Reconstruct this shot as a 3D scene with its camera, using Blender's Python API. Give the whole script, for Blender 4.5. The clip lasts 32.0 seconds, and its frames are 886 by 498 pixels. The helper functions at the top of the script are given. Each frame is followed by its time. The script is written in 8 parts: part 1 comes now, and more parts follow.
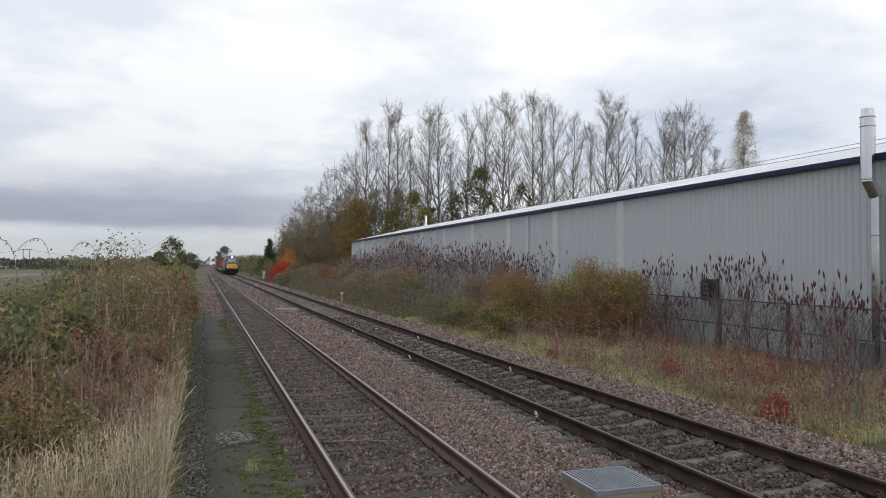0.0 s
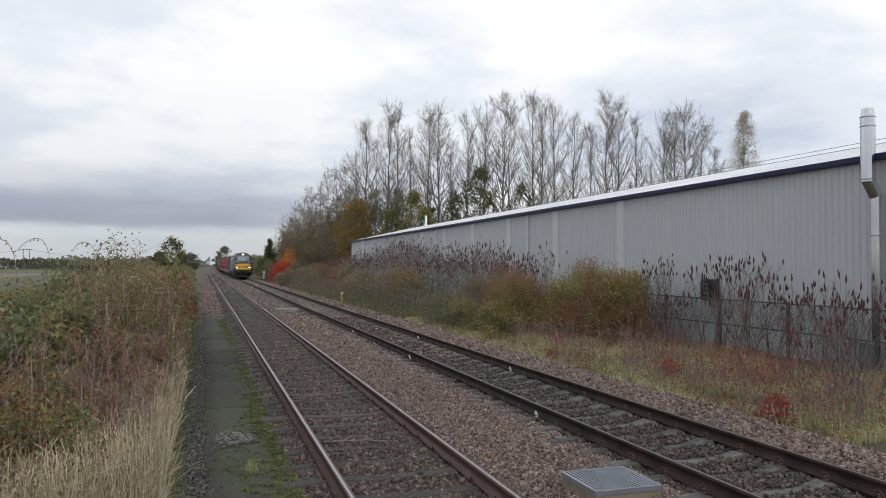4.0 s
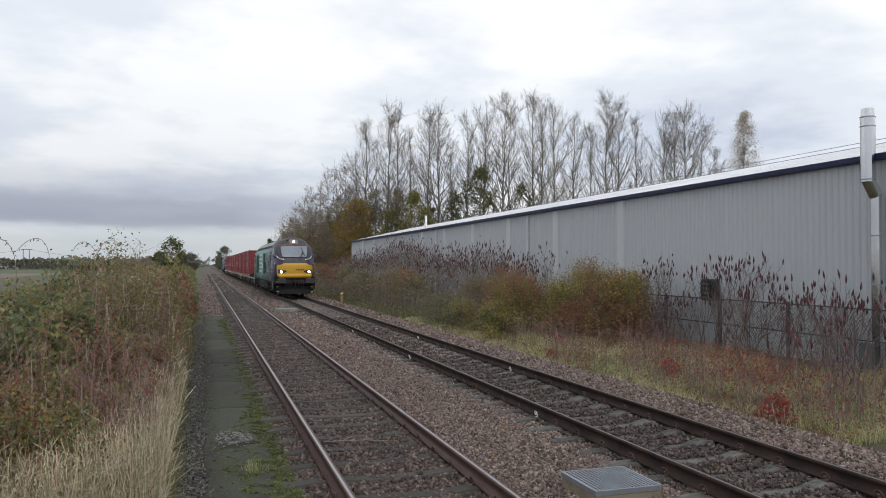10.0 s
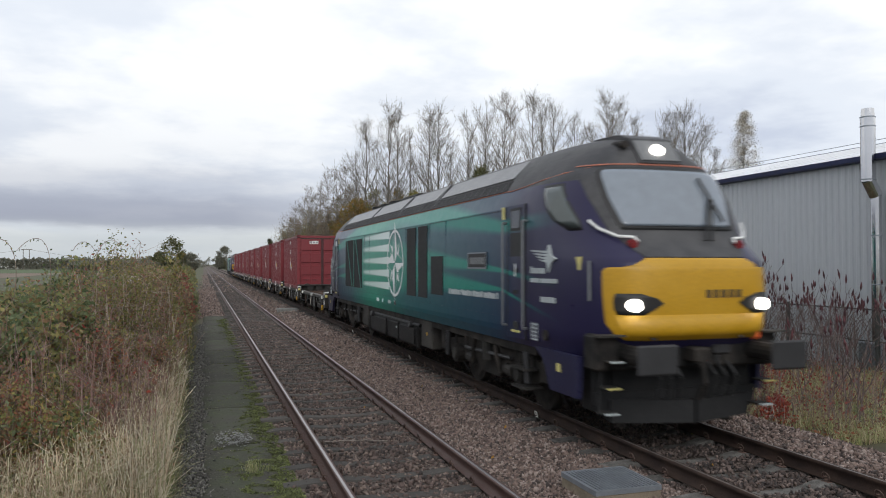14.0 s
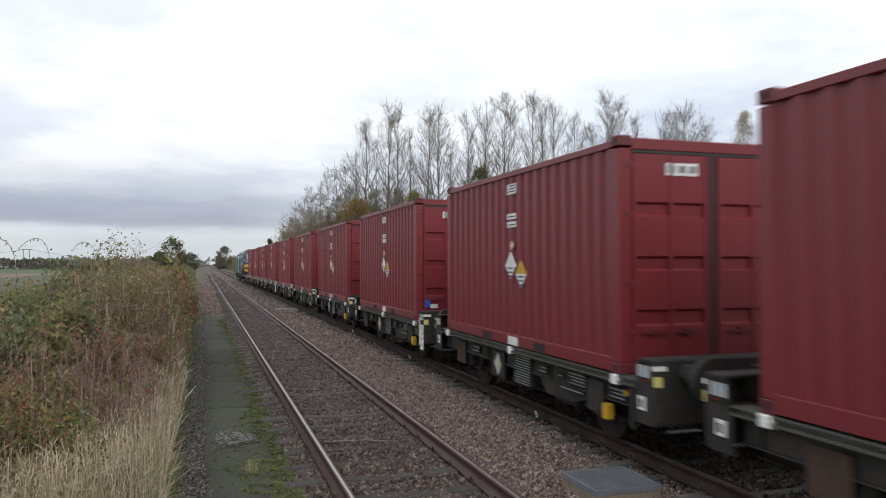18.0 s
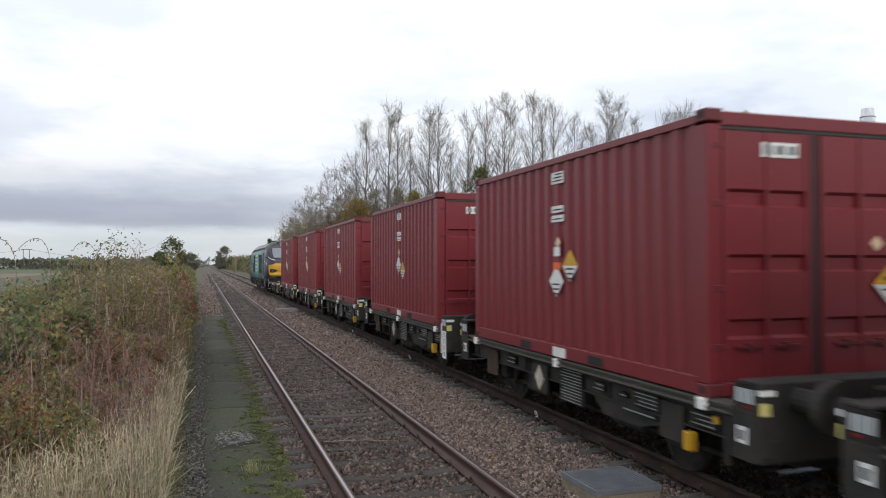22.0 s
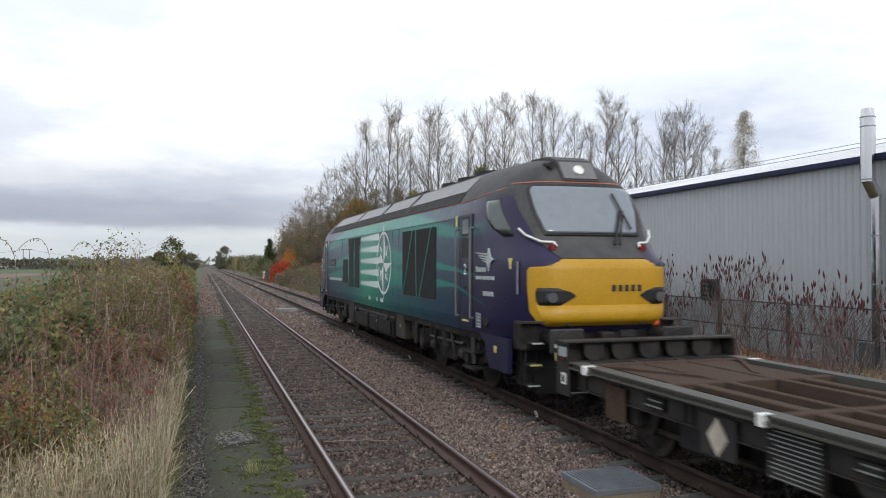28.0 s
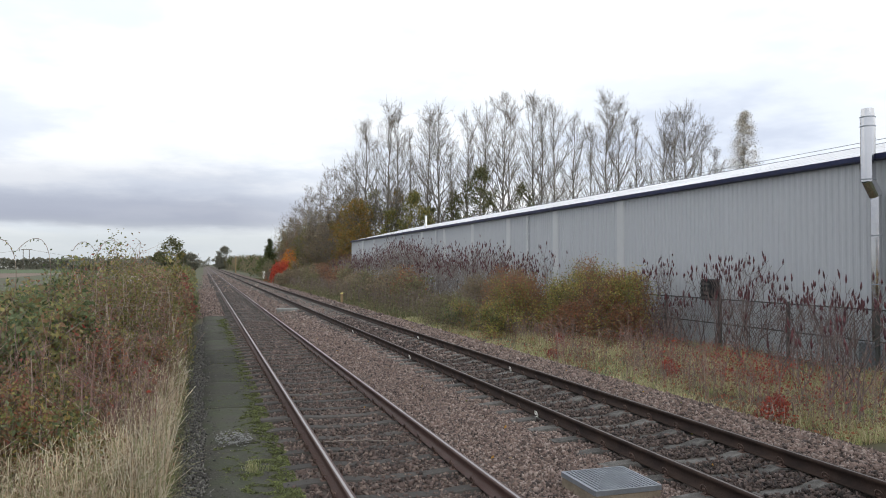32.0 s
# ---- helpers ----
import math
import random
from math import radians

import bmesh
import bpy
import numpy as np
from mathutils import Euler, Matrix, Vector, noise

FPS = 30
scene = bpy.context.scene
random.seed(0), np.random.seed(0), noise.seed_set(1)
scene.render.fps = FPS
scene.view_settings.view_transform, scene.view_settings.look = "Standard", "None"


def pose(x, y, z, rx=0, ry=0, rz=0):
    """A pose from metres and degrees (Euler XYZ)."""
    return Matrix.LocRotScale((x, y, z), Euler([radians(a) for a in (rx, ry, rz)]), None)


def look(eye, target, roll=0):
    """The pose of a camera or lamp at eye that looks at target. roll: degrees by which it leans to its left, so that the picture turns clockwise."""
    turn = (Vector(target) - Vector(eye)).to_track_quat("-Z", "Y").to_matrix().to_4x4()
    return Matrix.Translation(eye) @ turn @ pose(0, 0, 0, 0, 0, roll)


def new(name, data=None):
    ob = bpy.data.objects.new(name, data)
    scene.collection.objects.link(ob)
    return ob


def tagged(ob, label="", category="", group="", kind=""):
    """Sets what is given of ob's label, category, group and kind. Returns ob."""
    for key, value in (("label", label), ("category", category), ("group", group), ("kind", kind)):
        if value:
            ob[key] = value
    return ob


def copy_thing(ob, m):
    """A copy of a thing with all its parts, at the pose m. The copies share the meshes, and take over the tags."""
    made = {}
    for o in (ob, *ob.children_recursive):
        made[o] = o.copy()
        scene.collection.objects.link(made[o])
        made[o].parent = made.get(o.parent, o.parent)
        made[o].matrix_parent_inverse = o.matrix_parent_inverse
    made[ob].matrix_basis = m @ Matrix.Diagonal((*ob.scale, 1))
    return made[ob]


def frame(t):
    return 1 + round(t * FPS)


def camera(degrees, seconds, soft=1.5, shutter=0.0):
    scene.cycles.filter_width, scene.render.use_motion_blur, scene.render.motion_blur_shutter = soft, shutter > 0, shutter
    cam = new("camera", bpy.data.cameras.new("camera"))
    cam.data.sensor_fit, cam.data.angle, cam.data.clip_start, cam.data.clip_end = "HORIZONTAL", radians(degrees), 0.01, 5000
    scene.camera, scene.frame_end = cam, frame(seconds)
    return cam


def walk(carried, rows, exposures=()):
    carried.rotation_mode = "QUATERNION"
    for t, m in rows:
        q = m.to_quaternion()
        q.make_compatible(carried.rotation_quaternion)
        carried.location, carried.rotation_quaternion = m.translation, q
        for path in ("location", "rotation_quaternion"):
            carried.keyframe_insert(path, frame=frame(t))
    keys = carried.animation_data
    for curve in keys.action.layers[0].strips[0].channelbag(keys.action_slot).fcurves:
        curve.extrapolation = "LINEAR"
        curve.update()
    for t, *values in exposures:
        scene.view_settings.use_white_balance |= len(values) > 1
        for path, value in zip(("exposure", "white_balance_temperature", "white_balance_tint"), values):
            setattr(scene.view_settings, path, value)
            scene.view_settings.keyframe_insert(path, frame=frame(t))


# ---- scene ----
# World: x across the line, y along the line away from the camera, z up; z = 0 is the far rails' top.
cam = camera(60.85, 32.0, 1.0, 0.35)
EYE = Vector((0.0, 0.0, 2.09))
YAW, PITCH = radians(17.62), radians(1.16)
AIM = EYE + Vector((math.sin(YAW), math.cos(YAW), math.tan(PITCH)))
walk(cam, [(0.0, look(EYE, AIM)), (32.0, look(EYE, AIM))], exposures=[(0.0, -0.02), (12.0, 0.0), (17.0, 0.16), (27.0, 0.20), (32.0, 0.25)])

# ---- world and sun: an overcast autumn day ----
world = bpy.data.worlds.new("overcast_sky")
scene.world = world
world.use_nodes = True
wn, wl = world.node_tree.nodes, world.node_tree.links
wn.clear()


def wnode(kind, **inputs):
    n = wn.new(kind)
    for k, v in inputs.items():
        n.inputs[k].default_value = v
    return n


def wmath(op, a, b=0.0, clamp=False):
    n = wn.new("ShaderNodeMath")
    n.operation, n.use_clamp = op, clamp
    for i, v in enumerate((a, b)):
        if isinstance(v, (int, float)):
            n.inputs[i].default_value = v
        else:
            wl.new(v, n.inputs[i])
    return n.outputs[0]


def wramp(fac, stops):
    n = wn.new("ShaderNodeValToRGB")
    els = n.color_ramp.elements
    while len(els) < len(stops):
        els.new(0.5)
    for e, (p, c) in zip(els, stops):
        e.position, e.color = p, (*c, 1)
    n.color_ramp.interpolation = "EASE"
    wl.new(fac, n.inputs[0])
    return n.outputs[0]


def wmix(fac, a, b, blend="MIX"):
    n = wn.new("ShaderNodeMix")
    n.data_type, n.blend_type = "RGBA", blend
    for i, v in ((0, fac), (6, a), (7, b)):
        if isinstance(v, (int, float)):
            n.inputs[i].default_value = v
        elif isinstance(v, tuple):
            n.inputs[i].default_value = (*v, 1)
        else:
            wl.new(v, n.inputs[i])
    return n.outputs[2]


sky = wn.new("ShaderNodeTexSky")
sky.sky_type, sky.sun_disc = "NISHITA", False
sky.sun_elevation, sky.sun_rotation = radians(33), radians(185)
tc = wn.new("ShaderNodeTexCoord")
sep = wn.new("ShaderNodeSeparateXYZ")
wl.new(tc.outputs["Generated"], sep.inputs[0])
up = wmath("MAXIMUM", sep.outputs[2], 0.0)
# clouds lie in flat sheets: spread the direction over a plane overhead
flat = wmath("ADD", up, 0.16)
cx, cy = wmath("DIVIDE", sep.outputs[0], flat), wmath("DIVIDE", sep.outputs[1], flat)
comb = wn.new("ShaderNodeCombineXYZ")
wl.new(cx, comb.inputs[0]), wl.new(cy, comb.inputs[1])
big = wnode("ShaderNodeTexNoise", Scale=0.55, Detail=5.0, Roughness=0.5, Distortion=0.2)
fine = wnode("ShaderNodeTexNoise", Scale=1.5, Detail=5.0, Roughness=0.6)
wl.new(comb.outputs[0], big.inputs["Vector"]), wl.new(comb.outputs[0], fine.inputs["Vector"])
mixn = wmath("ADD", wmath("MULTIPLY", big.outputs[0], 0.72), wmath("MULTIPLY", fine.outputs[0], 0.28))
cloud = wramp(mixn, [(0.34, (0.60, 0.655, 0.78)), (0.45, (0.82, 0.87, 0.95)), (0.55, (1.07, 1.085, 1.095))])
# low dark cloud bank over the open fields, with a pale gap under it
low = wmath("ADD", up, wmath("MULTIPLY", wmath("SUBTRACT", fine.outputs[0], 0.5), 0.03))
side = wmath("MULTIPLY", wmath("SUBTRACT", 0.42, sep.outputs[0]), 2.6, True)
bank = wramp(low, [(0.033, (0, 0, 0)), (0.052, (1, 1, 1)), (0.072, (0.92, 0.92, 0.92)), (0.10, (0.55, 0.55, 0.55)), (0.135, (0.24, 0.24, 0.24)), (0.19, (0.12, 0.12, 0.12)), (0.27, (0.0, 0.0, 0.0))])
bankf = wmath("MULTIPLY", bank, side)
cloud2 = wmix(bankf, cloud, (0.345, 0.37, 0.465))
gap = wramp(up, [(0.028, (1, 1, 1)), (0.062, (0, 0, 0))])
cloud3 = wmix(wmath("MULTIPLY", gap, 0.85), cloud2, (0.51, 0.555, 0.595))
total = wmix(0.06, cloud3, wmix(1.0, sky.outputs[0], (0.1, 0.1, 0.1), "MULTIPLY"))
bg = wnode("ShaderNodeBackground", Strength=1.0)
wl.new(total, bg.inputs[0])
wout = wn.new("ShaderNodeOutputWorld")
wl.new(bg.outputs[0], wout.inputs[0])

sun = new("sun", bpy.data.lights.new("sun", "SUN"))
sun.data.energy, sun.data.angle, sun.data.color = 0.95, radians(25), (1.0, 0.98, 0.95)
sun.matrix_world = look((-4, -45, 30), (0, 0, 0))

# ---- materials ----
def mat(name, base, rough=0.7, metal=0.0, var=0.2, scale=1.5, fine=30.0, bump=0.15, second=None, amount=0.5,
        stretch=(1, 1, 1), rnd=0.0, islands=None, spec=0.5, dist=0.02):
    """A worn surface: base colour varied at two scales, an optional second colour in patches, fine relief.
    rnd: spread by object; islands: colours picked piece by piece."""
    m = bpy.data.materials.new(name)
    m.use_nodes = True
    n, l = m.node_tree.nodes, m.node_tree.links
    bsdf = n["Principled BSDF"]
    bsdf.inputs["Metallic"].default_value = metal
    bsdf.inputs["Specular IOR Level"].default_value = spec
    co, mp = n.new("ShaderNodeTexCoord"), n.new("ShaderNodeMapping")
    mp.inputs["Scale"].default_value = stretch
    l.new(co.outputs["Object"], mp.inputs[0])

    def tex(s, d):
        t = n.new("ShaderNodeTexNoise")
        t.inputs["Scale"].default_value, t.inputs["Detail"].default_value = s, d
        t.inputs["Roughness"].default_value = 0.6
        l.new(mp.outputs[0], t.inputs["Vector"])
        return t.outputs[0]

    def rng(src, a, b, lo, hi):
        r = n.new("ShaderNodeMapRange")
        for i, v in enumerate((a, b, lo, hi)):
            r.inputs[i + 1].default_value = v
        l.new(src, r.inputs[0])
        return r.outputs[0]

    def mix(fac, a, b, blend="MIX"):
        x = n.new("ShaderNodeMix")
        x.data_type, x.blend_type = "RGBA", blend
        for i, v in ((0, fac), (6, a), (7, b)):
            if isinstance(v, (int, float)):
                x.inputs[i].default_value = v
            elif isinstance(v, tuple):
                x.inputs[i].default_value = (*v, 1)
            else:
                l.new(v, x.inputs[i])
        return x.outputs[2]

    large, small = tex(scale, 4.0), tex(fine, 5.0)
    if islands:
        geo, ramp = n.new("ShaderNodeNewGeometry"), n.new("ShaderNodeValToRGB")
        l.new(geo.outputs["Random Per Island"], ramp.inputs[0])
        ramp.color_ramp.interpolation = "CONSTANT" if len(islands) > 3 else "LINEAR"
        els = ramp.color_ramp.elements
        while len(els) < len(islands):
            els.new(0.5)
        for i, (e, c) in enumerate(zip(els, islands)):
            e.position, e.color = i / len(islands), (*c, 1)
        col = ramp.outputs[0]
    else:
        col = mix(1.0, base, base)
    if second:
        col = mix(rng(large, 0.5 - 0.12, 0.5 + 0.12, 0.0, amount), col, second)
    gain = n.new("ShaderNodeMath")
    gain.operation = "ADD"
    l.new(rng(large, 0.3, 0.7, 1 - var, 1 + var), gain.inputs[0])
    l.new(rng(small, 0.3, 0.7, -var * 0.7, var * 0.7), gain.inputs[1])
    fac = gain.outputs[0]
    if rnd:
        info, add = n.new("ShaderNodeObjectInfo"), n.new("ShaderNodeMath")
        add.operation = "ADD"
        l.new(rng(info.outputs["Random"], 0, 1, -rnd, rnd), add.inputs[0])
        l.new(fac, add.inputs[1])
        fac = add.outputs[0]
    comb3 = n.new("ShaderNodeCombineColor")
    for i in range(3):
        l.new(fac, comb3.inputs[i])
    col = mix(1.0, col, comb3.outputs[0], "MULTIPLY")
    l.new(col, bsdf.inputs["Base Color"])
    l.new(rng(small, 0.3, 0.7, max(rough - 0.1, 0.03), min(rough + 0.1, 1.0)), bsdf.inputs["Roughness"])
    if bump:
        b = n.new("ShaderNodeBump")
        b.inputs["Strength"].default_value, b.inputs["Distance"].default_value = bump, dist
        l.new(small, b.inputs["Height"])
        l.new(b.outputs[0], bsdf.inputs["Normal"])
    return m


def glow(name, colour, strength):
    m = bpy.data.materials.new(name)
    m.use_nodes = True
    b = m.node_tree.nodes["Principled BSDF"]
    b.inputs["Base Color"].default_value = (*colour, 1)
    b.inputs["Emission Color"].default_value = (*colour, 1)
    b.inputs["Emission Strength"].default_value = strength
    return m


# ---- mesh helpers ----
def mesh_np(name, verts, faces, material=None, smooth=False):
    """A mesh from vertex and face arrays; all faces have the same number of corners."""
    verts, faces = np.asarray(verts, np.float32), np.asarray(faces, np.int32)
    me = bpy.data.meshes.new(name)
    k = faces.shape[1]
    me.vertices.add(len(verts))
    me.vertices.foreach_set("co", verts.ravel())
    me.loops.add(faces.size)
    me.loops.foreach_set("vertex_index", faces.ravel())
    me.polygons.add(len(faces))
    me.polygons.foreach_set("loop_start", np.arange(0, faces.size, k, dtype=np.int32))
    me.update(calc_edges=True)
    me.validate()
    if smooth:
        me.polygons.foreach_set("use_smooth", np.ones(len(faces), bool))
    if material:
        me.materials.append(material)
    return me


def part(name, bm, material, parent=None, label="", smooth=False):
    """Links a bmesh (or a ready mesh) as one mesh object under a thing or a part."""
    if isinstance(bm, bmesh.types.BMesh):
        me = bpy.data.meshes.new(name)
        bm.normal_update()
        bm.to_mesh(me)
        bm.free()
        me.materials.append(material)
        if smooth:
            me.polygons.foreach_set("use_smooth", np.ones(len(me.polygons), bool))
    else:
        me = bm
    ob = new(name, me)
    if parent:
        ob.parent = parent
    if label:
        ob["label"] = label
    return ob


def add_box(bm, x0, x1, y0, y1, z0, z1, bevel=0.0):
    vs = [bm.verts.new((x, y, z)) for z in (z0, z1) for y in (y0, y1) for x in (x0, x1)]
    fs = [bm.faces.new([vs[i] for i in f]) for f in ((0, 2, 3, 1), (4, 5, 7, 6), (0, 1, 5, 4), (2, 6, 7, 3), (0, 4, 6, 2), (1, 3, 7, 5))]
    if bevel:
        es = list({e for f in fs for e in f.edges})
        bmesh.ops.bevel(bm, geom=es, offset=bevel, segments=1, affect="EDGES")
    return bm


def box(x0, x1, y0, y1, z0, z1, bevel=0.0):
    return add_box(bmesh.new(), min(x0, x1), max(x0, x1), min(y0, y1), max(y0, y1), min(z0, z1), max(z0, z1), bevel)


def add_rod(bm, a, b, r, n=8, r2=None):
    """A round bar from a to b."""
    a, b = Vector(a), Vector(b)
    d = b - a
    m = Matrix.Translation((a + b) / 2) @ d.to_track_quat("Z", "Y").to_matrix().to_4x4()
    bmesh.ops.create_cone(bm, cap_ends=True, segments=n, radius1=r, radius2=r if r2 is None else r2, depth=d.length, matrix=m)
    return bm


def rod(a, b, r, n=8, r2=None):
    return add_rod(bmesh.new(), a, b, r, n, r2)


def prism(points, axis, lo, hi, bm=None):
    """An outline of (u, v) points pushed along an axis from lo to hi. axis x: (y, z); y: (x, z); z: (x, y)."""
    bm = bm or bmesh.new()
    put = {"x": lambda u, v, w: (w, u, v), "y": lambda u, v, w: (u, w, v), "z": lambda u, v, w: (u, v, w)}[axis]
    a = [bm.verts.new(put(u, v, lo)) for u, v in points]
    b = [bm.verts.new(put(u, v, hi)) for u, v in points]
    bm.faces.new(a[::-1]), bm.faces.new(b)
    for i in range(len(a)):
        j = (i + 1) % len(a)
        bm.faces.new((a[i], a[j], b[j], b[i]))
    bmesh.ops.recalc_face_normals(bm, faces=bm.faces)
    return bm


def segs(p0, p1, r0, r1):
    """Three-sided tapering twigs between point arrays: vertices and triangles."""
    p0, p1 = np.asarray(p0, float), np.asarray(p1, float)
    r0, r1 = np.broadcast_to(r0, len(p0)), np.broadcast_to(r1, len(p0))
    d = p1 - p0
    d = d / np.maximum(np.linalg.norm(d, axis=1, keepdims=True), 1e-6)
    ref = np.where(np.abs(d[:, 2:3]) > 0.9, [[1.0, 0, 0]], [[0, 0, 1.0]])
    u = np.cross(d, ref)
    u /= np.linalg.norm(u, axis=1, keepdims=True)
    w = np.cross(d, u)
    out = []
    for p, r in ((p0, r0), (p1, r1)):
        for k in range(3):
            a = 2 * math.pi * k / 3
            out.append(p + (u * math.cos(a) + w * math.sin(a)) * r[:, None])
    v = np.stack(out, 1).reshape(-1, 3)
    f = []
    for k in range(3):
        j = (k + 1) % 3
        f += [(k, j, 3 + j), (k, 3 + j, 3 + k)]
    f = (np.arange(len(p0))[:, None, None] * 6 + np.array(f)[None]).reshape(-1, 3)
    return v, f


def leaves(centres, size, rng, flat=0.35, narrow=0.55, aim=None):
    """Small folded leaves (two triangles each) at the centres, turned at random."""
    n = len(centres)
    a = rng.normal(size=(n, 3))
    if aim is not None:
        a = a * 0.35 + aim
    a /= np.linalg.norm(a, axis=1, keepdims=True)
    b = np.cross(a, rng.normal(size=(n, 3)))
    b /= np.linalg.norm(b, axis=1, keepdims=True)
    c = np.cross(a, b)
    s = (np.broadcast_to(size, n) * rng.uniform(0.6, 1.3, n))[:, None]
    v = np.stack([centres - a * s * 0.5, centres + b * s * narrow * 0.5 + c * s * flat * 0.3,
                  centres + a * s * 0.5, centres - b * s * narrow * 0.5 + c * s * flat * 0.3], 1).reshape(-1, 3)
    f = (np.arange(n)[:, None, None] * 4 + np.array([[0, 1, 2], [0, 2, 3]])[None]).reshape(-1, 3)
    return v, f


def blades(x, y, z, h, w, rng, lean=0.35):
    """Grass blades: one bent narrow quad and a tip each, as triangles."""
    n = len(x)
    a = rng.uniform(0, 2 * math.pi, n)
    side = np.stack([np.cos(a), np.sin(a), np.zeros(n)], 1) * (np.broadcast_to(w, n) / 2)[:, None]
    t = rng.normal(0, lean, (n, 2)) * np.broadcast_to(h, n)[:, None]
    base = np.stack([x, y, np.broadcast_to(z, n)], 1)
    mid = base + np.stack([t[:, 0] * 0.35, t[:, 1] * 0.35, h * 0.6], 1)
    tip = base + np.stack([t[:, 0], t[:, 1], h * (1 - 0.25 * np.minimum(1, np.abs(t).sum(1) / h))], 1)
    v = np.stack([base - side, base + side, mid + side * 0.7, mid - side * 0.7, tip], 1).reshape(-1, 3)
    f = (np.arange(n)[:, None, None] * 5 + np.array([[0, 1, 2], [0, 2, 3], [3, 2, 4]])[None]).reshape(-1, 3)
    return v, f


def merge(pieces):
    vs, fs, o = [], [], 0
    for v, f in pieces:
        vs.append(v), fs.append(f + o)
        o += len(v)
    return np.concatenate(vs), np.concatenate(fs)


def thing(name, label, category, group="", kind=""):
    return tagged(new(name), label, category, group, kind)

M_GROUND = mat("field_soil_and_grass", (0.078, 0.062, 0.038), 0.95, var=0.3, scale=0.15, fine=3, bump=0.4, second=(0.06, 0.085, 0.03), amount=0.8)
M_BALLAST = mat("ballast_bed", (0.11, 0.084, 0.071), 0.95, var=0.35, scale=0.8, fine=18, bump=0.9, second=(0.08, 0.065, 0.056), amount=0.6, dist=0.05)
M_STONE = mat("ballast_stone", (0.25, 0.2, 0.18), 0.9, var=0.22, scale=9, fine=60, bump=0.4,
              islands=[(0.165, 0.119, 0.102), (0.100, 0.073, 0.064), (0.225, 0.167, 0.146), (0.138, 0.096, 0.082), (0.052, 0.040, 0.037), (0.195, 0.141, 0.120), (0.30, 0.242, 0.215)])
M_STONE_DARK = mat("dirty_ballast_stone", (0.12, 0.1, 0.09), 0.9, var=0.25, scale=9, fine=60, bump=0.4,
                   islands=[(0.096, 0.068, 0.059), (0.060, 0.045, 0.040), (0.126, 0.091, 0.079), (0.080, 0.056, 0.049), (0.038, 0.030, 0.028), (0.19, 0.145, 0.124)])
M_RAIL = mat("rusty_rail_side", (0.098, 0.054, 0.046), 0.55, 0.2, var=0.3, scale=3, fine=40, bump=0.3, second=(0.05, 0.033, 0.028), amount=0.6)
M_RAILFAR = mat("dark_rail_side", (0.034, 0.023, 0.020), 0.8, 0.1, var=0.3, scale=3, fine=40, bump=0.3, second=(0.045, 0.029, 0.022), amount=0.6, spec=0.2)
M_RAILTOP = mat("polished_rail_head", (0.36, 0.34, 0.34), 0.4, 1.0, var=0.12, scale=1, fine=60, bump=0.05, stretch=(1, 0.05, 1))
M_RAILDULL = mat("dull_rail_head", (0.16, 0.14, 0.13), 0.5, 0.6, var=0.2, scale=1, fine=50, bump=0.05, stretch=(1, 0.05, 1))
M_SLEEPER = mat("weathered_concrete_sleeper", (0.078, 0.074, 0.068), 0.9, var=0.45, scale=6, fine=55, bump=0.8, second=(0.108, 0.103, 0.097), amount=0.75, rnd=0.3)
M_SLEEPER_DARK = mat("grimy_sleeper", (0.062, 0.057, 0.052), 0.9, var=0.3, scale=3, fine=40, bump=0.4, second=(0.036, 0.032, 0.028), amount=0.7, rnd=0.25)
M_CLIP = mat("rusty_clip", (0.105, 0.068, 0.056), 0.7, 0.3, var=0.3, scale=20, fine=90, bump=0.2, rnd=0.2)
M_CLIPNEW = mat("white_clip", (0.75, 0.74, 0.7), 0.5, 0.2, var=0.1, scale=20, fine=90)
M_PATH = mat("old_tarmac_path", (0.082, 0.078, 0.068), 0.95, var=0.45, scale=1.6, fine=38, bump=0.9, second=(0.048, 0.054, 0.036), amount=0.95, dist=0.012, spec=0.15, rnd=0.25)
M_MOSSTUFT = mat("bright_moss", (0.125, 0.150, 0.042), 1.0, var=0.4, scale=6, fine=60, bump=0.3, islands=[(0.108, 0.128, 0.040), (0.064, 0.075, 0.028), (0.142, 0.162, 0.050), (0.045, 0.050, 0.021), (0.085, 0.095, 0.035)])
M_PATCH = mat("pale_mortar_patch", (0.19, 0.19, 0.18), 0.9, var=0.3, scale=9, fine=50, bump=0.6)
M_CLAD = mat("grey_wall_cladding", (0.46, 0.482, 0.51), 0.55, var=0.06, scale=0.35, fine=14, bump=0.03, second=(0.385, 0.402, 0.425), amount=0.45, stretch=(1, 1, 0.25))
M_CLADTRIM = mat("grey_cladding_trim", (0.52, 0.535, 0.545), 0.5, var=0.06, scale=0.6, fine=20, bump=0.03)
M_GUTTER = mat("navy_gutter", (0.020, 0.028, 0.085), 0.45, var=0.2, scale=1, fine=20, bump=0.05)
M_ROOF = mat("white_roof_sheet", (0.80, 0.81, 0.83), 0.4, var=0.05, scale=0.4, fine=10, bump=0.03)
M_STEEL = mat("bright_flue_steel", (0.60, 0.60, 0.61), 0.16, 1.0, var=0.04, scale=2, fine=9, bump=0.0)
M_GALV = mat("galvanised_steel", (0.27, 0.295, 0.325), 0.5, 0.7, var=0.15, scale=5, fine=60, bump=0.1)
M_FENCE = mat("weathered_fence_steel", (0.075, 0.078, 0.075), 0.75, 0.3, var=0.3, scale=4, fine=40, bump=0.1)
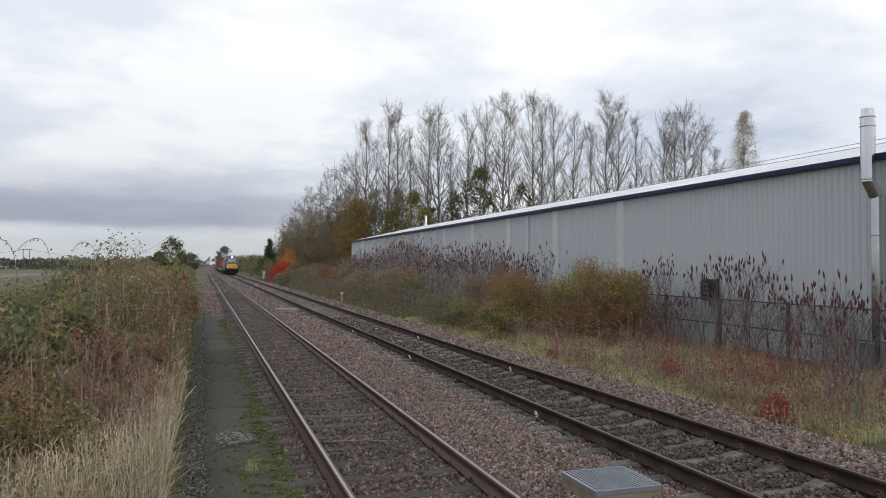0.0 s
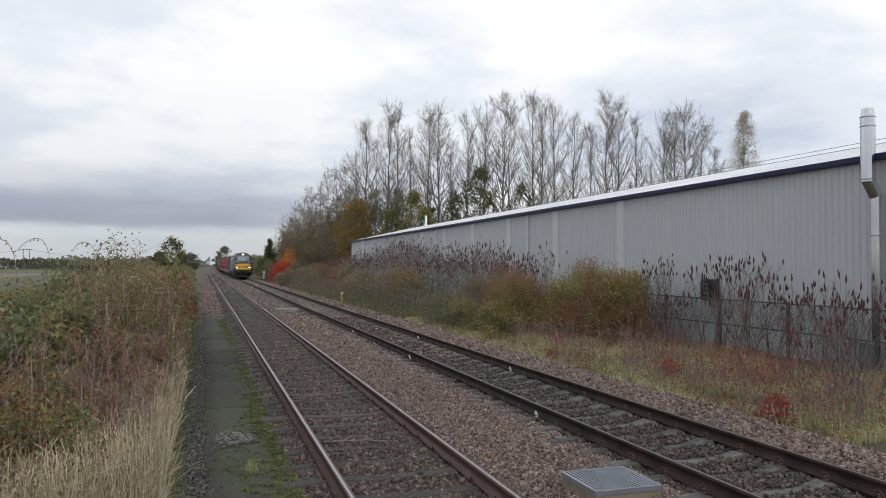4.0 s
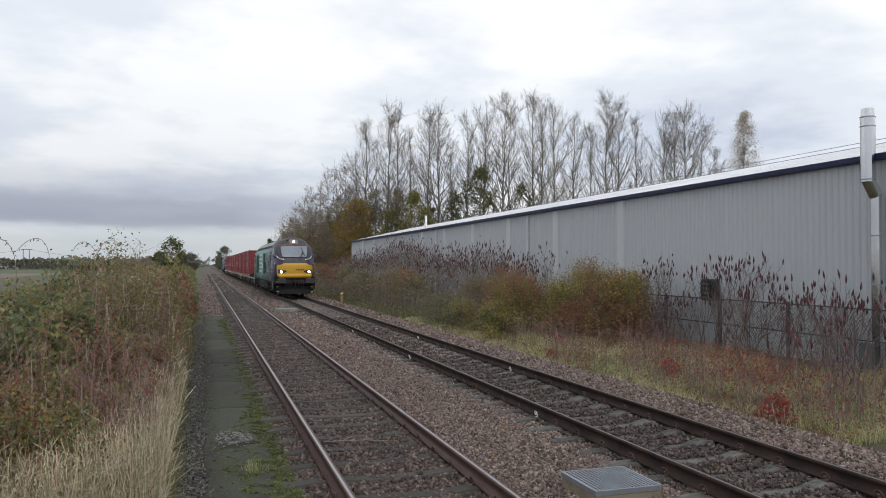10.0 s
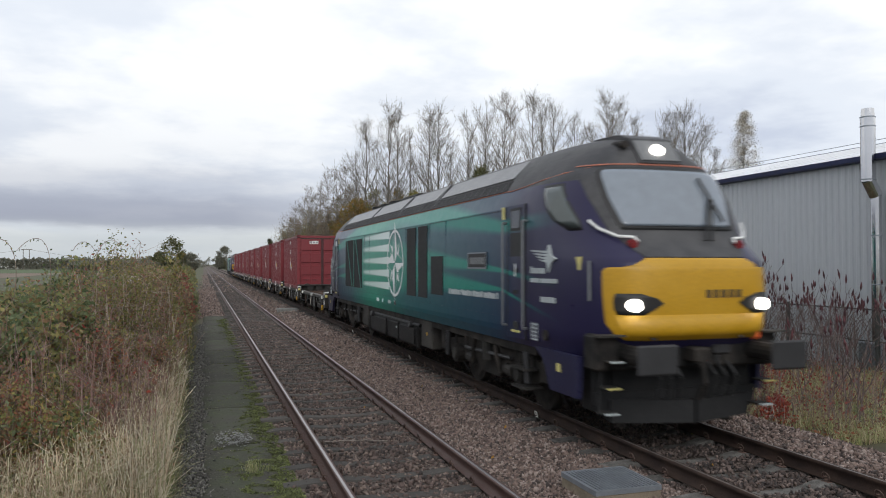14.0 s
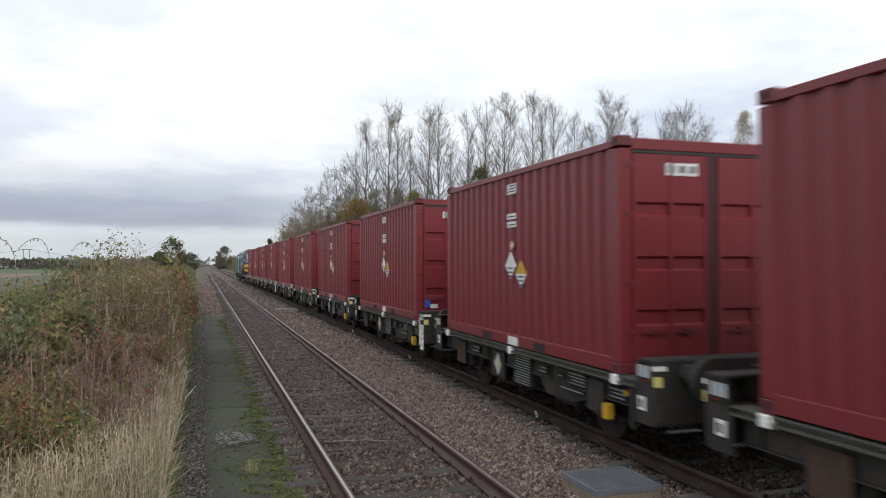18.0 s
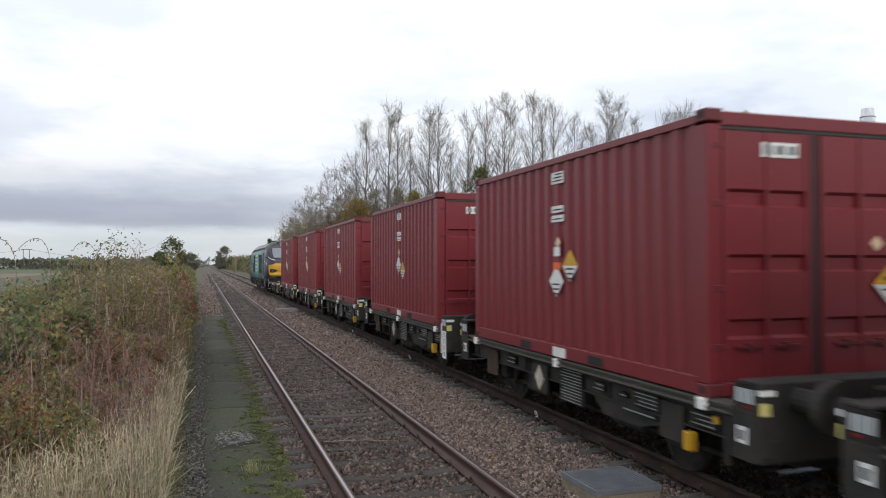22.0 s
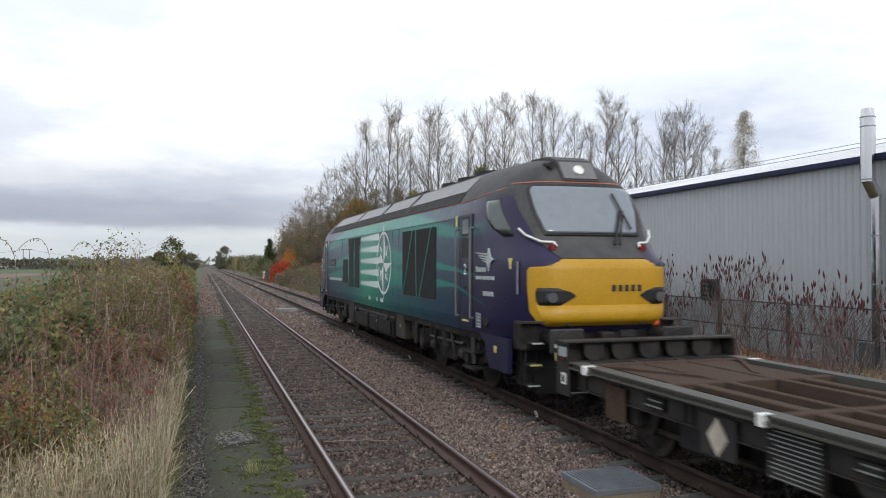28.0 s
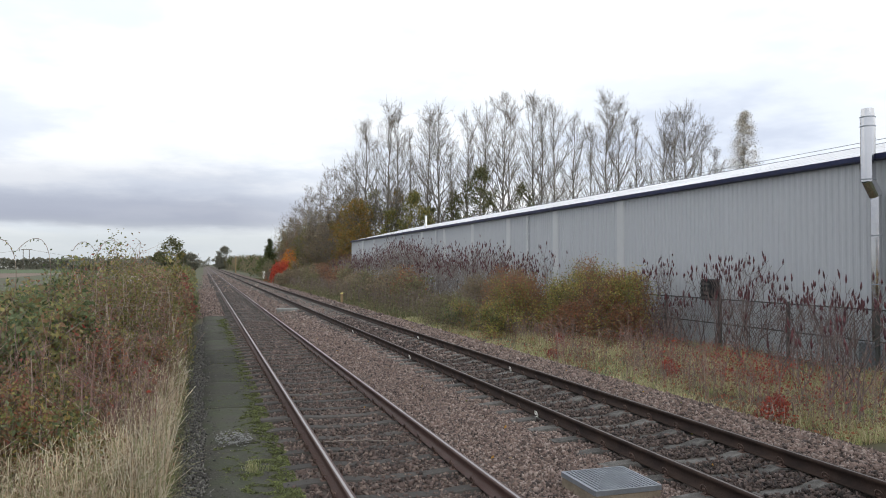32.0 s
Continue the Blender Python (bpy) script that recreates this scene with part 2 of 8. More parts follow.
M_DARK = mat("black_recess", (0.012, 0.012, 0.013), 0.8, var=0.3, scale=4, fine=30, bump=0.1)
M_WHITE = mat("white_paint", (0.78, 0.78, 0.76), 0.5, var=0.08, scale=5, fine=50, bump=0.05)
M_TIMBER = mat("weathered_timber", (0.24, 0.17, 0.09), 0.85, var=0.25, scale=4, fine=40, bump=0.3, stretch=(1, 1, 0.2))

# ---- ground: one sheet to the horizon, sunk a little beside the line ----
GX = [-3000, -400, -60, -12, -4, -1.6, -0.55, -0.2, 8.4, 9.6, 14, 24, 60, 400, 3000]
GZ = [-0.9, -0.9, -0.75, -0.62, -0.55, -0.48, -0.40, -0.42, -0.52, -0.50, -0.46, -0.5, -0.6, -0.8, -0.8]
GY = [-600, -60, -12, 0, 6, 12, 20, 30, 45, 70, 120, 250, 600, 1500, 4500]


def ground_z(x):
    return float(np.interp(x, GX, GZ))


gv = [(x, y, z + (0.03 * math.sin(x * 1.7 + y * 0.9) if abs(x) < 30 and not -0.6 < x < 9 else 0)) for y in GY for x, z in zip(GX, GZ)]
gf = [(j * len(GX) + i, j * len(GX) + i + 1, (j + 1) * len(GX) + i + 1, (j + 1) * len(GX) + i) for j in range(len(GY) - 1) for i in range(len(GX) - 1)]
tagged(part("ground", mesh_np("ground", gv, gf, M_GROUND), M_GROUND), "rough grassy lineside ground and flat open fields", "ground", kind="structure")

# ---- track bed ----
NEAR, FAR = 2.10, 5.53           # centres of the two tracks
NEAR_TOP, FAR_TOP = -0.10, 0.0   # height of their rails
GAUGE = 1.49
BX = [-0.12, 0.1, 0.75, 0.95, 1.2, 1.5, 2.1, 2.75, 3.0, 3.4, 3.9, 4.3, 4.75, 5.5, 6.25, 6.6, 7.2, 7.65, 8.1, 8.5]
BZ = [-0.44, -0.40, -0.37, -0.32, -0.305, -0.30, -0.31, -0.30, -0.275, -0.24, -0.21, -0.20, -0.215, -0.24, -0.215, -0.17, -0.13, -0.15, -0.36, -0.56]


def bed_z(x):
    return np.interp(x, BX, BZ)


bxs = np.unique(np.concatenate([BX, np.linspace(-0.12, 8.5, 40)]))
bys = np.concatenate([np.arange(-14, 40, 0.5), np.arange(40, 120, 4), np.geomspace(120, 3500, 20)])
bvv = np.array([(x, y, bed_z(x) + 0.012 * noise.noise((x * 2.1, y * 2.1, 0.3)) + 0.01 * noise.noise((x * 5, y * 5, 4))) for y in bys for x in bxs])
nb = len(bxs)
bff = np.array([(j * nb + i, j * nb + i + 1, (j + 1) * nb + i + 1, (j + 1) * nb + i) for j in range(len(bys) - 1) for i in range(nb - 1)])
tagged(part("track_bed", mesh_np("track_bed", bvv, bff, M_BALLAST, True), M_BALLAST), "pinkish-grey crushed stone ballast under two railway tracks", "track bed", kind="structure")


def rail_mesh(x, top, name, head, web):
    """Flat-bottomed rail: foot, web and rounded head, straight to the far distance."""
    prof = [(-0.07, -0.159), (0.07, -0.159), (0.07, -0.148), (0.012, -0.125), (0.010, -0.05), (0.034, -0.036), (0.035, -0.008), (0.022, -0.001), (0.006, 0.0),
            (-0.022, 0.0), (-0.035, -0.008), (-0.034, -0.036), (-0.010, -0.05), (-0.012, -0.125), (-0.07, -0.148)]
    ys = [-20, 10, 60, 300, 3500]
    v = [(x + u, y, top + w) for y in ys for u, w in prof]
    k = len(prof)
    f = [(j * k + i, j * k + (i + 1) % k, (j + 1) * k + (i + 1) % k, (j + 1) * k + i) for j in range(len(ys) - 1) for i in range(k)]
    me = mesh_np(name, v, f, web)
    me.materials.append(head)
    me.polygons.foreach_set("material_index", [1 if (i % k) == 8 else 0 for i in range(len(f))])
    return me


def sleeper_mesh(material, waist):
    """Concrete sleeper with chamfered top edges and a lower middle."""
    xs, bm = [-1.25, -0.95, -0.55, -0.3, 0.3, 0.55, 0.95, 1.25], bmesh.new()
    tops = [-0.02, 0.0, 0.0, -waist, -waist, 0.0, 0.0, -0.02]
    rings = []
    for x, t in zip(xs, tops):
        rings.append([bm.verts.new((x, y, z)) for y, z in ((-0.125, -0.2), (-0.11, t - 0.03), (-0.088, t), (0.088, t), (0.11, t - 0.03), (0.125, -0.2))])
    for a, b in zip(rings, rings[1:]):
        for i in range(5):
            bm.faces.new((a[i], a[i + 1], b[i + 1], b[i]))
    bm.faces.new(rings[0][::-1]), bm.faces.new(rings[-1])
    bmesh.ops.recalc_face_normals(bm, faces=bm.faces)
    me = bpy.data.meshes.new("sleeper")
    bm.to_mesh(me)
    bm.free()
    me.materials.append(material)
    return me


def clip_mesh(material):
    """Sprung steel rail clip: a round bar curled into an upright loop, with a leg on the rail's foot."""
    ring = [(0.052 + 0.012 * math.sin(a), 0.047 * math.cos(a), 0.042 + 0.045 * math.sin(a)) for a in np.linspace(-2.2, 3.4, 9)]
    pts = [(0.005, -0.02, 0.005)] + ring + [(0.01, -0.035, 0.03)]
    v, f = segs(pts[:-1], pts[1:], 0.011, 0.011)
    bv = np.array([(x, y, z) for z in (-0.02, -0.006) for y in (-0.05, 0.05) for x in (-0.02, 0.07)])
    bf = np.array([(4, 5, 7), (4, 7, 6), (0, 1, 5), (0, 5, 4), (2, 6, 7), (2, 7, 3), (0, 4, 6), (0, 6, 2), (1, 3, 7), (1, 7, 5)])
    return mesh_np("rail_clip", *(merge([(v, f), (bv, bf)]) if material is M_CLIP else (v, f)), material)


rngt = np.random.default_rng(5)
for cx0, top, mat_s, waist, step, start, tname, tlabel in (
        (NEAR, NEAR_TOP, M_SLEEPER_DARK, 0.02, 0.70, 4.1, "railway_track", "railway track with polished rails on grimy half-buried sleepers"),
        (FAR, FAR_TOP, M_SLEEPER, 0.055, 0.65, 3.7, "railway_track", "railway track with dark rails on concrete sleepers")):
    track = thing(tname, tlabel, "railway track", "two railway tracks", "structure")
    for s in (-1, 1):
        part("rail", rail_mesh(cx0 + s * GAUGE / 2, top, "rail", M_RAILTOP if cx0 == NEAR else M_RAILDULL, M_RAIL if cx0 == NEAR else M_RAILFAR), M_RAIL, track)
    sm, cm, cw = sleeper_mesh(mat_s, waist), clip_mesh(M_CLIP), clip_mesh(M_CLIPNEW)
    far_sleepers = []
    for i in range(260):
        y = start + i * step
        m = pose(cx0 + rngt.normal(0, 0.012), y + rngt.normal(0, 0.015), top - 0.168 + rngt.normal(0, 0.006), 0, rngt.normal(0, 0.25), rngt.normal(0, 0.5))
        if i < 90:
            ob = part("sleeper", sm, mat_s, track)
            ob.matrix_basis = m
            if i < 36:
                for s in (-1, 1):
                    for q in (-1, 1):
                        white = cx0 == FAR and (i * 7 + s * 3 + q) % 11 == 0 and q < 0 and i > 8
                        c = part("rail_clip", cw if white else cm, M_CLIP, track, "whitened clip" if white else "")
                        c.matrix_basis = pose(cx0 + s * GAUGE / 2 + q * 0.055, y, top - 0.155, 0, 0, 0 if q > 0 else 180)
        else:
            far_sleepers.append(m)
    base = np.array([v.co for v in sm.vertices])
    quads = np.array([p.vertices[:] for p in sm.polygons if len(p.vertices) == 4])
    vv, ff = [], []
    for i, m in enumerate(far_sleepers):
        a = np.array(m)
        vv.append(base @ a[:3, :3].T + a[:3, 3]), ff.append(quads + i * len(base))
    tagged(part("sleepers_far_along", mesh_np("sleepers", np.concatenate(vv), np.concatenate(ff), mat_s), mat_s, track), kind="stuff")


# ---- loose ballast stones ----
def stones(n, xs, ys, size, rng, sink=0.3, avoid=True, lift=0.0):
    """Angular crushed stones strewn over the bed: cut octahedra of uneven shape."""
    x, y = xs(n), ys(n)
    if avoid:
        keep = np.ones(n, bool)
        for c in (NEAR, FAR):
            for s in (-1, 1):
                keep &= np.abs(x - c - s * GAUGE / 2) > 0.08
            first, st = (4.1, 0.70) if c == NEAR else (3.7, 0.65)
            on = (np.abs((y - first + st / 2) % st - st / 2) < 0.10) & (np.abs(x - c) < 1.22)
            keep &= ~on | (rng.uniform(size=n) < (0.5 if c == NEAR else 0.08))
        x, y = x[keep], y[keep]
    n = len(x)
    s = rng.gamma(9, size / 9, n)
    oct_v = np.array([(1, 0, 0), (-1, 0, 0), (0, 1, 0), (0, -1, 0), (0, 0, 1), (0, 0, -1)], float)
    oct_f = np.array([(0, 2, 4), (2, 1, 4), (1, 3, 4), (3, 0, 4), (2, 0, 5), (1, 2, 5), (3, 1, 5), (0, 3, 5)])
    v = oct_v[None] * rng.uniform(0.65, 1.3, (n, 6, 1)) + rng.normal(0, 0.22, (n, 6, 3))
    q = rng.normal(size=(n, 4))
    q /= np.linalg.norm(q, axis=1, keepdims=True)
    w, a, b, c = q.T
    rot = np.stack([1 - 2 * (b * b + c * c), 2 * (a * b - c * w), 2 * (a * c + b * w), 2 * (a * b + c * w), 1 - 2 * (a * a + c * c), 2 * (b * c - a * w),
                    2 * (a * c - b * w), 2 * (b * c + a * w), 1 - 2 * (a * a + b * b)], 1).reshape(n, 3, 3)
    v = np.einsum("nij,nkj->nki", rot, v * np.array([1.0, 0.8, 0.65])) * s[:, None, None] * 0.55
    v += np.stack([x, y, bed_z(x) + s * 0.2 * (1 - sink) + lift], 1)[:, None, :]
    f = (np.arange(n)[:, None, None] * 6 + oct_f[None]).reshape(-1, 3)
    return v.reshape(-1, 3), f


rngs = np.random.default_rng(11)
# more of them where the camera stands near
near_y = lambda n: 5.2 + 27.0 * rngs.uniform(size=n) ** 1.7
far_y = lambda n: 18.0 + 50.0 * rngs.uniform(size=n) ** 1.3
band = lambda a, b: (lambda n: rngs.uniform(a, b, n))
tagged(part("ballast_stones", mesh_np("stones", *merge([
    stones(58000, band(3.0, 4.66), near_y, 0.036, rngs), stones(33000, band(6.4, 8.2), near_y, 0.045, rngs),
    stones(14000, band(3.0, 8.2), far_y, 0.075, rngs), stones(9000, band(-0.45, 8.2), lambda n: 66 + 120 * rngs.uniform(size=n) ** 1.3, 0.13, rngs, avoid=False, lift=-0.03), stones(5000, band(-0.45, 0.95), lambda n: rngs.uniform(36, 80, n), 0.075, rngs, avoid=False, lift=0.05)]), M_STONE), M_STONE), "loose pinkish-grey crushed stones beside the rails", "ballast", kind="stuff")
tagged(part("ballast_stones", mesh_np("stones", *merge([
    stones(31000, band(0.72, 2.95), near_y, 0.047, rngs), stones(5000, band(0.75, 2.95), far_y, 0.06, rngs)]), M_STONE_DARK), M_STONE_DARK), "oily dark crushed stones between worn rails", "ballast", kind="stuff")

M_CHIPS = mat("dark_grey_chippings", (0.08, 0.078, 0.072), 0.9, var=0.25, scale=9, fine=60, bump=0.4,
              islands=[(0.085, 0.082, 0.075), (0.055, 0.053, 0.05), (0.12, 0.116, 0.106), (0.07, 0.066, 0.06), (0.04, 0.04, 0.038), (0.15, 0.145, 0.13)])
tagged(part("dark_chippings", mesh_np("stones", *stones(19000, band(-0.42, 0.16), near_y, 0.036, rngs, avoid=False, lift=0.08), M_CHIPS), M_CHIPS), "dark grey chippings along the path's edge", "gravel", kind="stuff")

# darker brown stones between these rails; wagon shade is part of the tone
M_STONE_LOW = mat("dark_brown_stone", (0.05, 0.042, 0.038), 0.9, var=0.25, scale=9, fine=60, bump=0.4,
             islands=[(0.082, 0.060, 0.053), (0.05, 0.038, 0.035), (0.112, 0.082, 0.072), (0.066, 0.048, 0.043), (0.034, 0.028, 0.027), (0.155, 0.118, 0.104)])
tagged(part("ballast_stones", mesh_np("stones", *stones(22000, band(4.60, 6.42), near_y, 0.046, rngs, lift=0.022), M_STONE_LOW), M_STONE_LOW), "dark brown crushed stones under the running line", "ballast", kind="stuff")

# ---- old path beside the near track, patched and mossy, ending in pale gravel ----
PATH_Z = -0.30
pathob = thing("pavement", "old cast lineside path with moss along one edge", "path", kind="structure")
for k in range(14):
    ya, yb, tilt = -4.35 + 2.9 * k, -1.463 + 2.9 * k, rngs.normal(0, 0.004, 3)
    pv, pf, yy = [], [], np.concatenate([[ya + 0.004, ya, ya + 0.02], np.linspace(ya + 0.3, yb - 0.3, 7), [yb - 0.02, yb, yb - 0.004]])
    for n_, y in enumerate(yy):
        drop = (-0.12, -0.008, 0.0)[n_] if n_ < 3 else (0.0, -0.008, -0.12)[n_ - 10] if n_ > 9 else 0.0
        for x, z in ((-0.03, -0.5), (0.05 + 0.13 * noise.noise((y * 1.3, 0, 0)), PATH_Z), (0.3, PATH_Z + 0.012), (0.7, PATH_Z + 0.006), (0.92 + 0.04 * noise.noise((y * 1.7, 3, 0)), PATH_Z - 0.01), (0.95, -0.5)):
            pv.append((x, y, z + drop + tilt[0] + tilt[1] * (y - ya) / 2.9 + tilt[2] * x + 0.006 * noise.noise((x * 3, y * 2, 1))))
    for j in range(len(yy) - 1):
        for i in range(5):
            pf.append((j * 6 + i, j * 6 + i + 1, (j + 1) * 6 + i + 1, (j + 1) * 6 + i))
    part("path_slab", mesh_np("path_slab", pv, pf, M_PATH, True), M_PATH, pathob)
mx = rngs.uniform(0, 1, 230000) ** 0.75
my = 6.5 + 28 * rngs.uniform(size=230000) ** 1.5
keepm = np.array([noise.noise((a * 2.0, b * 0.9, 7.0)) * 0.9 + 0.5 * noise.noise((a * 9, b * 6, 2)) + 1.15 * a - 0.66 + 0.42 * max(-1.0, min(1.0, (11.5 - b) / 4)) + 0.5 * c + 0.9 * max(0.0, 1 - abs((b + 4.35 + 1.45) % 2.9 - 1.45) / 0.09) > 0 for a, b, c in zip(mx, my, rngs.normal(0, 0.5, len(mx)))])
mx, my = (0.13 + 0.87 * mx)[keepm], my[keepm]
part("moss", mesh_np("moss", *blades(mx, my, PATH_Z, rngs.uniform(0.006, 0.026, len(mx)) * np.array([max(0.5, 0.8 + 1.6 * noise.noise((a * 7, b * 9, 1.5))) for a, b in zip(mx, my)]), 0.020, rngs, 0.9), M_MOSSTUFT), M_MOSSTUFT, pathob, "green moss cushions")
bm = bmesh.new()
for k in range(260):
    a, r = rngs.uniform(0, 6.28), rngs.uniform(0, 1) ** 0.5
    px, py, q = 0.40 + 0.25 * r * math.cos(a), 10.55 + 0.40 * r * math.sin(a), rngs.uniform(0.005, 0.018)
    bm.faces.new([bm.verts.new((px + q * math.cos(b) * rngs.uniform(0.6, 1.2), py + 2.2 * q * math.sin(b), PATH_Z + 0.02 + 0.0003 * k)) for b in np.linspace(0, 5.4, 7)])
part("mortar_patch", bm, M_PATCH, pathob, "pale crumbled patch")

# grit and small stones strewn on the path
gritx, gritn = lambda n: rngs.uniform(0.08, 0.96, n), 1800
gv_, gf_ = stones(gritn, gritx, near_y, 0.018, rngs, avoid=False)
gv_[:, 2] += (PATH_Z + 0.012 - bed_z(gv_[:, 0]))
tagged(part("path_grit", mesh_np("path_grit", gv_, gf_, M_CHIPS), M_CHIPS), "loose grit and small stones on the path", "grit", kind="stuff")

# ---- warehouse ----
LEAN_W = 0.0089                     # the wall stands half a degree off the line


def wall_x(y, off=0.0):
    return 15.3 + LEAN_W * y + off


EAVE, W0, W1, WBASE = 4.62, -14.0, 84.5, -0.6
RIDGE_X, RIDGE_Z = 6.6, 6.22
ware = thing("warehouse", "long low grey corrugated-metal warehouse with a white roof", "warehouse")


def skew(bm):
    for v in bm.verts:
        v.co.x += wall_x(v.co.y)
    return bm


# corrugated sheets, bay by bay
pil = [25.9 + 5.8 * k for k in range(-6, 10)]
edges = [W0] + [p for p in pil if W0 + 1 < p < W1 - 1] + [W1]
for a, b in zip(edges, edges[1:]):
    n = int((b - a) / 0.21)
    pts = []
    for i in range(n + 1):
        y = a + (b - a) * i / n
        for dy, dx in ((0.0, 0.0), (0.07, 0.0), (0.095, -0.024), (0.18, -0.024)):
            if y + dy <= b:
                pts.append((y + dy, dx))
    pts.append((b, 0.0))
    bm = bmesh.new()
    lo = [bm.verts.new((dx, y, WBASE)) for y, dx in pts]
    hi = [bm.verts.new((dx, y, EAVE)) for y, dx in pts]
    for i in range(len(pts) - 1):
        if pts[i + 1][0] - pts[i][0] > 1e-5 or pts[i + 1][1] != pts[i][1]:
            bm.faces.new((lo[i + 1], lo[i], hi[i], hi[i + 1]))
    part("wall_sheet", skew(bm), M_CLAD, ware)
for p in pil:
    if 22 < p < W1 - 2:
        part("cover_strip", skew(box(-0.06, 0.0, p - 0.25, p + 0.25, WBASE, EAVE - 0.05, 0.01)), M_CLADTRIM, ware)
part("corner_trim", skew(box(-0.06, 0.25, W1 - 0.2, W1 + 0.05, WBASE, EAVE)), M_CLADTRIM, ware)
part("far_end_wall", skew(box(0.02, 15.4, W1 - 0.1, W1, WBASE, EAVE)), M_CLAD, ware)
part("near_end_wall", skew(box(0.02, 15.4, W0, W0 + 0.1, WBASE, EAVE)), M_CLAD, ware)
part("rear_wall", skew(box(15.2, 15.4, W0 + 0.1, W1 - 0.1, WBASE, EAVE)), M_CLAD, ware)
nr = 90
for i in range(nr):
    y0, y1 = W0 - 0.2 + (W1 - W0 + 0.5) * i / nr, W0 - 0.2 + (W1 - W0 + 0.5) * (i + 1) / nr
    bm = bmesh.new()
    for ya, yb, h in ((y0, y1 - 0.12, 0.0), (y1 - 0.12, y1, 0.035)):
        bm.faces.new([bm.verts.new(c) for c in ((RIDGE_X, ya, RIDGE_Z + h), (RIDGE_X, yb, RIDGE_Z + h), (-0.12, yb, EAVE + 0.1 + h), (-0.12, ya, EAVE + 0.1 + h))])
    part("roof_sheet", skew(bm), M_ROOF, ware)
part("rear_roof", skew(prism([(RIDGE_X, RIDGE_Z), (15.5, EAVE + 0.1), (15.5, EAVE + 0.04), (RIDGE_X, RIDGE_Z - 0.06)], "y", W0 - 0.2, W1 + 0.3)), M_ROOF, ware)
part("gutter", skew(prism([(-0.20, EAVE - 0.02), (-0.06, EAVE - 0.05), (-0.02, EAVE + 0.1), (-0.22, EAVE + 0.1)], "y", W0 - 0.2, W1 + 0.2)), M_GUTTER, ware, "navy metal gutter")
for yd in (34.8, 50.9, 63.5, 77.0):
    pipe = part("downpipe", skew(rod((-0.12, yd, WBASE), (-0.12, yd, EAVE - 0.08), 0.05, 8)), M_CLADTRIM, ware)
    for zz in (0.9, 2.2, 3.6):
        part("pipe_bracket", skew(box(-0.19, -0.02, yd - 0.07, yd + 0.07, zz, zz + 0.05)), M_CLADTRIM, pipe)
vent = part("vent_hood", skew(box(-0.42, -0.04, 19.9, 20.42, 0.95, 1.62, 0.04)), M_DARK, ware, "dark square wall vent")
for k in range(4):
    part("louvre", skew(box(-0.45, -0.42, 19.94, 20.38, 1.02 + 0.14 * k, 1.08 + 0.14 * k)), M_FENCE, vent)
for xr in (3.4, RIDGE_X):
    part("roof_wire", skew(rod((xr, W0, EAVE + 0.235 * xr + 0.2), (xr, 60.0, EAVE + 0.235 * xr + 0.2), 0.012, 6)), M_GALV, ware)
part("roof_vent", skew(rod((0.6, 56.0, 4.9), (0.6, 56.0, 5.85), 0.09, 10)), M_WHITE, ware, "white roof vent pipe")
# steel flue with its elbow and bands
flue = thing("flue_pipe", "tall bright stainless-steel flue pipe on the warehouse wall", "flue pipe")
FY, FX = 13.95, wall_x(13.95) - 0.42
part("upper_pipe", rod((FX, FY, 4.04), (FX, FY, 5.58), 0.165, 20), M_STEEL, flue)
part("cap", rod((FX, FY, 5.58), (FX, FY, 5.78), 0.15, 20, 0.14), M_STEEL, flue)
part("elbow", rod((FX, FY, 4.08), (FX + 0.2, FY - 0.02, 3.72), 0.15, 20), M_STEEL, flue)
part("lower_pipe", rod((FX + 0.2, FY - 0.02, 0.2), (FX + 0.2, FY - 0.02, 3.78), 0.12, 20), M_STEEL, flue)
part("base_box", box(FX - 0.1, FX + 0.40, FY - 0.25, FY + 0.25, -0.5, 0.25, 0.02), M_GALV, flue)
for zz in (4.08, 5.34, 5.56):
    part("band", rod((FX, FY, zz), (FX, FY, zz + 0.03), 0.172, 20), M_GALV, flue)
for zz in (3.70, 2.75, 1.6):
    part("band", rod((FX + 0.2, FY - 0.02, zz), (FX + 0.2, FY - 0.02, zz + 0.03), 0.128, 20), M_GALV, flue)

# ---- chain-link fence ----
fence = thing("fence", "weathered chain-link fence with dark steel posts", "fence")


def fx(y):
    return wall_x(y) - 0.95


FT, FB = 1.06, -0.5
ps = [10.5 + 2.75 * k for k in range(24)]
for a in ps:
    post = part("post", box(fx(a) - 0.04, fx(a) + 0.04, a - 0.04, a + 0.04, FB - 0.1, FT + 0.06, 0.008), M_FENCE, fence)
for zz in (FT, FT - 0.72, FB + 0.12):
    part("line_wire", rod((fx(ps[0]), ps[0], zz), (fx(ps[-1]), ps[-1], zz), 0.018, 6), M_FENCE, fence)
for a, b in zip(ps[:8], ps[1:9]):
    p0, p1, hgt = [], [], FT - FB
    for i in range(int((b - a + hgt) / 0.11)):
        for s in (1, -1):
            t0 = a - hgt + i * 0.11
            y0, y1 = max(t0, a), min(t0 + hgt, b)
            if y1 > y0:
                z0, z1 = (FB + (y0 - t0), FB + (y1 - t0)) if s > 0 else (FT - (y0 - t0), FT - (y1 - t0))
                p0.append((fx(y0), y0, z0)), p1.append((fx(y1), y1, z1))
    part("mesh_panel", mesh_np("mesh_panel", *segs(p0, p1, 0.0045, 0.0045), M_FENCE), M_FENCE, fence)

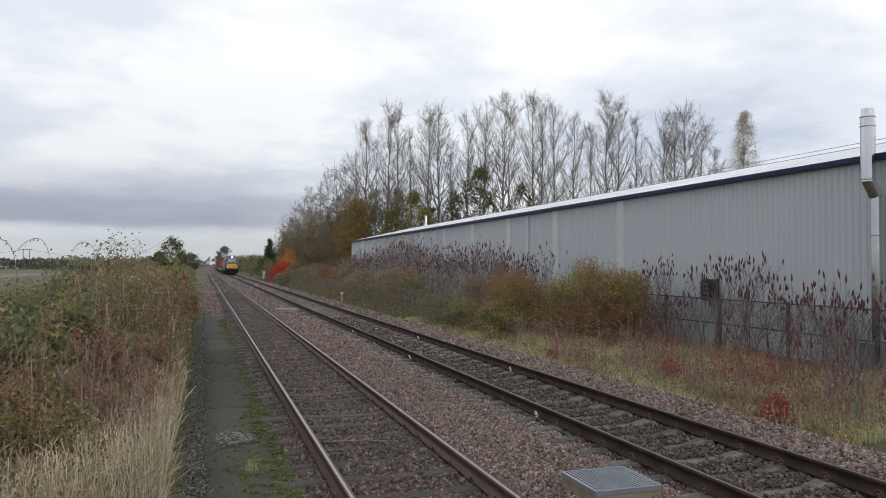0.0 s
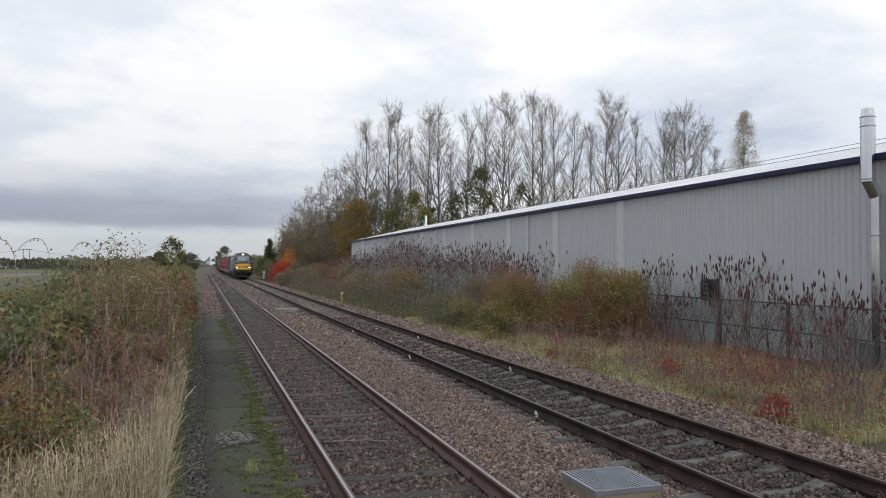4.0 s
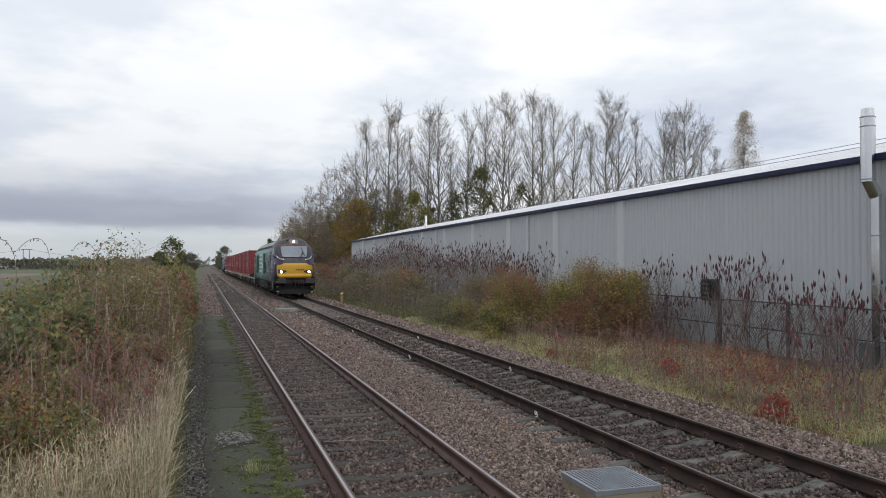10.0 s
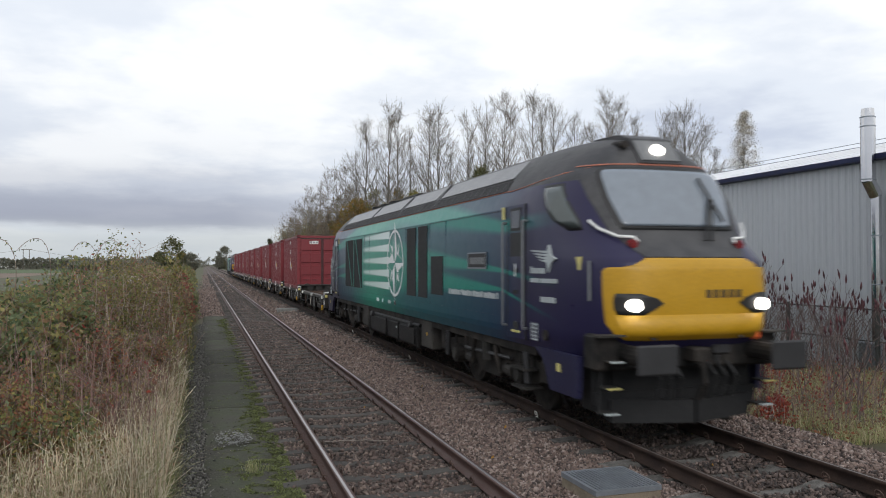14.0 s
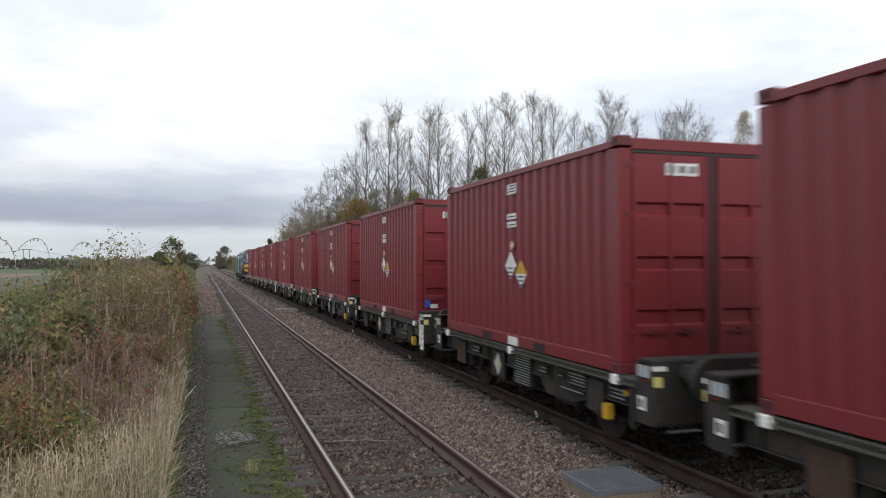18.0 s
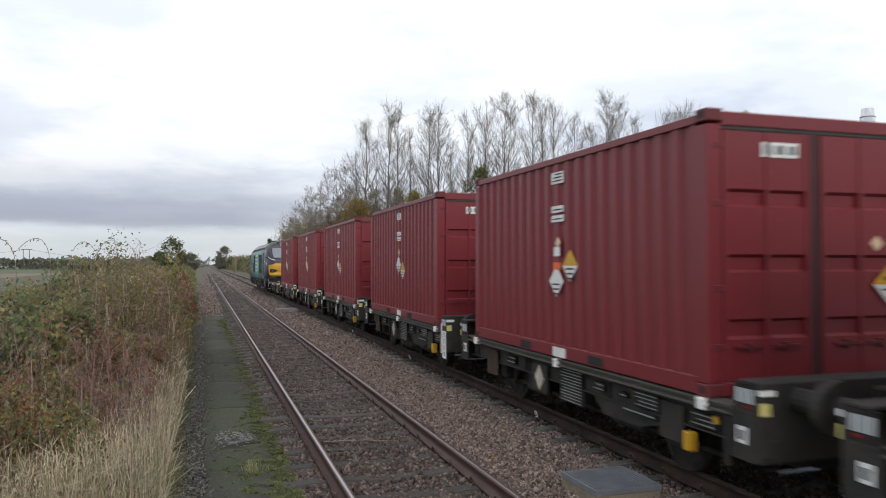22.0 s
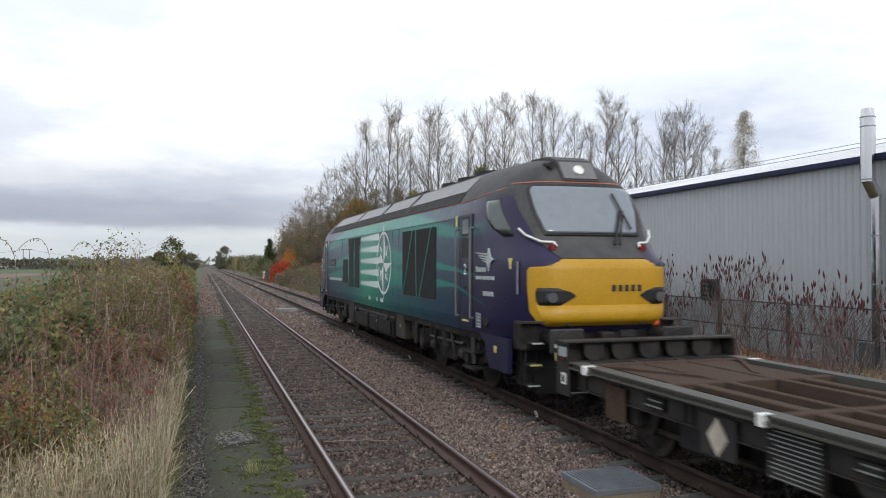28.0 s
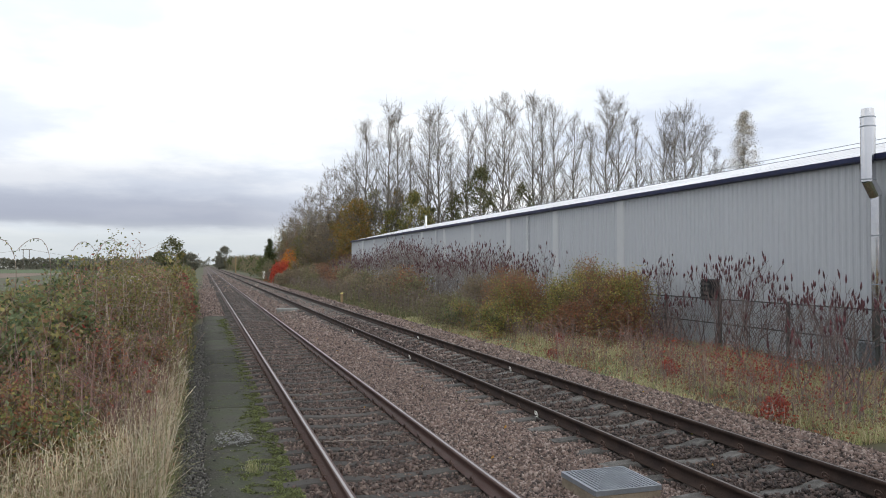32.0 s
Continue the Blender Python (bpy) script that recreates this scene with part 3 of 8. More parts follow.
# ---- drain chamber with a grating, between the tracks ----
chamber = thing("drain_chamber", "low concrete drain chamber with a galvanised steel grating", "drain cover")
CX, CY = 3.93, 6.80
M_CONC = mat("brown_concrete", (0.20, 0.165, 0.12), 0.9, var=0.25, scale=5, fine=50, bump=0.3)
part("chamber_wall", box(CX - 0.36, CX + 0.36, CY - 0.36, CY + 0.36, -0.5, -0.115, 0.012), M_CONC, chamber)
# black plate close under the bars stands for the shaded pit
grate = part("grating_frame", box(CX - 0.345, CX + 0.345, CY - 0.345, CY + 0.345, -0.116, -0.100), M_DARK, chamber)
for k in range(17):
    u = -0.33 + 0.66 * k / 16
    part("grating_bar", box(CX + u - 0.009, CX + u + 0.009, CY - 0.345, CY + 0.345, -0.102, -0.075), M_GALV, grate)
for k in range(13):
    u = -0.33 + 0.66 * k / 12
    part("cross_bar", box(CX - 0.345, CX + 0.345, CY + u - 0.0035, CY + u + 0.0035, -0.10, -0.079), M_GALV, grate)
for s in (-1, 1):
    part("grating_edge", box(CX - 0.36, CX + 0.36, CY + s * 0.355 - 0.012, CY + s * 0.355 + 0.012, -0.118, -0.07), M_GALV, grate)
    part("grating_edge", box(CX + s * 0.355 - 0.012, CX + s * 0.355 + 0.012, CY - 0.342, CY + 0.342, -0.118, -0.07), M_GALV, grate)

# ================= the train =================
M_NAVY = mat("navy_cab_paint", (0.018, 0.018, 0.052), 0.36, var=0.2, scale=1.2, fine=25, bump=0.03)
M_GREYROOF = mat("grimy_roof_paint", (0.034, 0.034, 0.039), 0.6, var=0.3, scale=2, fine=25, bump=0.1, second=(0.062, 0.06, 0.059), amount=0.5)
# the roof panels' grey is raised for the sky they reflect
M_ROOFLIGHT = mat("sky_sheen_roof_panel", (0.15, 0.154, 0.165), 0.38, var=0.15, scale=2, fine=25, bump=0.05)
M_YELLOW = mat("warning_yellow_paint", (0.50, 0.272, 0.006), 0.45, var=0.16, scale=3, fine=30, bump=0.03, second=(0.37, 0.21, 0.018), amount=0.5)
M_BLACK = mat("grimy_black_steel", (0.014, 0.0135, 0.0135), 0.65, var=0.35, scale=4, fine=40, bump=0.15, second=(0.04, 0.034, 0.03), amount=0.6, spec=0.2)
M_UNDER = mat("dusty_underframe", (0.020, 0.019, 0.018), 0.75, var=0.4, scale=3, fine=40, bump=0.2, second=(0.048, 0.041, 0.036), amount=0.6, spec=0.12)
M_DUSTY = mat("dusty_grey_tank_steel", (0.036, 0.035, 0.033), 0.75, var=0.35, scale=2, fine=40, bump=0.15, second=(0.058, 0.052, 0.046), amount=0.6, spec=0.15)
M_TANK = mat("black_fuel_tank_steel", (0.0125, 0.012, 0.0125), 0.6, var=0.3, scale=3, fine=40, bump=0.15, second=(0.022, 0.020, 0.019), amount=0.5, spec=0.2)
M_BUFFER = mat("scuffed_grey_buffer", (0.024, 0.024, 0.026), 0.6, var=0.25, scale=4, fine=40, bump=0.1)
M_RUBBER = mat("black_rubber", (0.015, 0.015, 0.016), 0.6, var=0.2, scale=6, fine=40, bump=0.05)
M_SILVER = mat("bare_handrail_steel", (0.22, 0.23, 0.24), 0.4, 0.6, var=0.12, scale=6, fine=60, bump=0.03)
M_ORANGE = mat("orange_line_paint", (0.42, 0.14, 0.085), 0.5, var=0.1, scale=5, fine=40, bump=0.0)
M_ORANGEBOX = mat("orange_cable_socket", (0.75, 0.13, 0.03), 0.5, var=0.15, scale=8, fine=60, bump=0.05)
M_REDLENS = mat("red_lamp_lens", (0.16, 0.012, 0.014), 0.25, var=0.1, scale=9, fine=60, bump=0.02)
M_LETTER = mat("white_lettering", (0.80, 0.82, 0.82), 0.5, var=0.08, scale=5, fine=50, bump=0.0)
M_DECALGREY = mat("faded_white_decal", (0.42, 0.46, 0.47), 0.5, var=0.1, scale=5, fine=50, bump=0.0)
M_CONT = mat("faded_maroon_container_paint", (0.185, 0.019, 0.026), 0.44, var=0.1, scale=0.9, fine=18, bump=0.05, second=(0.145, 0.018, 0.023), amount=0.6, rnd=0.04)
M_CONTDARK = mat("maroon_ribs", (0.115, 0.015, 0.02), 0.55, var=0.15, scale=2, fine=30, bump=0.05)
M_CONTSEAL = mat("dark_maroon_seal", (0.05, 0.013, 0.015), 0.6, var=0.2, scale=4, fine=40, bump=0.05)
M_SEAL = mat("dark_green_door_seal", (0.03, 0.035, 0.03), 0.6, var=0.2, scale=4, fine=40, bump=0.05)
M_WAGON = mat("dark_grey_wagon_steel", (0.032, 0.031, 0.030), 0.7, var=0.3, scale=2.5, fine=35, bump=0.15, second=(0.042, 0.035, 0.030), amount=0.5, spec=0.22)
M_TUBE = mat("olive_grey_channel_steel", (0.075, 0.075, 0.064), 0.6, var=0.3, scale=3, fine=35, bump=0.1, second=(0.045, 0.040, 0.037), amount=0.6)
M_PRINT = mat("faded_grey_print", (0.22, 0.232, 0.232), 0.6, var=0.3, scale=9, fine=70, bump=0.0)
M_TAN = mat("weathered_cream_plate", (0.46, 0.42, 0.35), 0.6, var=0.2, scale=6, fine=50, bump=0.0)
M_RUSTDECK = mat("rusty_brown_deck_steel", (0.085, 0.058, 0.044), 0.9, var=0.35, scale=2, fine=30, bump=0.2, second=(0.048, 0.036, 0.030), amount=0.7, spec=0.12)
M_PLATE = mat("white_data_plate", (0.70, 0.71, 0.70), 0.5, var=0.1, scale=5, fine=60, bump=0.0)
M_TAGYELLOW = mat("yellow_tag", (0.55, 0.31, 0.015), 0.5, var=0.15, scale=8, fine=60, bump=0.02)
M_PALEYELLOW = mat("pale_yellow_label", (0.62, 0.55, 0.20), 0.5, var=0.1, scale=8, fine=60, bump=0.0)
M_CREAM = mat("cream_trefoil_label", (0.66, 0.50, 0.33), 0.5, var=0.1, scale=8, fine=60, bump=0.0)
M_BLUELABEL = mat("blue_label", (0.03, 0.09, 0.45), 0.5, var=0.1, scale=8, fine=60, bump=0.0)
M_LAMP = glow("headlight_glow", (1.0, 0.95, 0.86), 9.0)
M_PANELGREY = mat("grey_lamp_panel", (0.16, 0.165, 0.17), 0.6, var=0.12, scale=6, fine=40, bump=0.03)
M_LENS = mat("unlit_headlamp_glass", (0.09, 0.095, 0.10), 0.15, var=0.15, scale=12, fine=60, bump=0.05)


def glass(name, tint):
    m = mat(name, tint, 0.06, var=0.1, scale=0.8, fine=6, bump=0.0, spec=1.0)
    b = m.node_tree.nodes["Principled BSDF"]
    b.inputs["Coat Weight"].default_value, b.inputs["Coat Roughness"].default_value = 1.0, 0.03
    return m


# windscreen and side panes: reflected sky is painted into the base colour
M_SCREEN = glass("sky_toned_windscreen", (0.155, 0.185, 0.225))
M_SCREEN.node_tree.nodes["Principled BSDF"].inputs["Coat Weight"].default_value = 0.4
M_SIDEGLASS = glass("sky_toned_side_window", (0.075, 0.09, 0.09))
M_DOORGLASS = glass("dark_door_window", (0.03, 0.036, 0.04))
M_DOORGLASS.node_tree.nodes["Principled BSDF"].inputs["Coat Weight"].default_value = 0.1
M_SIDEGLASS.node_tree.nodes["Principled BSDF"].inputs["Coat Weight"].default_value = 0.0
M_SIDEGLASS.node_tree.nodes["Principled BSDF"].inputs["Specular IOR Level"].default_value = 0.5


def livery(star, tail):
    """Body sides: teal in the middle fading to navy at both cabs, with long soft streaks,
    and pale stripes that leave the star and fade towards the tail."""
    m = bpy.data.materials.new("teal_to_navy_side_livery")
    m.use_nodes = True
    n, l = m.node_tree.nodes, m.node_tree.links
    b = n["Principled BSDF"]
    co, sx = n.new("ShaderNodeTexCoord"), n.new("ShaderNodeSeparateXYZ")
    l.new(co.outputs["Object"], sx.inputs[0])
    gr = n.new("ShaderNodeTexNoise")
    l.new(co.outputs["Object"], gr.inputs["Vector"])
    gr.inputs["Scale"].default_value, gr.inputs["Detail"].default_value = 6.0, 6.0

    def mth(op, a, c, clamp=False):
        x = n.new("ShaderNodeMath")
        x.operation, x.use_clamp = op, clamp
        for i, v in enumerate((a, c)):
            if isinstance(v, (int, float)):
                x.inputs[i].default_value = v
            else:
                l.new(v, x.inputs[i])
        return x.outputs[0]

    away = mth("ABSOLUTE", mth("SUBTRACT", sx.outputs[1], 10.25), 0.0)
    ends = mth("MULTIPLY", mth("SUBTRACT", away, 2.2), 0.20, True)
    cabs = mth("MULTIPLY", mth("SUBTRACT", away, 6.6), 0.9, True)
    # three long streaks that widen away from each cab and run out as thin lines over it
    end = mth("SUBTRACT", 10.25, away)
    out, over = mth("MAXIMUM", mth("SUBTRACT", end, 3.3), 0.0), mth("MINIMUM", mth("SUBTRACT", end, 3.3), 0.0)
    streak = None
    for z0, rise, drop, half0, widen in ((2.64, 0.11, -0.02, 0.10, 0.045), (2.00, 0.055, 0.10, 0.035, 0.034), (1.72, 0.020, 0.19, 0.025, 0.050)):
        line = mth("ADD", mth("ADD", mth("MULTIPLY", out, rise), mth("MULTIPLY", over, drop)), z0)
        half_ = mth("ADD", mth("MULTIPLY", out, widen), half0)
        gap = mth("ABSOLUTE", mth("SUBTRACT", sx.outputs[2], line), 0.0)
        one = mth("MULTIPLY", mth("SUBTRACT", 1.35, mth("DIVIDE", gap, half_)), 1.3, True)
        streak = one if streak is None else mth("MAXIMUM", streak, one)
    streak = mth("MULTIPLY", streak, mth("MULTIPLY", mth("SUBTRACT", end, 1.5), 0.6, True))
    fac = mth("MULTIPLY", ends, mth("SUBTRACT", 1.0, mth("MULTIPLY", streak, 0.9)), True)
    low_ = mth("MULTIPLY", mth("SUBTRACT", 1.55, sx.outputs[2]), 1.6, True)
    fac = mth("MAXIMUM", fac, mth("MULTIPLY", low_, ends))
    x = n.new("ShaderNodeMix")
    x.data_type = "RGBA"
    l.new(fac, x.inputs[0])
    y = n.new("ShaderNodeMix")
    y.data_type = "RGBA"
    l.new(mth("MULTIPLY", streak, 0.9), y.inputs[0])
    y.inputs[6].default_value, y.inputs[7].default_value = (0.008, 0.095, 0.115, 1), (0.004, 0.235, 0.178, 1)
    l.new(y.outputs[2], x.inputs[6])
    deep = n.new("ShaderNodeMix")
    deep.data_type = "RGBA"
    l.new(cabs, deep.inputs[0])
    deep.inputs[6].default_value, deep.inputs[7].default_value = (0.009, 0.035, 0.079, 1), (0.019, 0.0165, 0.053, 1)
    l.new(deep.outputs[2], x.inputs[7])
    b.inputs["Specular IOR Level"].default_value = 0.32
    # bright green round the star, then the stripes
    near = mth("SUBTRACT", 1.0, mth("MULTIPLY", mth("ABSOLUTE", mth("SUBTRACT", sx.outputs[1], star * 0.4 + tail * 0.6), 0.0), 1.15 / (tail - star)), True)
    bright = n.new("ShaderNodeMix")
    bright.data_type = "RGBA"
    l.new(mth("MULTIPLY", near, 0.8), bright.inputs[0]), l.new(x.outputs[2], bright.inputs[6])
    bright.inputs[7].default_value = (0.010, 0.29, 0.185, 1)
    far = mth("DIVIDE", mth("SUBTRACT", sx.outputs[1], star + 0.55), tail - star - 0.55)
    inside = mth("MULTIPLY", mth("MULTIPLY", far, 60.0, True), mth("MULTIPLY", mth("SUBTRACT", 1.0, far), 9.0, True))
    wave = mth("MULTIPLY", mth("ABSOLUTE", mth("SUBTRACT", mth("FRACT", mth("DIVIDE", mth("SUBTRACT", sx.outputs[2], 1.43), 0.30), 0.0), 0.5), 0.0), 2.0)
    soft = mth("ADD", mth("MULTIPLY", mth("MAXIMUM", far, 0.0), 0.45), 0.06)
    stripe = mth("ADD", mth("DIVIDE", mth("SUBTRACT", mth("SUBTRACT", 0.60, mth("MULTIPLY", far, 0.34)), wave), soft), 0.5, True)
    height = mth("MULTIPLY", mth("MULTIPLY", mth("SUBTRACT", sx.outputs[2], 1.40), 30.0, True), mth("MULTIPLY", mth("SUBTRACT", 2.93, sx.outputs[2]), 30.0, True))
    pale = mth("SUBTRACT", 0.97, mth("MULTIPLY", mth("MAXIMUM", far, 0.0), 0.32))
    paint = n.new("ShaderNodeMix")
    paint.data_type = "RGBA"
    l.new(mth("MULTIPLY", mth("MULTIPLY", mth("MULTIPLY", stripe, inside), height), pale, True), paint.inputs[0])
    l.new(bright.outputs[2], paint.inputs[6])
    paint.inputs[7].default_value = (0.74, 0.83, 0.80, 1)
    l.new(paint.outputs[2], b.inputs["Base Color"])
    r = n.new("ShaderNodeMapRange")
    r.inputs[3].default_value, r.inputs[4].default_value = 0.22, 0.42
    l.new(gr.outputs[0], r.inputs[0]), l.new(r.outputs[0], b.inputs["Roughness"])
    return m


M_BRACE = mat("green_grille_brace_paint", (0.012, 0.15, 0.12), 0.4, var=0.15, scale=3, fine=30, bump=0.02)
M_LIVERY = livery(8.78, 11.75)          # rear engine
M_LIVERY_FRONT = livery(9.78, 13.5)

# loco: y = 0 at the front buffers, 20.5 at the rear ones; x across, z up from the rail
LOCO, HALF = 20.5, 1.345
CAB = 3.2                          # where the cab's curve meets the straight side
Z_LEVELS = [0.98, 1.12, 1.20, 1.30, 1.75, 2.03, 2.09, 2.14, 2.18, 2.30, 2.48, 2.90, 3.15, 3.22, 3.34, 3.45, 3.60, 3.72, 3.79, 3.82]
Z_WIDTH = [1.29, 1.335, 1.345, 1.345, 1.345, 1.345, 1.345, 1.345, 1.345, 1.345, 1.345, 1.335, 1.255, 1.21, 1.12, 1.03, 0.88, 0.69, 0.45, 0.25]
Z_FRONT = [0.73, 0.65, 0.53, 0.47, 0.43, 0.46, 0.48, 0.51, 0.55, 0.69, 0.84, 1.03, 1.14, 1.17, 1.23, 1.30, 1.42, 1.60, 1.90, 2.40]


def nose_y(z, u):
    """How far back the front stands at height z, at a share u of the half width there."""
    y0 = float(np.interp(z, Z_LEVELS, Z_FRONT))
    p = 5.2 if z < 2.2 else float(np.interp(z, (2.2, 2.5, 3.2, 3.8), (5.2, 4.6, 4.0, 2.6)))
    return CAB - (CAB - y0) * max(0.0, 1 - abs(u) ** p) ** (1 / p)


def cab_x(y, z):
    """Half width of the cab's shell at y behind the buffers and height z."""
    w = float(np.interp(z, Z_LEVELS, Z_WIDTH))
    lo, hi = 0.0, 1.0
    for _ in range(30):
        mid = (lo + hi) / 2
        lo, hi = (mid, hi) if nose_y(z, mid) < y else (lo, mid)
    return lo * w * (1 - 0.05 * (1 - lo ** 6))


def loco_cab(flip, parent, paint):
    """The cab shell from sill to roof: lofted level by level, with a blunt rounded front."""
    half = [0.1, 0.3, 0.46, 0.56, 0.66, 0.75, 0.82, 0.87, 0.91, 0.94, 0.965, 0.985, 0.996, 1.0]
    us = [-u for u in reversed(half)] + half
    groups = {}
    bm = bmesh.new()
    rows = []
    for z, w in zip(Z_LEVELS, Z_WIDTH):
        rows.append([bm.verts.new((u * w * (1 - 0.05 * (1 - abs(u) ** 6)), nose_y(z, u), z)) for u in us])
    for j in range(len(rows) - 1):
        for i in range(len(us) - 1):
            f = bm.faces.new((rows[j][i], rows[j][i + 1], rows[j + 1][i + 1], rows[j + 1][i]))
            f.smooth = True
            zc = (Z_LEVELS[j] + Z_LEVELS[j + 1]) / 2
            f.material_index = 1 if zc > 3.18 else 0
    bm.faces.new(rows[-1])
    if flip:
        for v in bm.verts:
            v.co.y, v.co.x = LOCO - v.co.y, -v.co.x
    bmesh.ops.recalc_face_normals(bm, faces=bm.faces)
    me = bpy.data.meshes.new("cab")
    bm.to_mesh(me)
    bm.free()
    for m in (paint, M_GREYROOF):
        me.materials.append(m)
    return part("cab", me, paint, parent, "navy cab with a rounded nose")


def patch_on_nose(pts, lift, material, parent, name, flip, label=""):
    """A panel that follows the cab's front: pts are (u, z) around its edge, filled as a grid of strips."""
    bm = bmesh.new()
    zs = [z for _, _, z in pts]
    levels = sorted(set(zs) | {z for z in Z_LEVELS if zs[0] < z < zs[-1]})
    rows = []
    for z in levels:
        ul, ur = float(np.interp(z, zs, [q[0] for q in pts])), float(np.interp(z, zs, [q[1] for q in pts]))
        w = float(np.interp(z, Z_LEVELS, Z_WIDTH))
        row = []
        for k in range(25):
            u = ul + (ur - ul) * (0.5 - 0.5 * math.cos(math.pi * k / 24))
            row.append(bm.verts.new((u * w * (1 - 0.05 * (1 - abs(u) ** 6)), nose_y(z, u) - lift, z + lift * 0.5)))
        rows.append(row)
    for a, b in zip(rows, rows[1:]):
        for k in range(24):
            bm.faces.new((a[k], a[k + 1], b[k + 1], b[k])).smooth = True
    ext = bmesh.ops.extrude_face_region(bm, geom=bm.faces[:])
    for v in [g for g in ext["geom"] if isinstance(g, bmesh.types.BMVert)]:
        v.co.y += 0.03
    if flip:
        for v in bm.verts:
            v.co.y, v.co.x = LOCO - v.co.y, -v.co.x
    bmesh.ops.recalc_face_normals(bm, faces=bm.faces)
    return part(name, bm, material, parent, label)


def turned(bm, flip):
    if flip:
        bmesh.ops.rotate(bm, verts=bm.verts, cent=(0, LOCO / 2, 0), matrix=Matrix.Rotation(math.pi, 3, "Z"))
    return bm


def wheelset(parent, x, y, r, name="wheelset"):
    ob = part(name, rod((-0.78, 0, 0), (0.78, 0, 0), 0.08, 10), M_BLACK, parent)
    ob.location = (0, y, r)
    for s in (-1, 1):
        wl_ = part("wheel", rod((s * 0.685, 0, 0), (s * 0.82, 0, 0), r, 24), M_UNDER, ob)
        bm = rod((s * 0.815, 0, 0), (s * 0.835, 0, 0), r * 0.8, 20)
        part("wheel_web", bm, M_BLACK, ob)
    return ob


def loco_end(cab, body, flip, lit):
    """Windscreen, lamps, rails, buffers and couplings of one end."""
    t = lambda bm: turned(bm, flip)
    on = patch_on_nose
    both = lambda rows: [(-u, u, z) for u, z in rows]
    on(both([(0.70, 1.205), (0.79, 1.27), (0.845, 1.40), (0.865, 1.75), (0.86, 2.0), (0.84, 2.045), (0.66, 2.075), (0.56, 2.135), (0.53, 2.16)]), 0.010, M_YELLOW, cab, "warning_panel", flip, "yellow warning panel")
    on(both([(0.53, 2.165), (0.62, 2.30), (0.72, 2.50), (0.80, 2.90), (0.86, 3.20), (0.88, 3.335)]), 0.007, M_GREYROOF, cab, "screen_mask", flip, "dark grey area round the windscreen")
    on([(-0.60, 0.60, 2.50), (-0.63, 0.63, 2.54), (-0.68, 0.68, 2.8), (-0.755, 0.755, 3.24), (-0.74, 0.74, 3.30)], 0.014, M_RUBBER, cab, "screen_surround", flip)
    on([(-0.56, 0.56, 2.54), (-0.595, 0.595, 2.58), (-0.64, 0.64, 2.8), (-0.715, 0.715, 3.22), (-0.70, 0.70, 3.26)], 0.024, M_SCREEN, cab, "windscreen", flip, "sloping windscreen toned with reflected sky")
    hood = part("lamp_housing", t(prism([(1.225, 3.37), (1.50, 3.72), (1.74, 3.80), (2.4, 3.83), (2.4, 3.5), (1.5, 3.38)], "x", -0.31, 0.31)), M_GREYROOF, cab)
    part("top_lamp_panel", t(prism([(1.245, 3.40), (1.462, 3.68), (1.452, 3.687), (1.235, 3.407)], "x", -0.28, 0.28)), M_PANELGREY, hood, "grey panel round the top lamp")
    part("top_lamp", t(rod((0, 1.42, 3.49), (0, 1.318, 3.555), 0.085, 18)), M_LAMP if lit else M_WHITE, hood, "lit top lamp" if lit else "unlit top lamp")
    on([(-0.88, 0.88, 3.33), (-0.88, 0.88, 3.347)], 0.012, M_ORANGE, cab, "orange_line", flip)
    for s in (-1, 1):
        # eye-shaped black lamp recess in the yellow panel
        pts = [(0.58 * s, 0.78 * s, 1.50), (0.49 * s, 0.805 * s, 1.56), (0.40 * s, 0.81 * s, 1.63), (0.47 * s, 0.81 * s, 1.69), (0.62 * s, 0.80 * s, 1.745)]
        on([(min(a, b), max(a, b), z) for a, b, z in pts], 0.020, M_RUBBER, cab, "lamp_recess", flip)
        x = s * 0.765 * 1.33
        yl = nose_y(1.62, 0.65) - 0.03
        part("headlight", t(rod((x - s * 0.15, yl - 0.03, 1.62), (x - s * 0.15, yl + 0.1, 1.62), 0.072, 16)), M_LAMP if lit else M_LENS, cab, "lit headlight" if lit else "unlit headlight")
        # windscreen handrails and tail lamps
        b = bmesh.new()
        ptsr = [(s * 1.10, 2.62), (s * 1.04, 2.52), (s * 0.88, 2.42), (s * 0.70, 2.41), (s * 0.68, 2.35)]
        for (xa, za), (xb, zb) in zip(ptsr, ptsr[1:]):
            add_rod(b, (xa, nose_y(za, xa / 1.33) - 0.05, za), (xb, nose_y(zb, xb / 1.33) - 0.05, zb), 0.017, 8)
        part("front_handrail", t(b), M_WHITE, cab, "white handrail")
        part("tail_lamp", t(rod((s * 0.74, nose_y(2.34, 0.55) - 0.06, 2.33), (s * 0.74, nose_y(2.34, 0.55) + 0.1, 2.33), 0.055, 14)), M_REDLENS, cab, "red tail lamp")
        # orange line climbing from the body to the windscreen's top
        b = bmesh.new()
        run = [(CAB, 3.145), (2.7, 3.17), (2.2, 3.22), (1.8, 3.27), (1.5, 3.31), (1.32, 3.338)]
        spots = [(s * (cab_x(ya, za) + 0.004), ya, za) for ya, za in run]
        for p, q in zip(spots, spots[1:]):
            add_rod(b, p, q, 0.007, 6)
        part("orange_line", t(b), M_ORANGE, cab)
        xc = cab_x(1.10, 2.1)
        part("corner_label", t(box(s * (xc - 0.05), s * (xc + 0.004), 1.06, 1.15, 2.02, 2.18)), M_PALEYELLOW, cab)
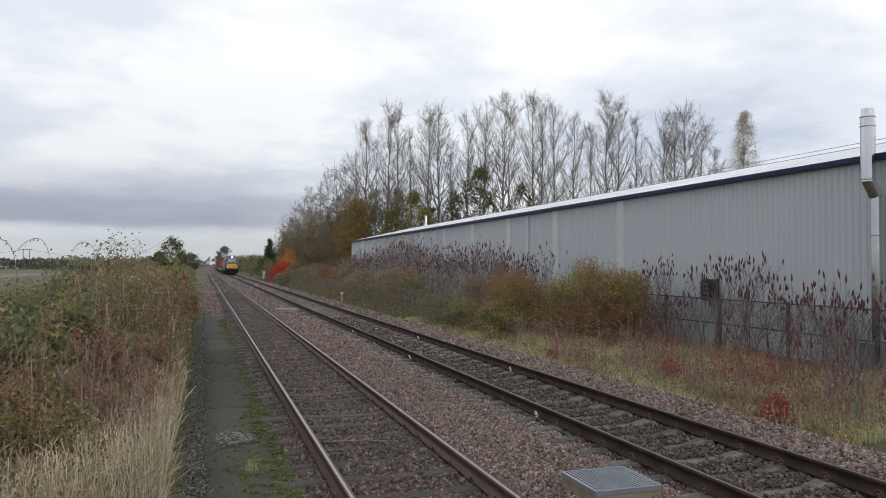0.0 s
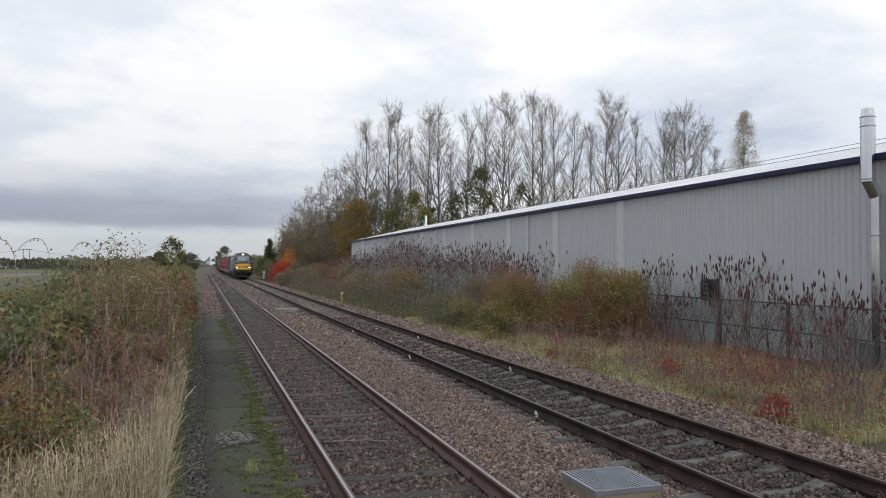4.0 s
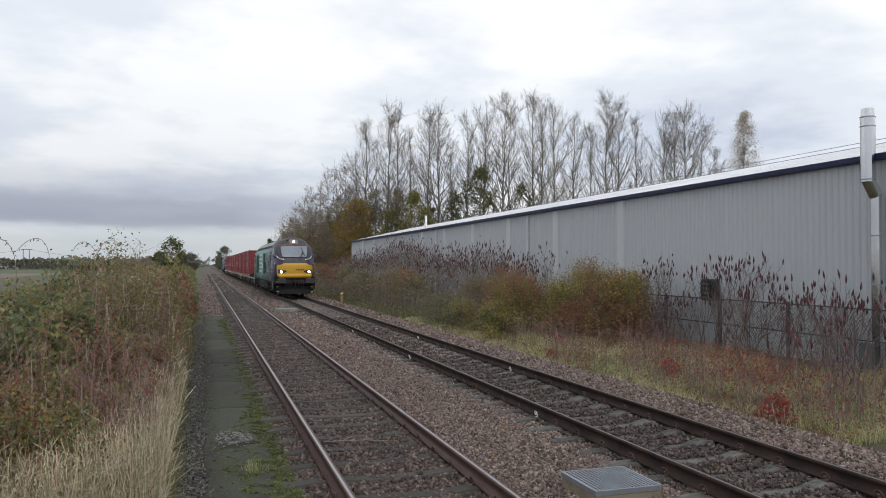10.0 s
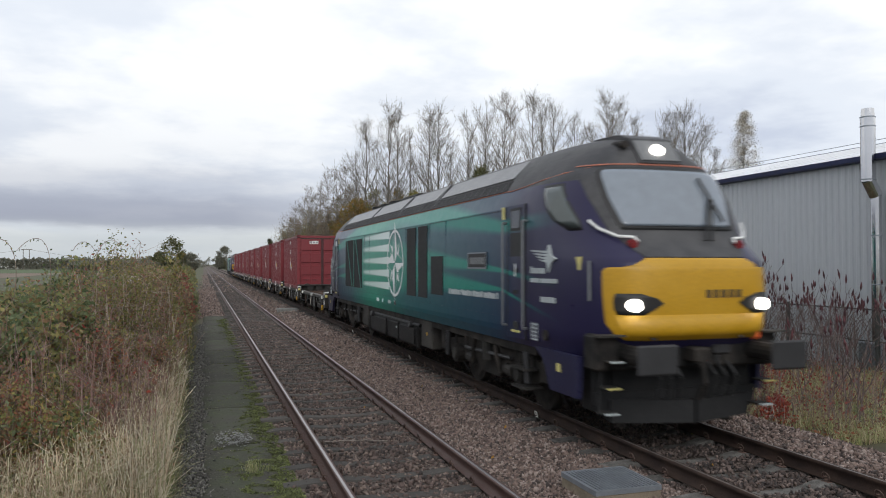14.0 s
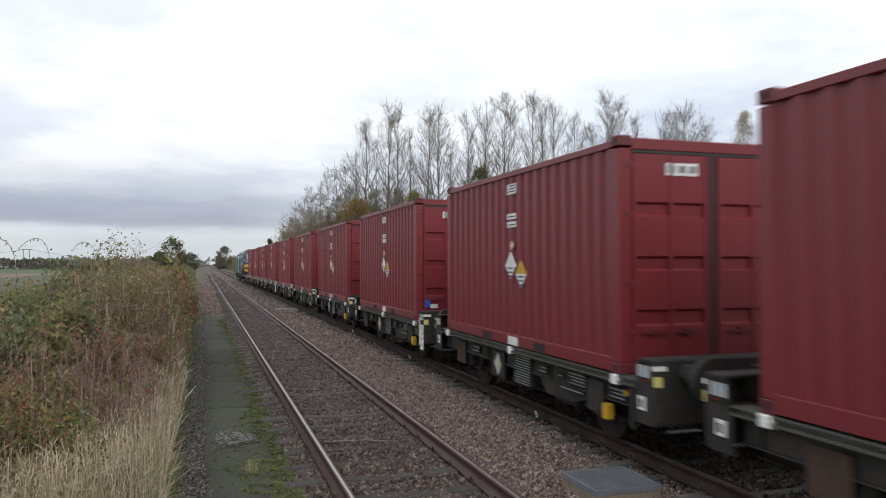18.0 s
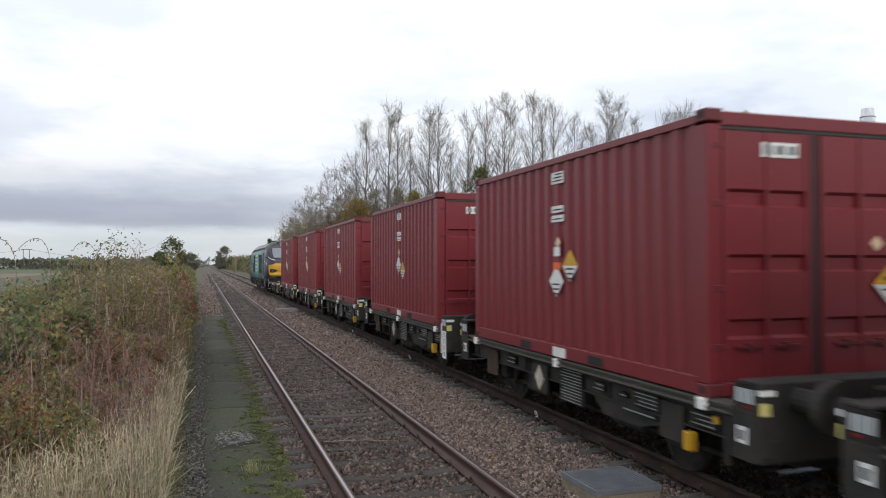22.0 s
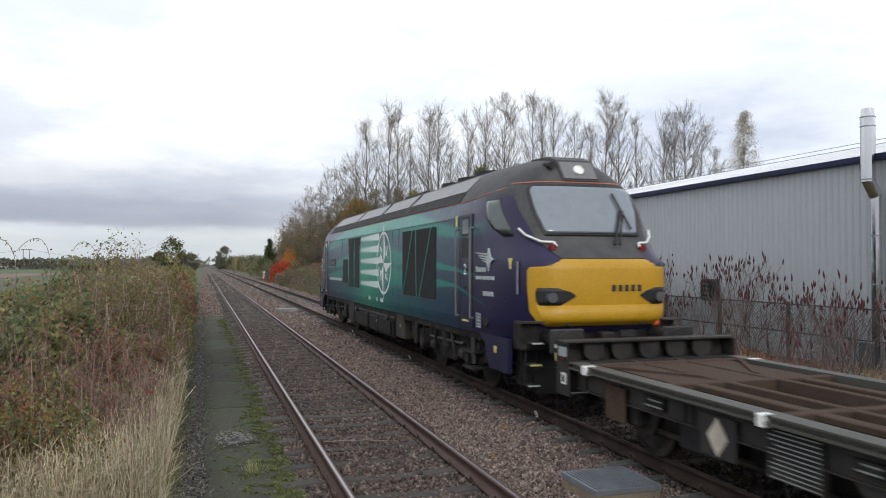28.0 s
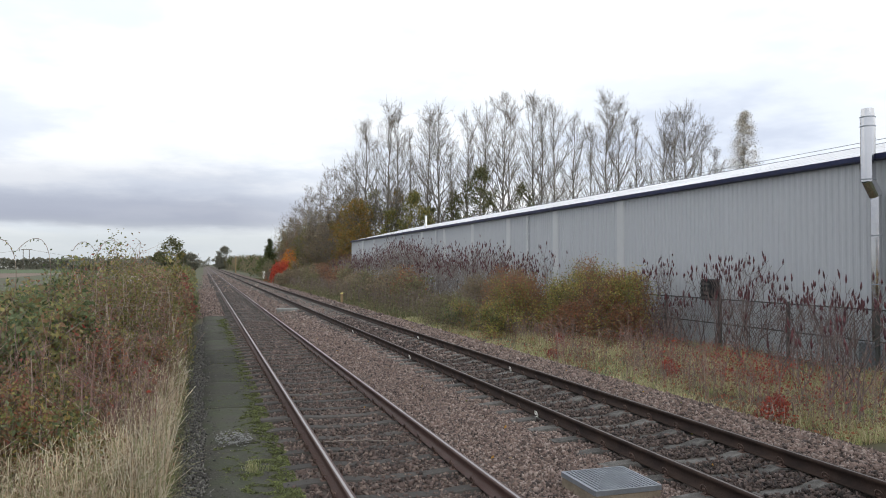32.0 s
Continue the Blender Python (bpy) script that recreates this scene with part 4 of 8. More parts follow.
        # corner grab rail
        part("corner_handrail", t(rod((s * (cab_x(0.88, 1.7) + 0.03), 0.88, 1.66), (s * (cab_x(0.90, 2.1) + 0.03), 0.90, 2.13), 0.016, 8)), M_SILVER, cab)
        # buffers
        buf = part("buffer", t(rod((s * 0.87, 0.05, 1.055), (s * 0.87, 0.78, 1.055), 0.11, 14)), M_BLACK, body, "black oval buffer")
        part("buffer_head", t(box(s * 0.87 - 0.25, s * 0.87 + 0.25, 0.0, 0.05, 0.89, 1.22, 0.02)), M_BUFFER, buf, "scuffed grey rectangular buffer face")
        part("step_plate", t(box(s * 1.30, s * 0.95, 0.52, 0.70, 1.262, 1.285)), M_DUSTY, body)
        part("lamp_iron", t(box(s * 0.60 - 0.03, s * 0.60 + 0.03, 0.50, 0.54, 1.22, 1.40)), M_BUFFER, body)
        part("guard_iron", t(prism([(1.05, 0.86), (1.20, 0.86), (1.02, 0.14), (0.94, 0.14)], "x", s * 0.75 - 0.04, s * 0.75 + 0.04)), M_UNDER, body)
        part("lamp_bracket", t(box(s * 0.42 - 0.12, s * 0.42 + 0.12, 0.62, 0.75, 1.02, 1.13, 0.01)), M_BUFFER, body)
        for k in range(3):
            xx = s * (0.22 + 0.14 * k)
            b = bmesh.new()
            add_rod(b, (xx, 0.72, 0.98), (xx + 0.02 * s, 0.50, 0.78), 0.022, 8), add_rod(b, (xx + 0.02 * s, 0.50, 0.78), (xx, 0.60, 0.52), 0.025, 8)
            hose = part("air_hose", t(b), M_RUBBER, body)
            part("hose_cock", t(box(xx - 0.03, xx + 0.03, 0.64, 0.74, 0.93, 1.0)), (M_REDLENS, M_BUFFER, M_DUSTY)[k], hose)
    on([(-0.66, 0.66, 1.235), (-0.77, 0.77, 1.33), (-0.80, 0.80, 1.50)], 0.017, M_YELLOW, cab, "yellow_lip", flip)
    # number on the yellow panel, as plain bars
    for k in range(5):
        xk = 0.05 + 0.105 * k
        part("number_bar", t(box(xk, xk + 0.065, nose_y(1.8, xk / 1.34) - 0.016, nose_y(1.8, xk / 1.34) + 0.02, 1.70, 1.795)), M_RUBBER, cab)
    part("front_badge", t(rod((0, 0.60, 1.62), (0, 0.66, 1.62), 0.055, 14)), M_RUBBER, cab)
    # wiper
    b = bmesh.new()
    add_rod(b, (0.28, nose_y(2.40, 0.2) - 0.06, 2.38), (0.52, nose_y(2.92, 0.4) - 0.07, 2.92), 0.018, 8)
    add_rod(b, (0.36, nose_y(2.40, 0.2) - 0.06, 2.38), (0.56, nose_y(2.90, 0.4) - 0.07, 2.90), 0.014, 8)
    add_rod(b, (0.44, nose_y(3.18, 0.3) - 0.06, 3.18), (0.64, nose_y(2.62, 0.45) - 0.06, 2.62), 0.016, 8)
    part("wiper", t(b), M_RUBBER, cab)
    # buffer beam, plough, coupling
    part("buffer_beam", t(box(-1.26, 1.26, 0.66, 0.98, 0.86, 1.28, 0.03)), M_BLACK, body)
    # black panel added behind the plough to stand for the shade under the nose
    part("beam_skirt", t(box(-1.12, 1.12, 0.99, 1.10, 0.40, 0.90, 0.02)), M_DARK, body)
    for s in (-1, 1):
        for y_, z_, m_ in ((0.52, 0.97, M_DECALGREY), (0.58, 0.66, M_PALEYELLOW), (0.64, 0.36, M_DECALGREY)):
            st = part("front_step", t(box(s * 1.16, s * 0.98, y_, y_ + 0.22, z_, z_ + 0.02, 0.004)), M_DUSTY, body, "dusty step plate with a pale edge")
            part("step_edge", t(box(s * 1.16, s * 0.98, y_ - 0.012, y_ - 0.001, z_, z_ + 0.022)), m_, st)
        part("step_hanger", t(rod((s * 1.15, 0.80, 0.34), (s * 1.15, 0.72, 0.98), 0.018, 6)), M_DARK, body)
    part("snow_plough", t(prism([(-0.92, 0.21), (0.92, 0.21), (1.10, 0.36), (1.14, 0.58), (-1.14, 0.58), (-1.10, 0.36)], "y", 0.90, 0.94)), M_DARK, body)
    for q in (-1, 1):
        part("plough_blade", t(prism([(q * 0.02, 0.56), (q * 0.97, 0.84), (q * 0.97, 0.89), (q * 0.02, 0.66)], "z", 0.23, 0.50)), M_DARK, body)
        part("plough_bracket", t(box(q * 0.85 - 0.04, q * 0.85 + 0.04, 0.94, 1.7, 0.26, 0.86)), M_DARK, body)
        part("cab_valance", t(prism([(0.98, 1.0), (2.20, 1.0), (1.95, 0.86), (1.74, 0.50), (1.02, 0.50)], "x", min(q * 1.25, q * 1.32), max(q * 1.25, q * 1.32))), M_NAVY, body, "navy skirt behind the buffer beam")
        part("valance_label", t(box(q * 1.336, q * 1.33, 1.42, 1.52, 0.76, 0.86)), M_PALEYELLOW, body)
    b = box(-0.10, 0.10, 0.42, 0.7, 0.95, 1.12, 0.02)
    add_rod(b, (0, 0.45, 1.02), (0, 0.38, 0.72), 0.035, 8), add_rod(b, (0, 0.38, 0.72), (0, 0.50, 0.52), 0.035, 8)
    part("coupling_hook", t(b), M_UNDER, body)
    part("cable_socket", t(box(0.80, 0.96, 0.58, 0.74, 1.18, 1.45, 0.03)), M_ORANGEBOX, body, "orange cable socket")
    part("roof_horn", t(rod((-0.42, nose_y(3.55, 0.4) - 0.02, 3.62), (-0.42, nose_y(3.55, 0.4) + 0.25, 3.64), 0.05, 10)), M_BLACK, cab)


def side_door(body, y, s, digit, flip, paint):
    """Cab door with its window, steps, handrails and the recess round it; s is the body's side."""
    x = s * HALF
    d = part("cab_door", box(x + s * 0.004, x - s * 0.05, y - 0.30, y + 0.30, 1.06, 2.92, 0.0), paint, body, "navy cab door")
    part("door_window", box(x + s * 0.01, x - s * 0.03, y - 0.19, y + 0.19, 2.56, 2.88), M_RUBBER, d)
    part("door_pane", box(x + s * 0.012, x - s * 0.03, y - 0.15, y + 0.15, 2.60, 2.84), M_DOORGLASS, d)
    part("door_panel", box(x + s * 0.008, x - s * 0.03, y - 0.2, y + 0.2, 2.20, 2.53), M_RUBBER, d)
    part("door_gap", box(x + s * 0.006, x - s * 0.03, y - 0.325, y - 0.302, 1.06, 2.92), M_RUBBER, d)
    part("door_gap", box(x + s * 0.006, x - s * 0.03, y + 0.302, y + 0.325, 1.06, 2.92), M_RUBBER, d)
    for zz in (1.68, 1.98, 1.18):
        part("door_handle" if zz > 1.3 else "foot_hole", box(x + s * 0.012, x - s * 0.02, y - 0.08, y + 0.09, zz, zz + (0.05 if zz > 1.3 else 0.11)), M_RUBBER, d)
    part("step_edge", box(x + s * 0.02, x - s * 0.02, y - 0.13, y + 0.14, 1.14, 1.17), M_PALEYELLOW, d)
    for q in (-1, 1):
        b = bmesh.new()
        add_rod(b, (x + s * 0.06, y + q * 0.36, 1.22), (x + s * 0.06, y + q * 0.36, 2.68), 0.016, 8)
        for zz in (1.22, 2.68):
            add_rod(b, (x + s * 0.06, y + q * 0.36, zz), (x - s * 0.03, y + q * 0.36, zz), 0.02, 6)
        part("door_handrail", b, M_SILVER, body, "bare steel handrail")
    part("warning_label", box(x + s * 0.008, x, y + 0.46 * (-1 if flip else 1) - 0.045, y + 0.46 * (-1 if flip else 1) + 0.045, 2.74, 2.92), M_PALEYELLOW, body)
    if digit:
        cu = bpy.data.curves.new("cab_number", "FONT")
        cu.body, cu.size, cu.extrude, cu.align_x = digit, 0.26, 0.003, "CENTER"
        cu.materials.append(M_LETTER)
        ob = new("cab_number", cu)
        ob.parent = body
        ob.matrix_basis = Matrix.Translation((x + s * 0.01, y + 0.02, 1.92)) @ Matrix(((0, 0, s, 0), (s, 0, 0, 0), (0, 1, 0, 0), (0, 0, 0, 1)))
    for k, (w_, zz) in enumerate(((0.50, 0.62), (0.46, 0.36))):
        part("cab_step", box(x - s * 0.02, x - s * 0.32, y - w_ / 2, y + w_ / 2, zz, zz + 0.035), M_DUSTY, body)


def on_side(s, y0, y1, z0, z1, material, parent, name, label="", out=0.008):
    x = s * HALF
    return part(name, box(x + s * out, x - s * 0.02, y0, y1, z0, z1), material, parent, label)


def star_decal(s, yc, zc, parent):
    """White eight-pointed compass star in a ring; each point is half white, half outlined."""
    x = s * (HALF + 0.007)

    def sheet(polys, name, label, lift):
        bm = bmesh.new()
        for p in polys:
            bm.faces.new([bm.verts.new((x + s * lift, yc + s * u, zc + v)) for u, v in p])
        part(name, bm, M_LETTER, parent, label)

    pt = lambda r, a: (r * math.sin(a), r * math.cos(a))       # a runs clockwise from the top
    n = 56
    arc = [2 * math.pi * k / n for k in range(n + 1)]
    sheet([[pt(0.705, a), pt(0.765, a), pt(0.765, b), pt(0.705, b)] for a, b in zip(arc, arc[1:])], "compass_ring", "white ring", 0.0)

    def outline(p, q, w):
        """A thin line from p to q, as a sliver that narrows towards q."""
        dx, dy = q[0] - p[0], q[1] - p[1]
        d = math.hypot(dx, dy)
        return [(p[0] - dy / d * w, p[1] + dx / d * w), (p[0] + dy / d * w, p[1] - dx / d * w), q]

    for k in range(4):
        a = k * math.pi / 2
        tip, side, other = pt((0.98, 0.86)[k % 2], a), pt(0.31, a + math.pi / 4), pt(0.31, a - math.pi / 4)
        sheet([[(0, 0), tip, side], outline(other, tip, 0.014)], "star_point", "white star point", 0.003)
        a += math.pi / 4
        tip, side, other = pt(0.64, a), pt(0.40, a + 0.30), pt(0.40, a - 0.30)
        sheet([[pt(0.33, a), tip, side, pt(0.32, a + 0.22)], outline(other, tip, 0.018), outline(other, pt(0.30, a), 0.014)], "star_point", "small white star point", 0.0)


def locomotive(label, lit, rear):
    t = thing("locomotive", label, "locomotive", "two locomotives of the train")
    # body between the cabs: straight side, sloped roof
    bm = bmesh.new()
    y0, y1 = CAB - 0.002, LOCO - CAB + 0.002
    idx = [i for i, z in enumerate(Z_LEVELS)]
    prof = [(Z_WIDTH[i], Z_LEVELS[i]) for i in idx]
    ring = [(w, z) for w, z in prof] + [(-w, z) for w, z in reversed(prof)]
    a = [bm.verts.new((w, y0, z)) for w, z in ring]
    b = [bm.verts.new((w, y1, z)) for w, z in ring]
    for i in range(len(ring)):
        j = (i + 1) % len(ring)
        f = bm.faces.new((a[i], a[j], b[j], b[i]))
        zc = (ring[i][1] + ring[j][1]) / 2
        f.material_index = 1 if zc > 3.14 else 0
    bmesh.ops.recalc_face_normals(bm, faces=bm.faces)
    me = bpy.data.meshes.new("body")
    bm.to_mesh(me)
    bm.free()
    paint = M_LIVERY if rear else M_LIVERY_FRONT
    me.materials.append(paint), me.materials.append(M_GREYROOF)
    body = part("body", me, paint, t, "teal body sides with a grimy grey roof")
    for flip in (False, True):
        cab = loco_cab(flip, t, paint)
        loco_end(cab, body, flip, lit and not flip)
        for s in (-1, 1):
            yd = 2.76 if not flip else LOCO - 2.76
            side_door(body, yd, s, ("2" if not flip else "1") if rear else ("1" if not flip else "2"), flip, paint)
            # cab side window on the curve of the cab
            def sp(y, z):
                return y if not flip else LOCO - y
            rows_w = ((3.09, 2.02, 1.70), (3.0, 1.98, 1.62), (2.86, 1.89, 1.50), (2.74, 1.79, 1.40), (2.64, 1.66, 1.31), (2.54, 1.36, 1.23))
            for grow, lift, m_, nm in ((0.035, 0.006, M_RUBBER, "window_seal"), (0.0, 0.013, M_SIDEGLASS, "cab_side_window")):
                bw = bmesh.new()
                grid = []
                for k, (zz, ya, yb_) in enumerate(rows_w):
                    zz += grow * (1 if k == 0 else -1 if k == 5 else 0)
                    ys_ = [ya + grow + (yb_ - ya - 2 * grow) * q / 6 for q in range(7)]
                    grid.append([bw.verts.new(((cab_x(v_, zz) + lift) * s, sp(v_, zz), zz)) for v_ in ys_])
                for r0_, r1_ in zip(grid, grid[1:]):
                    for q in range(6):
                        bw.faces.new((r0_[q], r0_[q + 1], r1_[q + 1], r1_[q])).smooth = True
                ex = bmesh.ops.extrude_face_region(bw, geom=bw.faces[:])
                for v in [g for g in ex["geom"] if isinstance(g, bmesh.types.BMVert)]:
                    v.co.x -= s * 0.03
                bmesh.ops.recalc_face_normals(bw, faces=bw.faces)
                part(nm, bw, m_, cab, "slanted cab side window" if grow == 0 else "")
            # operator's mark and lettering as plain shapes
            yb = 1.92 if not flip else LOCO - 1.92
            xs = s * (HALF + 0.002)
            x_in, x_out = min(xs, xs - s * 0.06), max(xs, xs - s * 0.06)
            for k in range(4):
                zz = 2.25 - 0.042 * k
                part("operator_mark", prism([(yb - s * (0.36 - 0.09 * k), zz + 0.03), (yb + s * 0.14, zz + 0.012), (yb + s * 0.14, zz - 0.016), (yb - s * (0.28 - 0.09 * k), zz + 0.008)], "x", x_in, x_out), M_DECALGREY, body)
            part("operator_mark", prism([(yb + s * 0.19, 2.34), (yb + s * 0.27, 2.20), (yb + s * 0.40, 2.16), (yb + s * 0.27, 2.11), (yb + s * 0.19, 1.98), (yb + s * 0.13, 2.11), (yb + s * 0.10, 2.16), (yb + s * 0.13, 2.20)], "x", x_in, x_out), M_DECALGREY, body)
            for k in range(6):
                part("operator_mark", box(xs, xs - s * 0.06, yb - s * (0.36 - 0.075 * k), yb - s * (0.36 - 0.075 * k - 0.056), 1.97, 2.04 if k else 2.06), M_DECALGREY, body)
            for k in range(12):
                part("operator_mark", box(xs, xs - s * 0.06, yb - s * (0.36 - 0.064 * k), yb - s * (0.36 - 0.064 * k - (0.05 if k != 4 else 0.02)), 1.85, 1.905), M_DECALGREY, body)
            for k in range(5):
                part("number_bar", box(xs, xs - s * 0.06, yb - s * (0.04 - 0.082 * k), yb - s * (0.04 - 0.082 * k - 0.062), 1.60, 1.67), M_DECALGREY, body)
            dp = part("data_panel", box(xs, xs - s * 0.06, yb + 0.12, yb + 0.34, 1.08, 1.32), M_NAVY, body)
            for k in range(5):
                part("print_bar", box(xs + s * 0.004, xs, yb + 0.13, yb + 0.33, 1.09 + 0.05 * k, 1.105 + 0.05 * k), M_DECALGREY, dp)
            for k in range(3):
                part("print_bar", box(xs + s * 0.005, xs, yb + 0.125 + 0.095 * k, yb + 0.14 + 0.095 * k, 1.085, 1.315), M_DECALGREY, dp)
            part("lift_point", rod((xs - s * 0.06, yb - 0.1, 1.18), (xs + s * 0.015, yb - 0.1, 1.18), 0.07, 12), M_BLACK, body)
    for s in (-1, 1):
        # engine grille with bright braces at one end, intakes and nameplate at the other
        F = (lambda y: y) if rear else (lambda y: LOCO - y)
        g = on_side(s, *sorted((F(4.46), F(6.95))), 1.43, 2.80, M_DARK, body, "side_grille", "black slatted engine grille")
        for k in range(24):
            part("grille_slat", box(s * (HALF + 0.016), s * (HALF + 0.004), F(4.48), F(6.93), 1.45 + 0.056 * k, 1.466 + 0.056 * k), M_DARK, g)
        for ya, yb_ in ((6.86, 6.08), (5.78, 5.85), (5.57, 4.72)):
            bm = prism([(F(ya) - 0.026, 1.43), (F(ya) + 0.026, 1.43), (F(yb_) + 0.026, 2.80), (F(yb_) - 0.026, 2.80)], "x", min(s * (HALF + 0.022), s * HALF), max(s * (HALF + 0.022), s * HALF))
            part("grille_brace", bm, M_BRACE, g)
        for ya, yb_ in ((11.79, 12.5), (12.68, 13.34)):
            on_side(s, *sorted((F(ya), F(yb_))), 1.43, 2.85, M_DARK, body, "intake_grille", "tall black intake grille")
        on_side(s, *sorted((F(13.6), F(14.36))), 1.52, 2.24, M_DARK, body, "small_grille")
        for ya in (7.3, 7.9, 11.65, 13.48, 14.5):
            on_side(s, F(ya) - 0.004, F(ya) + 0.004, 1.335, 2.875, M_NAVY, body, "panel_seam", out=0.0015)
        on_side(s, 3.4, LOCO - 3.4, 2.875, 2.879, M_NAVY, body, "panel_seam", out=0.0015)
        on_side(s, 3.4, LOCO - 3.4, 1.33, 1.334, M_NAVY, body, "panel_seam", out=0.0015)
        n0, n1 = sorted((F(15.75), F(16.6)))
        np_ = on_side(s, n0, n1, 2.02, 2.28, M_RUBBER, body, "nameplate", "cast nameplate", 0.016)
        for u0, u1, v0, v1 in ((n0, n1, 2.02, 2.04), (n0, n1, 2.26, 2.28), (n0, n0 + 0.02, 2.04, 2.26), (n1 - 0.02, n1, 2.04, 2.26)):
            part("plate_rim", box(s * (HALF + 0.022), s * (HALF + 0.016), u0, u1, v0, v1), M_GALV, np_)
        if rear:
            cu = bpy.data.curves.new("name_letters", "FONT")
            cu.body, cu.size, cu.extrude, cu.align_x = "Hornet", 0.21, 0.002, "CENTER"
            cu.materials.append(M_SILVER)
            ob = new("name_letters", cu)
            ob.parent = np_
            ob.matrix_basis = Matrix.Translation((s * (HALF + 0.02), (n0 + n1) / 2, 2.08)) @ Matrix(((0, 0, s, 0), (s, 0, 0, 0), (0, 1, 0, 0), (0, 0, 0, 1)))
        else:
            for k in range(6):
                part("name_bar", box(s * (HALF + 0.02), s * (HALF + 0.016), n0 + 0.1 + 0.11 * k, n0 + 0.18 + 0.11 * k, 2.09, 2.2), M_SILVER, np_)
        w0 = min(F(14.66), F(17.06))
        for k in range(22):
            part("lettering_bar", box(s * (HALF + 0.006), s * HALF, w0 + 0.108 * k, w0 + 0.108 * k + (0.085 if k % 5 else 0.05), 1.57, 1.65 if k % 3 else 1.665), M_DECALGREY, body)
        star_decal(s, 8.78 if rear else 9.78, 2.12, body)
        for k, (ya, w_) in enumerate(((8.9, 0.08), (9.05, 0.08), (9.5, 0.06), (10.3, 0.25), (10.75, 0.08))):
            part("sill_label", box(s * (HALF + 0.006), s * (HALF - 0.03), F(ya), F(ya) + w_, 1.17, 1.25), (M_LETTER, M_LETTER, M_LETTER, M_DECALGREY, M_REDLENS)[k], body)
        part("cant_rail_grille", prism([(s * 1.258, 3.17), (s * 1.135, 3.335), (s * 1.10, 3.32), (s * 1.22, 3.16)], "y", CAB + 0.15, LOCO - CAB - 0.15), M_DARK, body, "dark grille strip along the roof's edge")
        for k in range(44):
            yk = CAB + 0.3 + k * (LOCO - 2 * CAB - 0.6) / 43
            part("grille_rib", prism([(s * 1.263, 3.172), (s * 1.14, 3.338), (s * 1.11, 3.325), (s * 1.23, 3.16)], "y", yk - 0.014, yk + 0.014), M_GREYROOF, body)
        part("orange_line", box(s * 1.264, s * 1.24, CAB, LOCO - CAB, 3.150, 3.160), M_ORANGE, body)
        for yk in (8.6, 12.4):
            part("filler_cap", rod((s * 1.26, yk, 0.80), (s * 1.33, yk, 0.82), 0.07, 12), M_BUFFER, body)
        for yk in (8.02, 9.66, 10.86, 12.66):
            part("tank_rib", box(s * 1.312, s * 1.27, yk - 0.02, yk + 0.02, 0.36, 0.78), M_TANK, body)
        bb = part("battery_box", box(s * 1.27, s * 0.8, 7.10, 7.85, 0.42, 0.97, 0.02), M_DUSTY, body, "dusty grey battery box")
        part("yellow_spot", rod((s * 1.27, 7.45, 0.70), (s * 1.276, 7.45, 0.70), 0.035, 12), M_TAGYELLOW, bb)
        part("battery_box", box(s * 1.27, s * 0.8, 13.05, 13.75, 0.42, 0.97, 0.02), M_DUSTY, body, "dusty grey battery box")
        # underframe tank, boxes and bogies
        tank = part("fuel_tank", box(s * 1.27, s * 0.6, 8.0, 12.9, 0.34, 0.80, 0.06), M_TANK, body, "black fuel tank")
        part("tank_lip", prism([(s * 1.275, 0.80), (s * 1.275, 0.83), (s * 1.15, 0.90), (s * 1.15, 0.87)], "y", 8.05, 12.85), M_BUFFER, tank)
        part("fuel_pipe", rod((s * 1.20, 8.1, 0.92), (s * 1.20, 12.8, 0.92), 0.028, 8), M_DUSTY, tank)
        for yk in (8.5, 9.9, 11.7):
            part("stencil_mark", box(s * 1.274, s * 1.26, yk, yk + 0.05, 0.62, 0.67), M_DECALGREY, tank)
        part("tank_panel", box(s * 1.30, s * 1.28, 8.3, 9.6, 0.42, 0.74), M_TANK, body)
        part("tank_panel", box(s * 1.30, s * 1.28, 10.9, 12.6, 0.42, 0.74), M_TANK, body)
        part("sill_beam", box(s * 1.25, s * 1.0, 2.3, LOCO - 2.3, 0.86, 1.0), M_UNDER, body)
    for yc in (4.35, LOCO - 4.35):
        bog = part("bogie", box(-0.5, 0.5, yc - 1.7, yc + 1.7, 0.5, 0.86, 0.04), M_BLACK, t, "dusty black two-axle bogie")
        for s in (-1, 1):
            outl = [(yc - 2.15, 0.55), (yc - 1.75, 0.42), (yc - 1.05, 0.42), (yc - 0.75, 0.58), (yc - 0.4, 0.34), (yc + 0.4, 0.34), (yc + 0.75, 0.58), (yc + 1.05, 0.42), (yc + 1.75, 0.42), (yc + 2.15, 0.55),
                    (yc + 2.1, 0.72), (yc + 0.9, 0.84), (yc - 0.9, 0.84), (yc - 2.1, 0.72)]
            part("bogie_frame", prism(outl, "x", min(s * 0.98, s * 1.12), max(s * 0.98, s * 1.12)), M_UNDER, bog)
            for q in (-1, 1):
                part("axle_box", rod((s * 0.95, yc + q * 1.40, 0.52), (s * 1.24, yc + q * 1.40, 0.52), 0.16, 14), M_UNDER, bog)
                part("axle_cap", rod((s * 1.24, yc + q * 1.40, 0.52), (s * 1.27, yc + q * 1.40, 0.52), 0.10, 12), M_DUSTY, bog)
                for e in (-0.28, 0.28):
                    part("coil_spring", rod((s * 1.06, yc + q * 1.40 + e, 0.62), (s * 1.06, yc + q * 1.40 + e, 0.88), 0.085, 10), M_BLACK, bog)
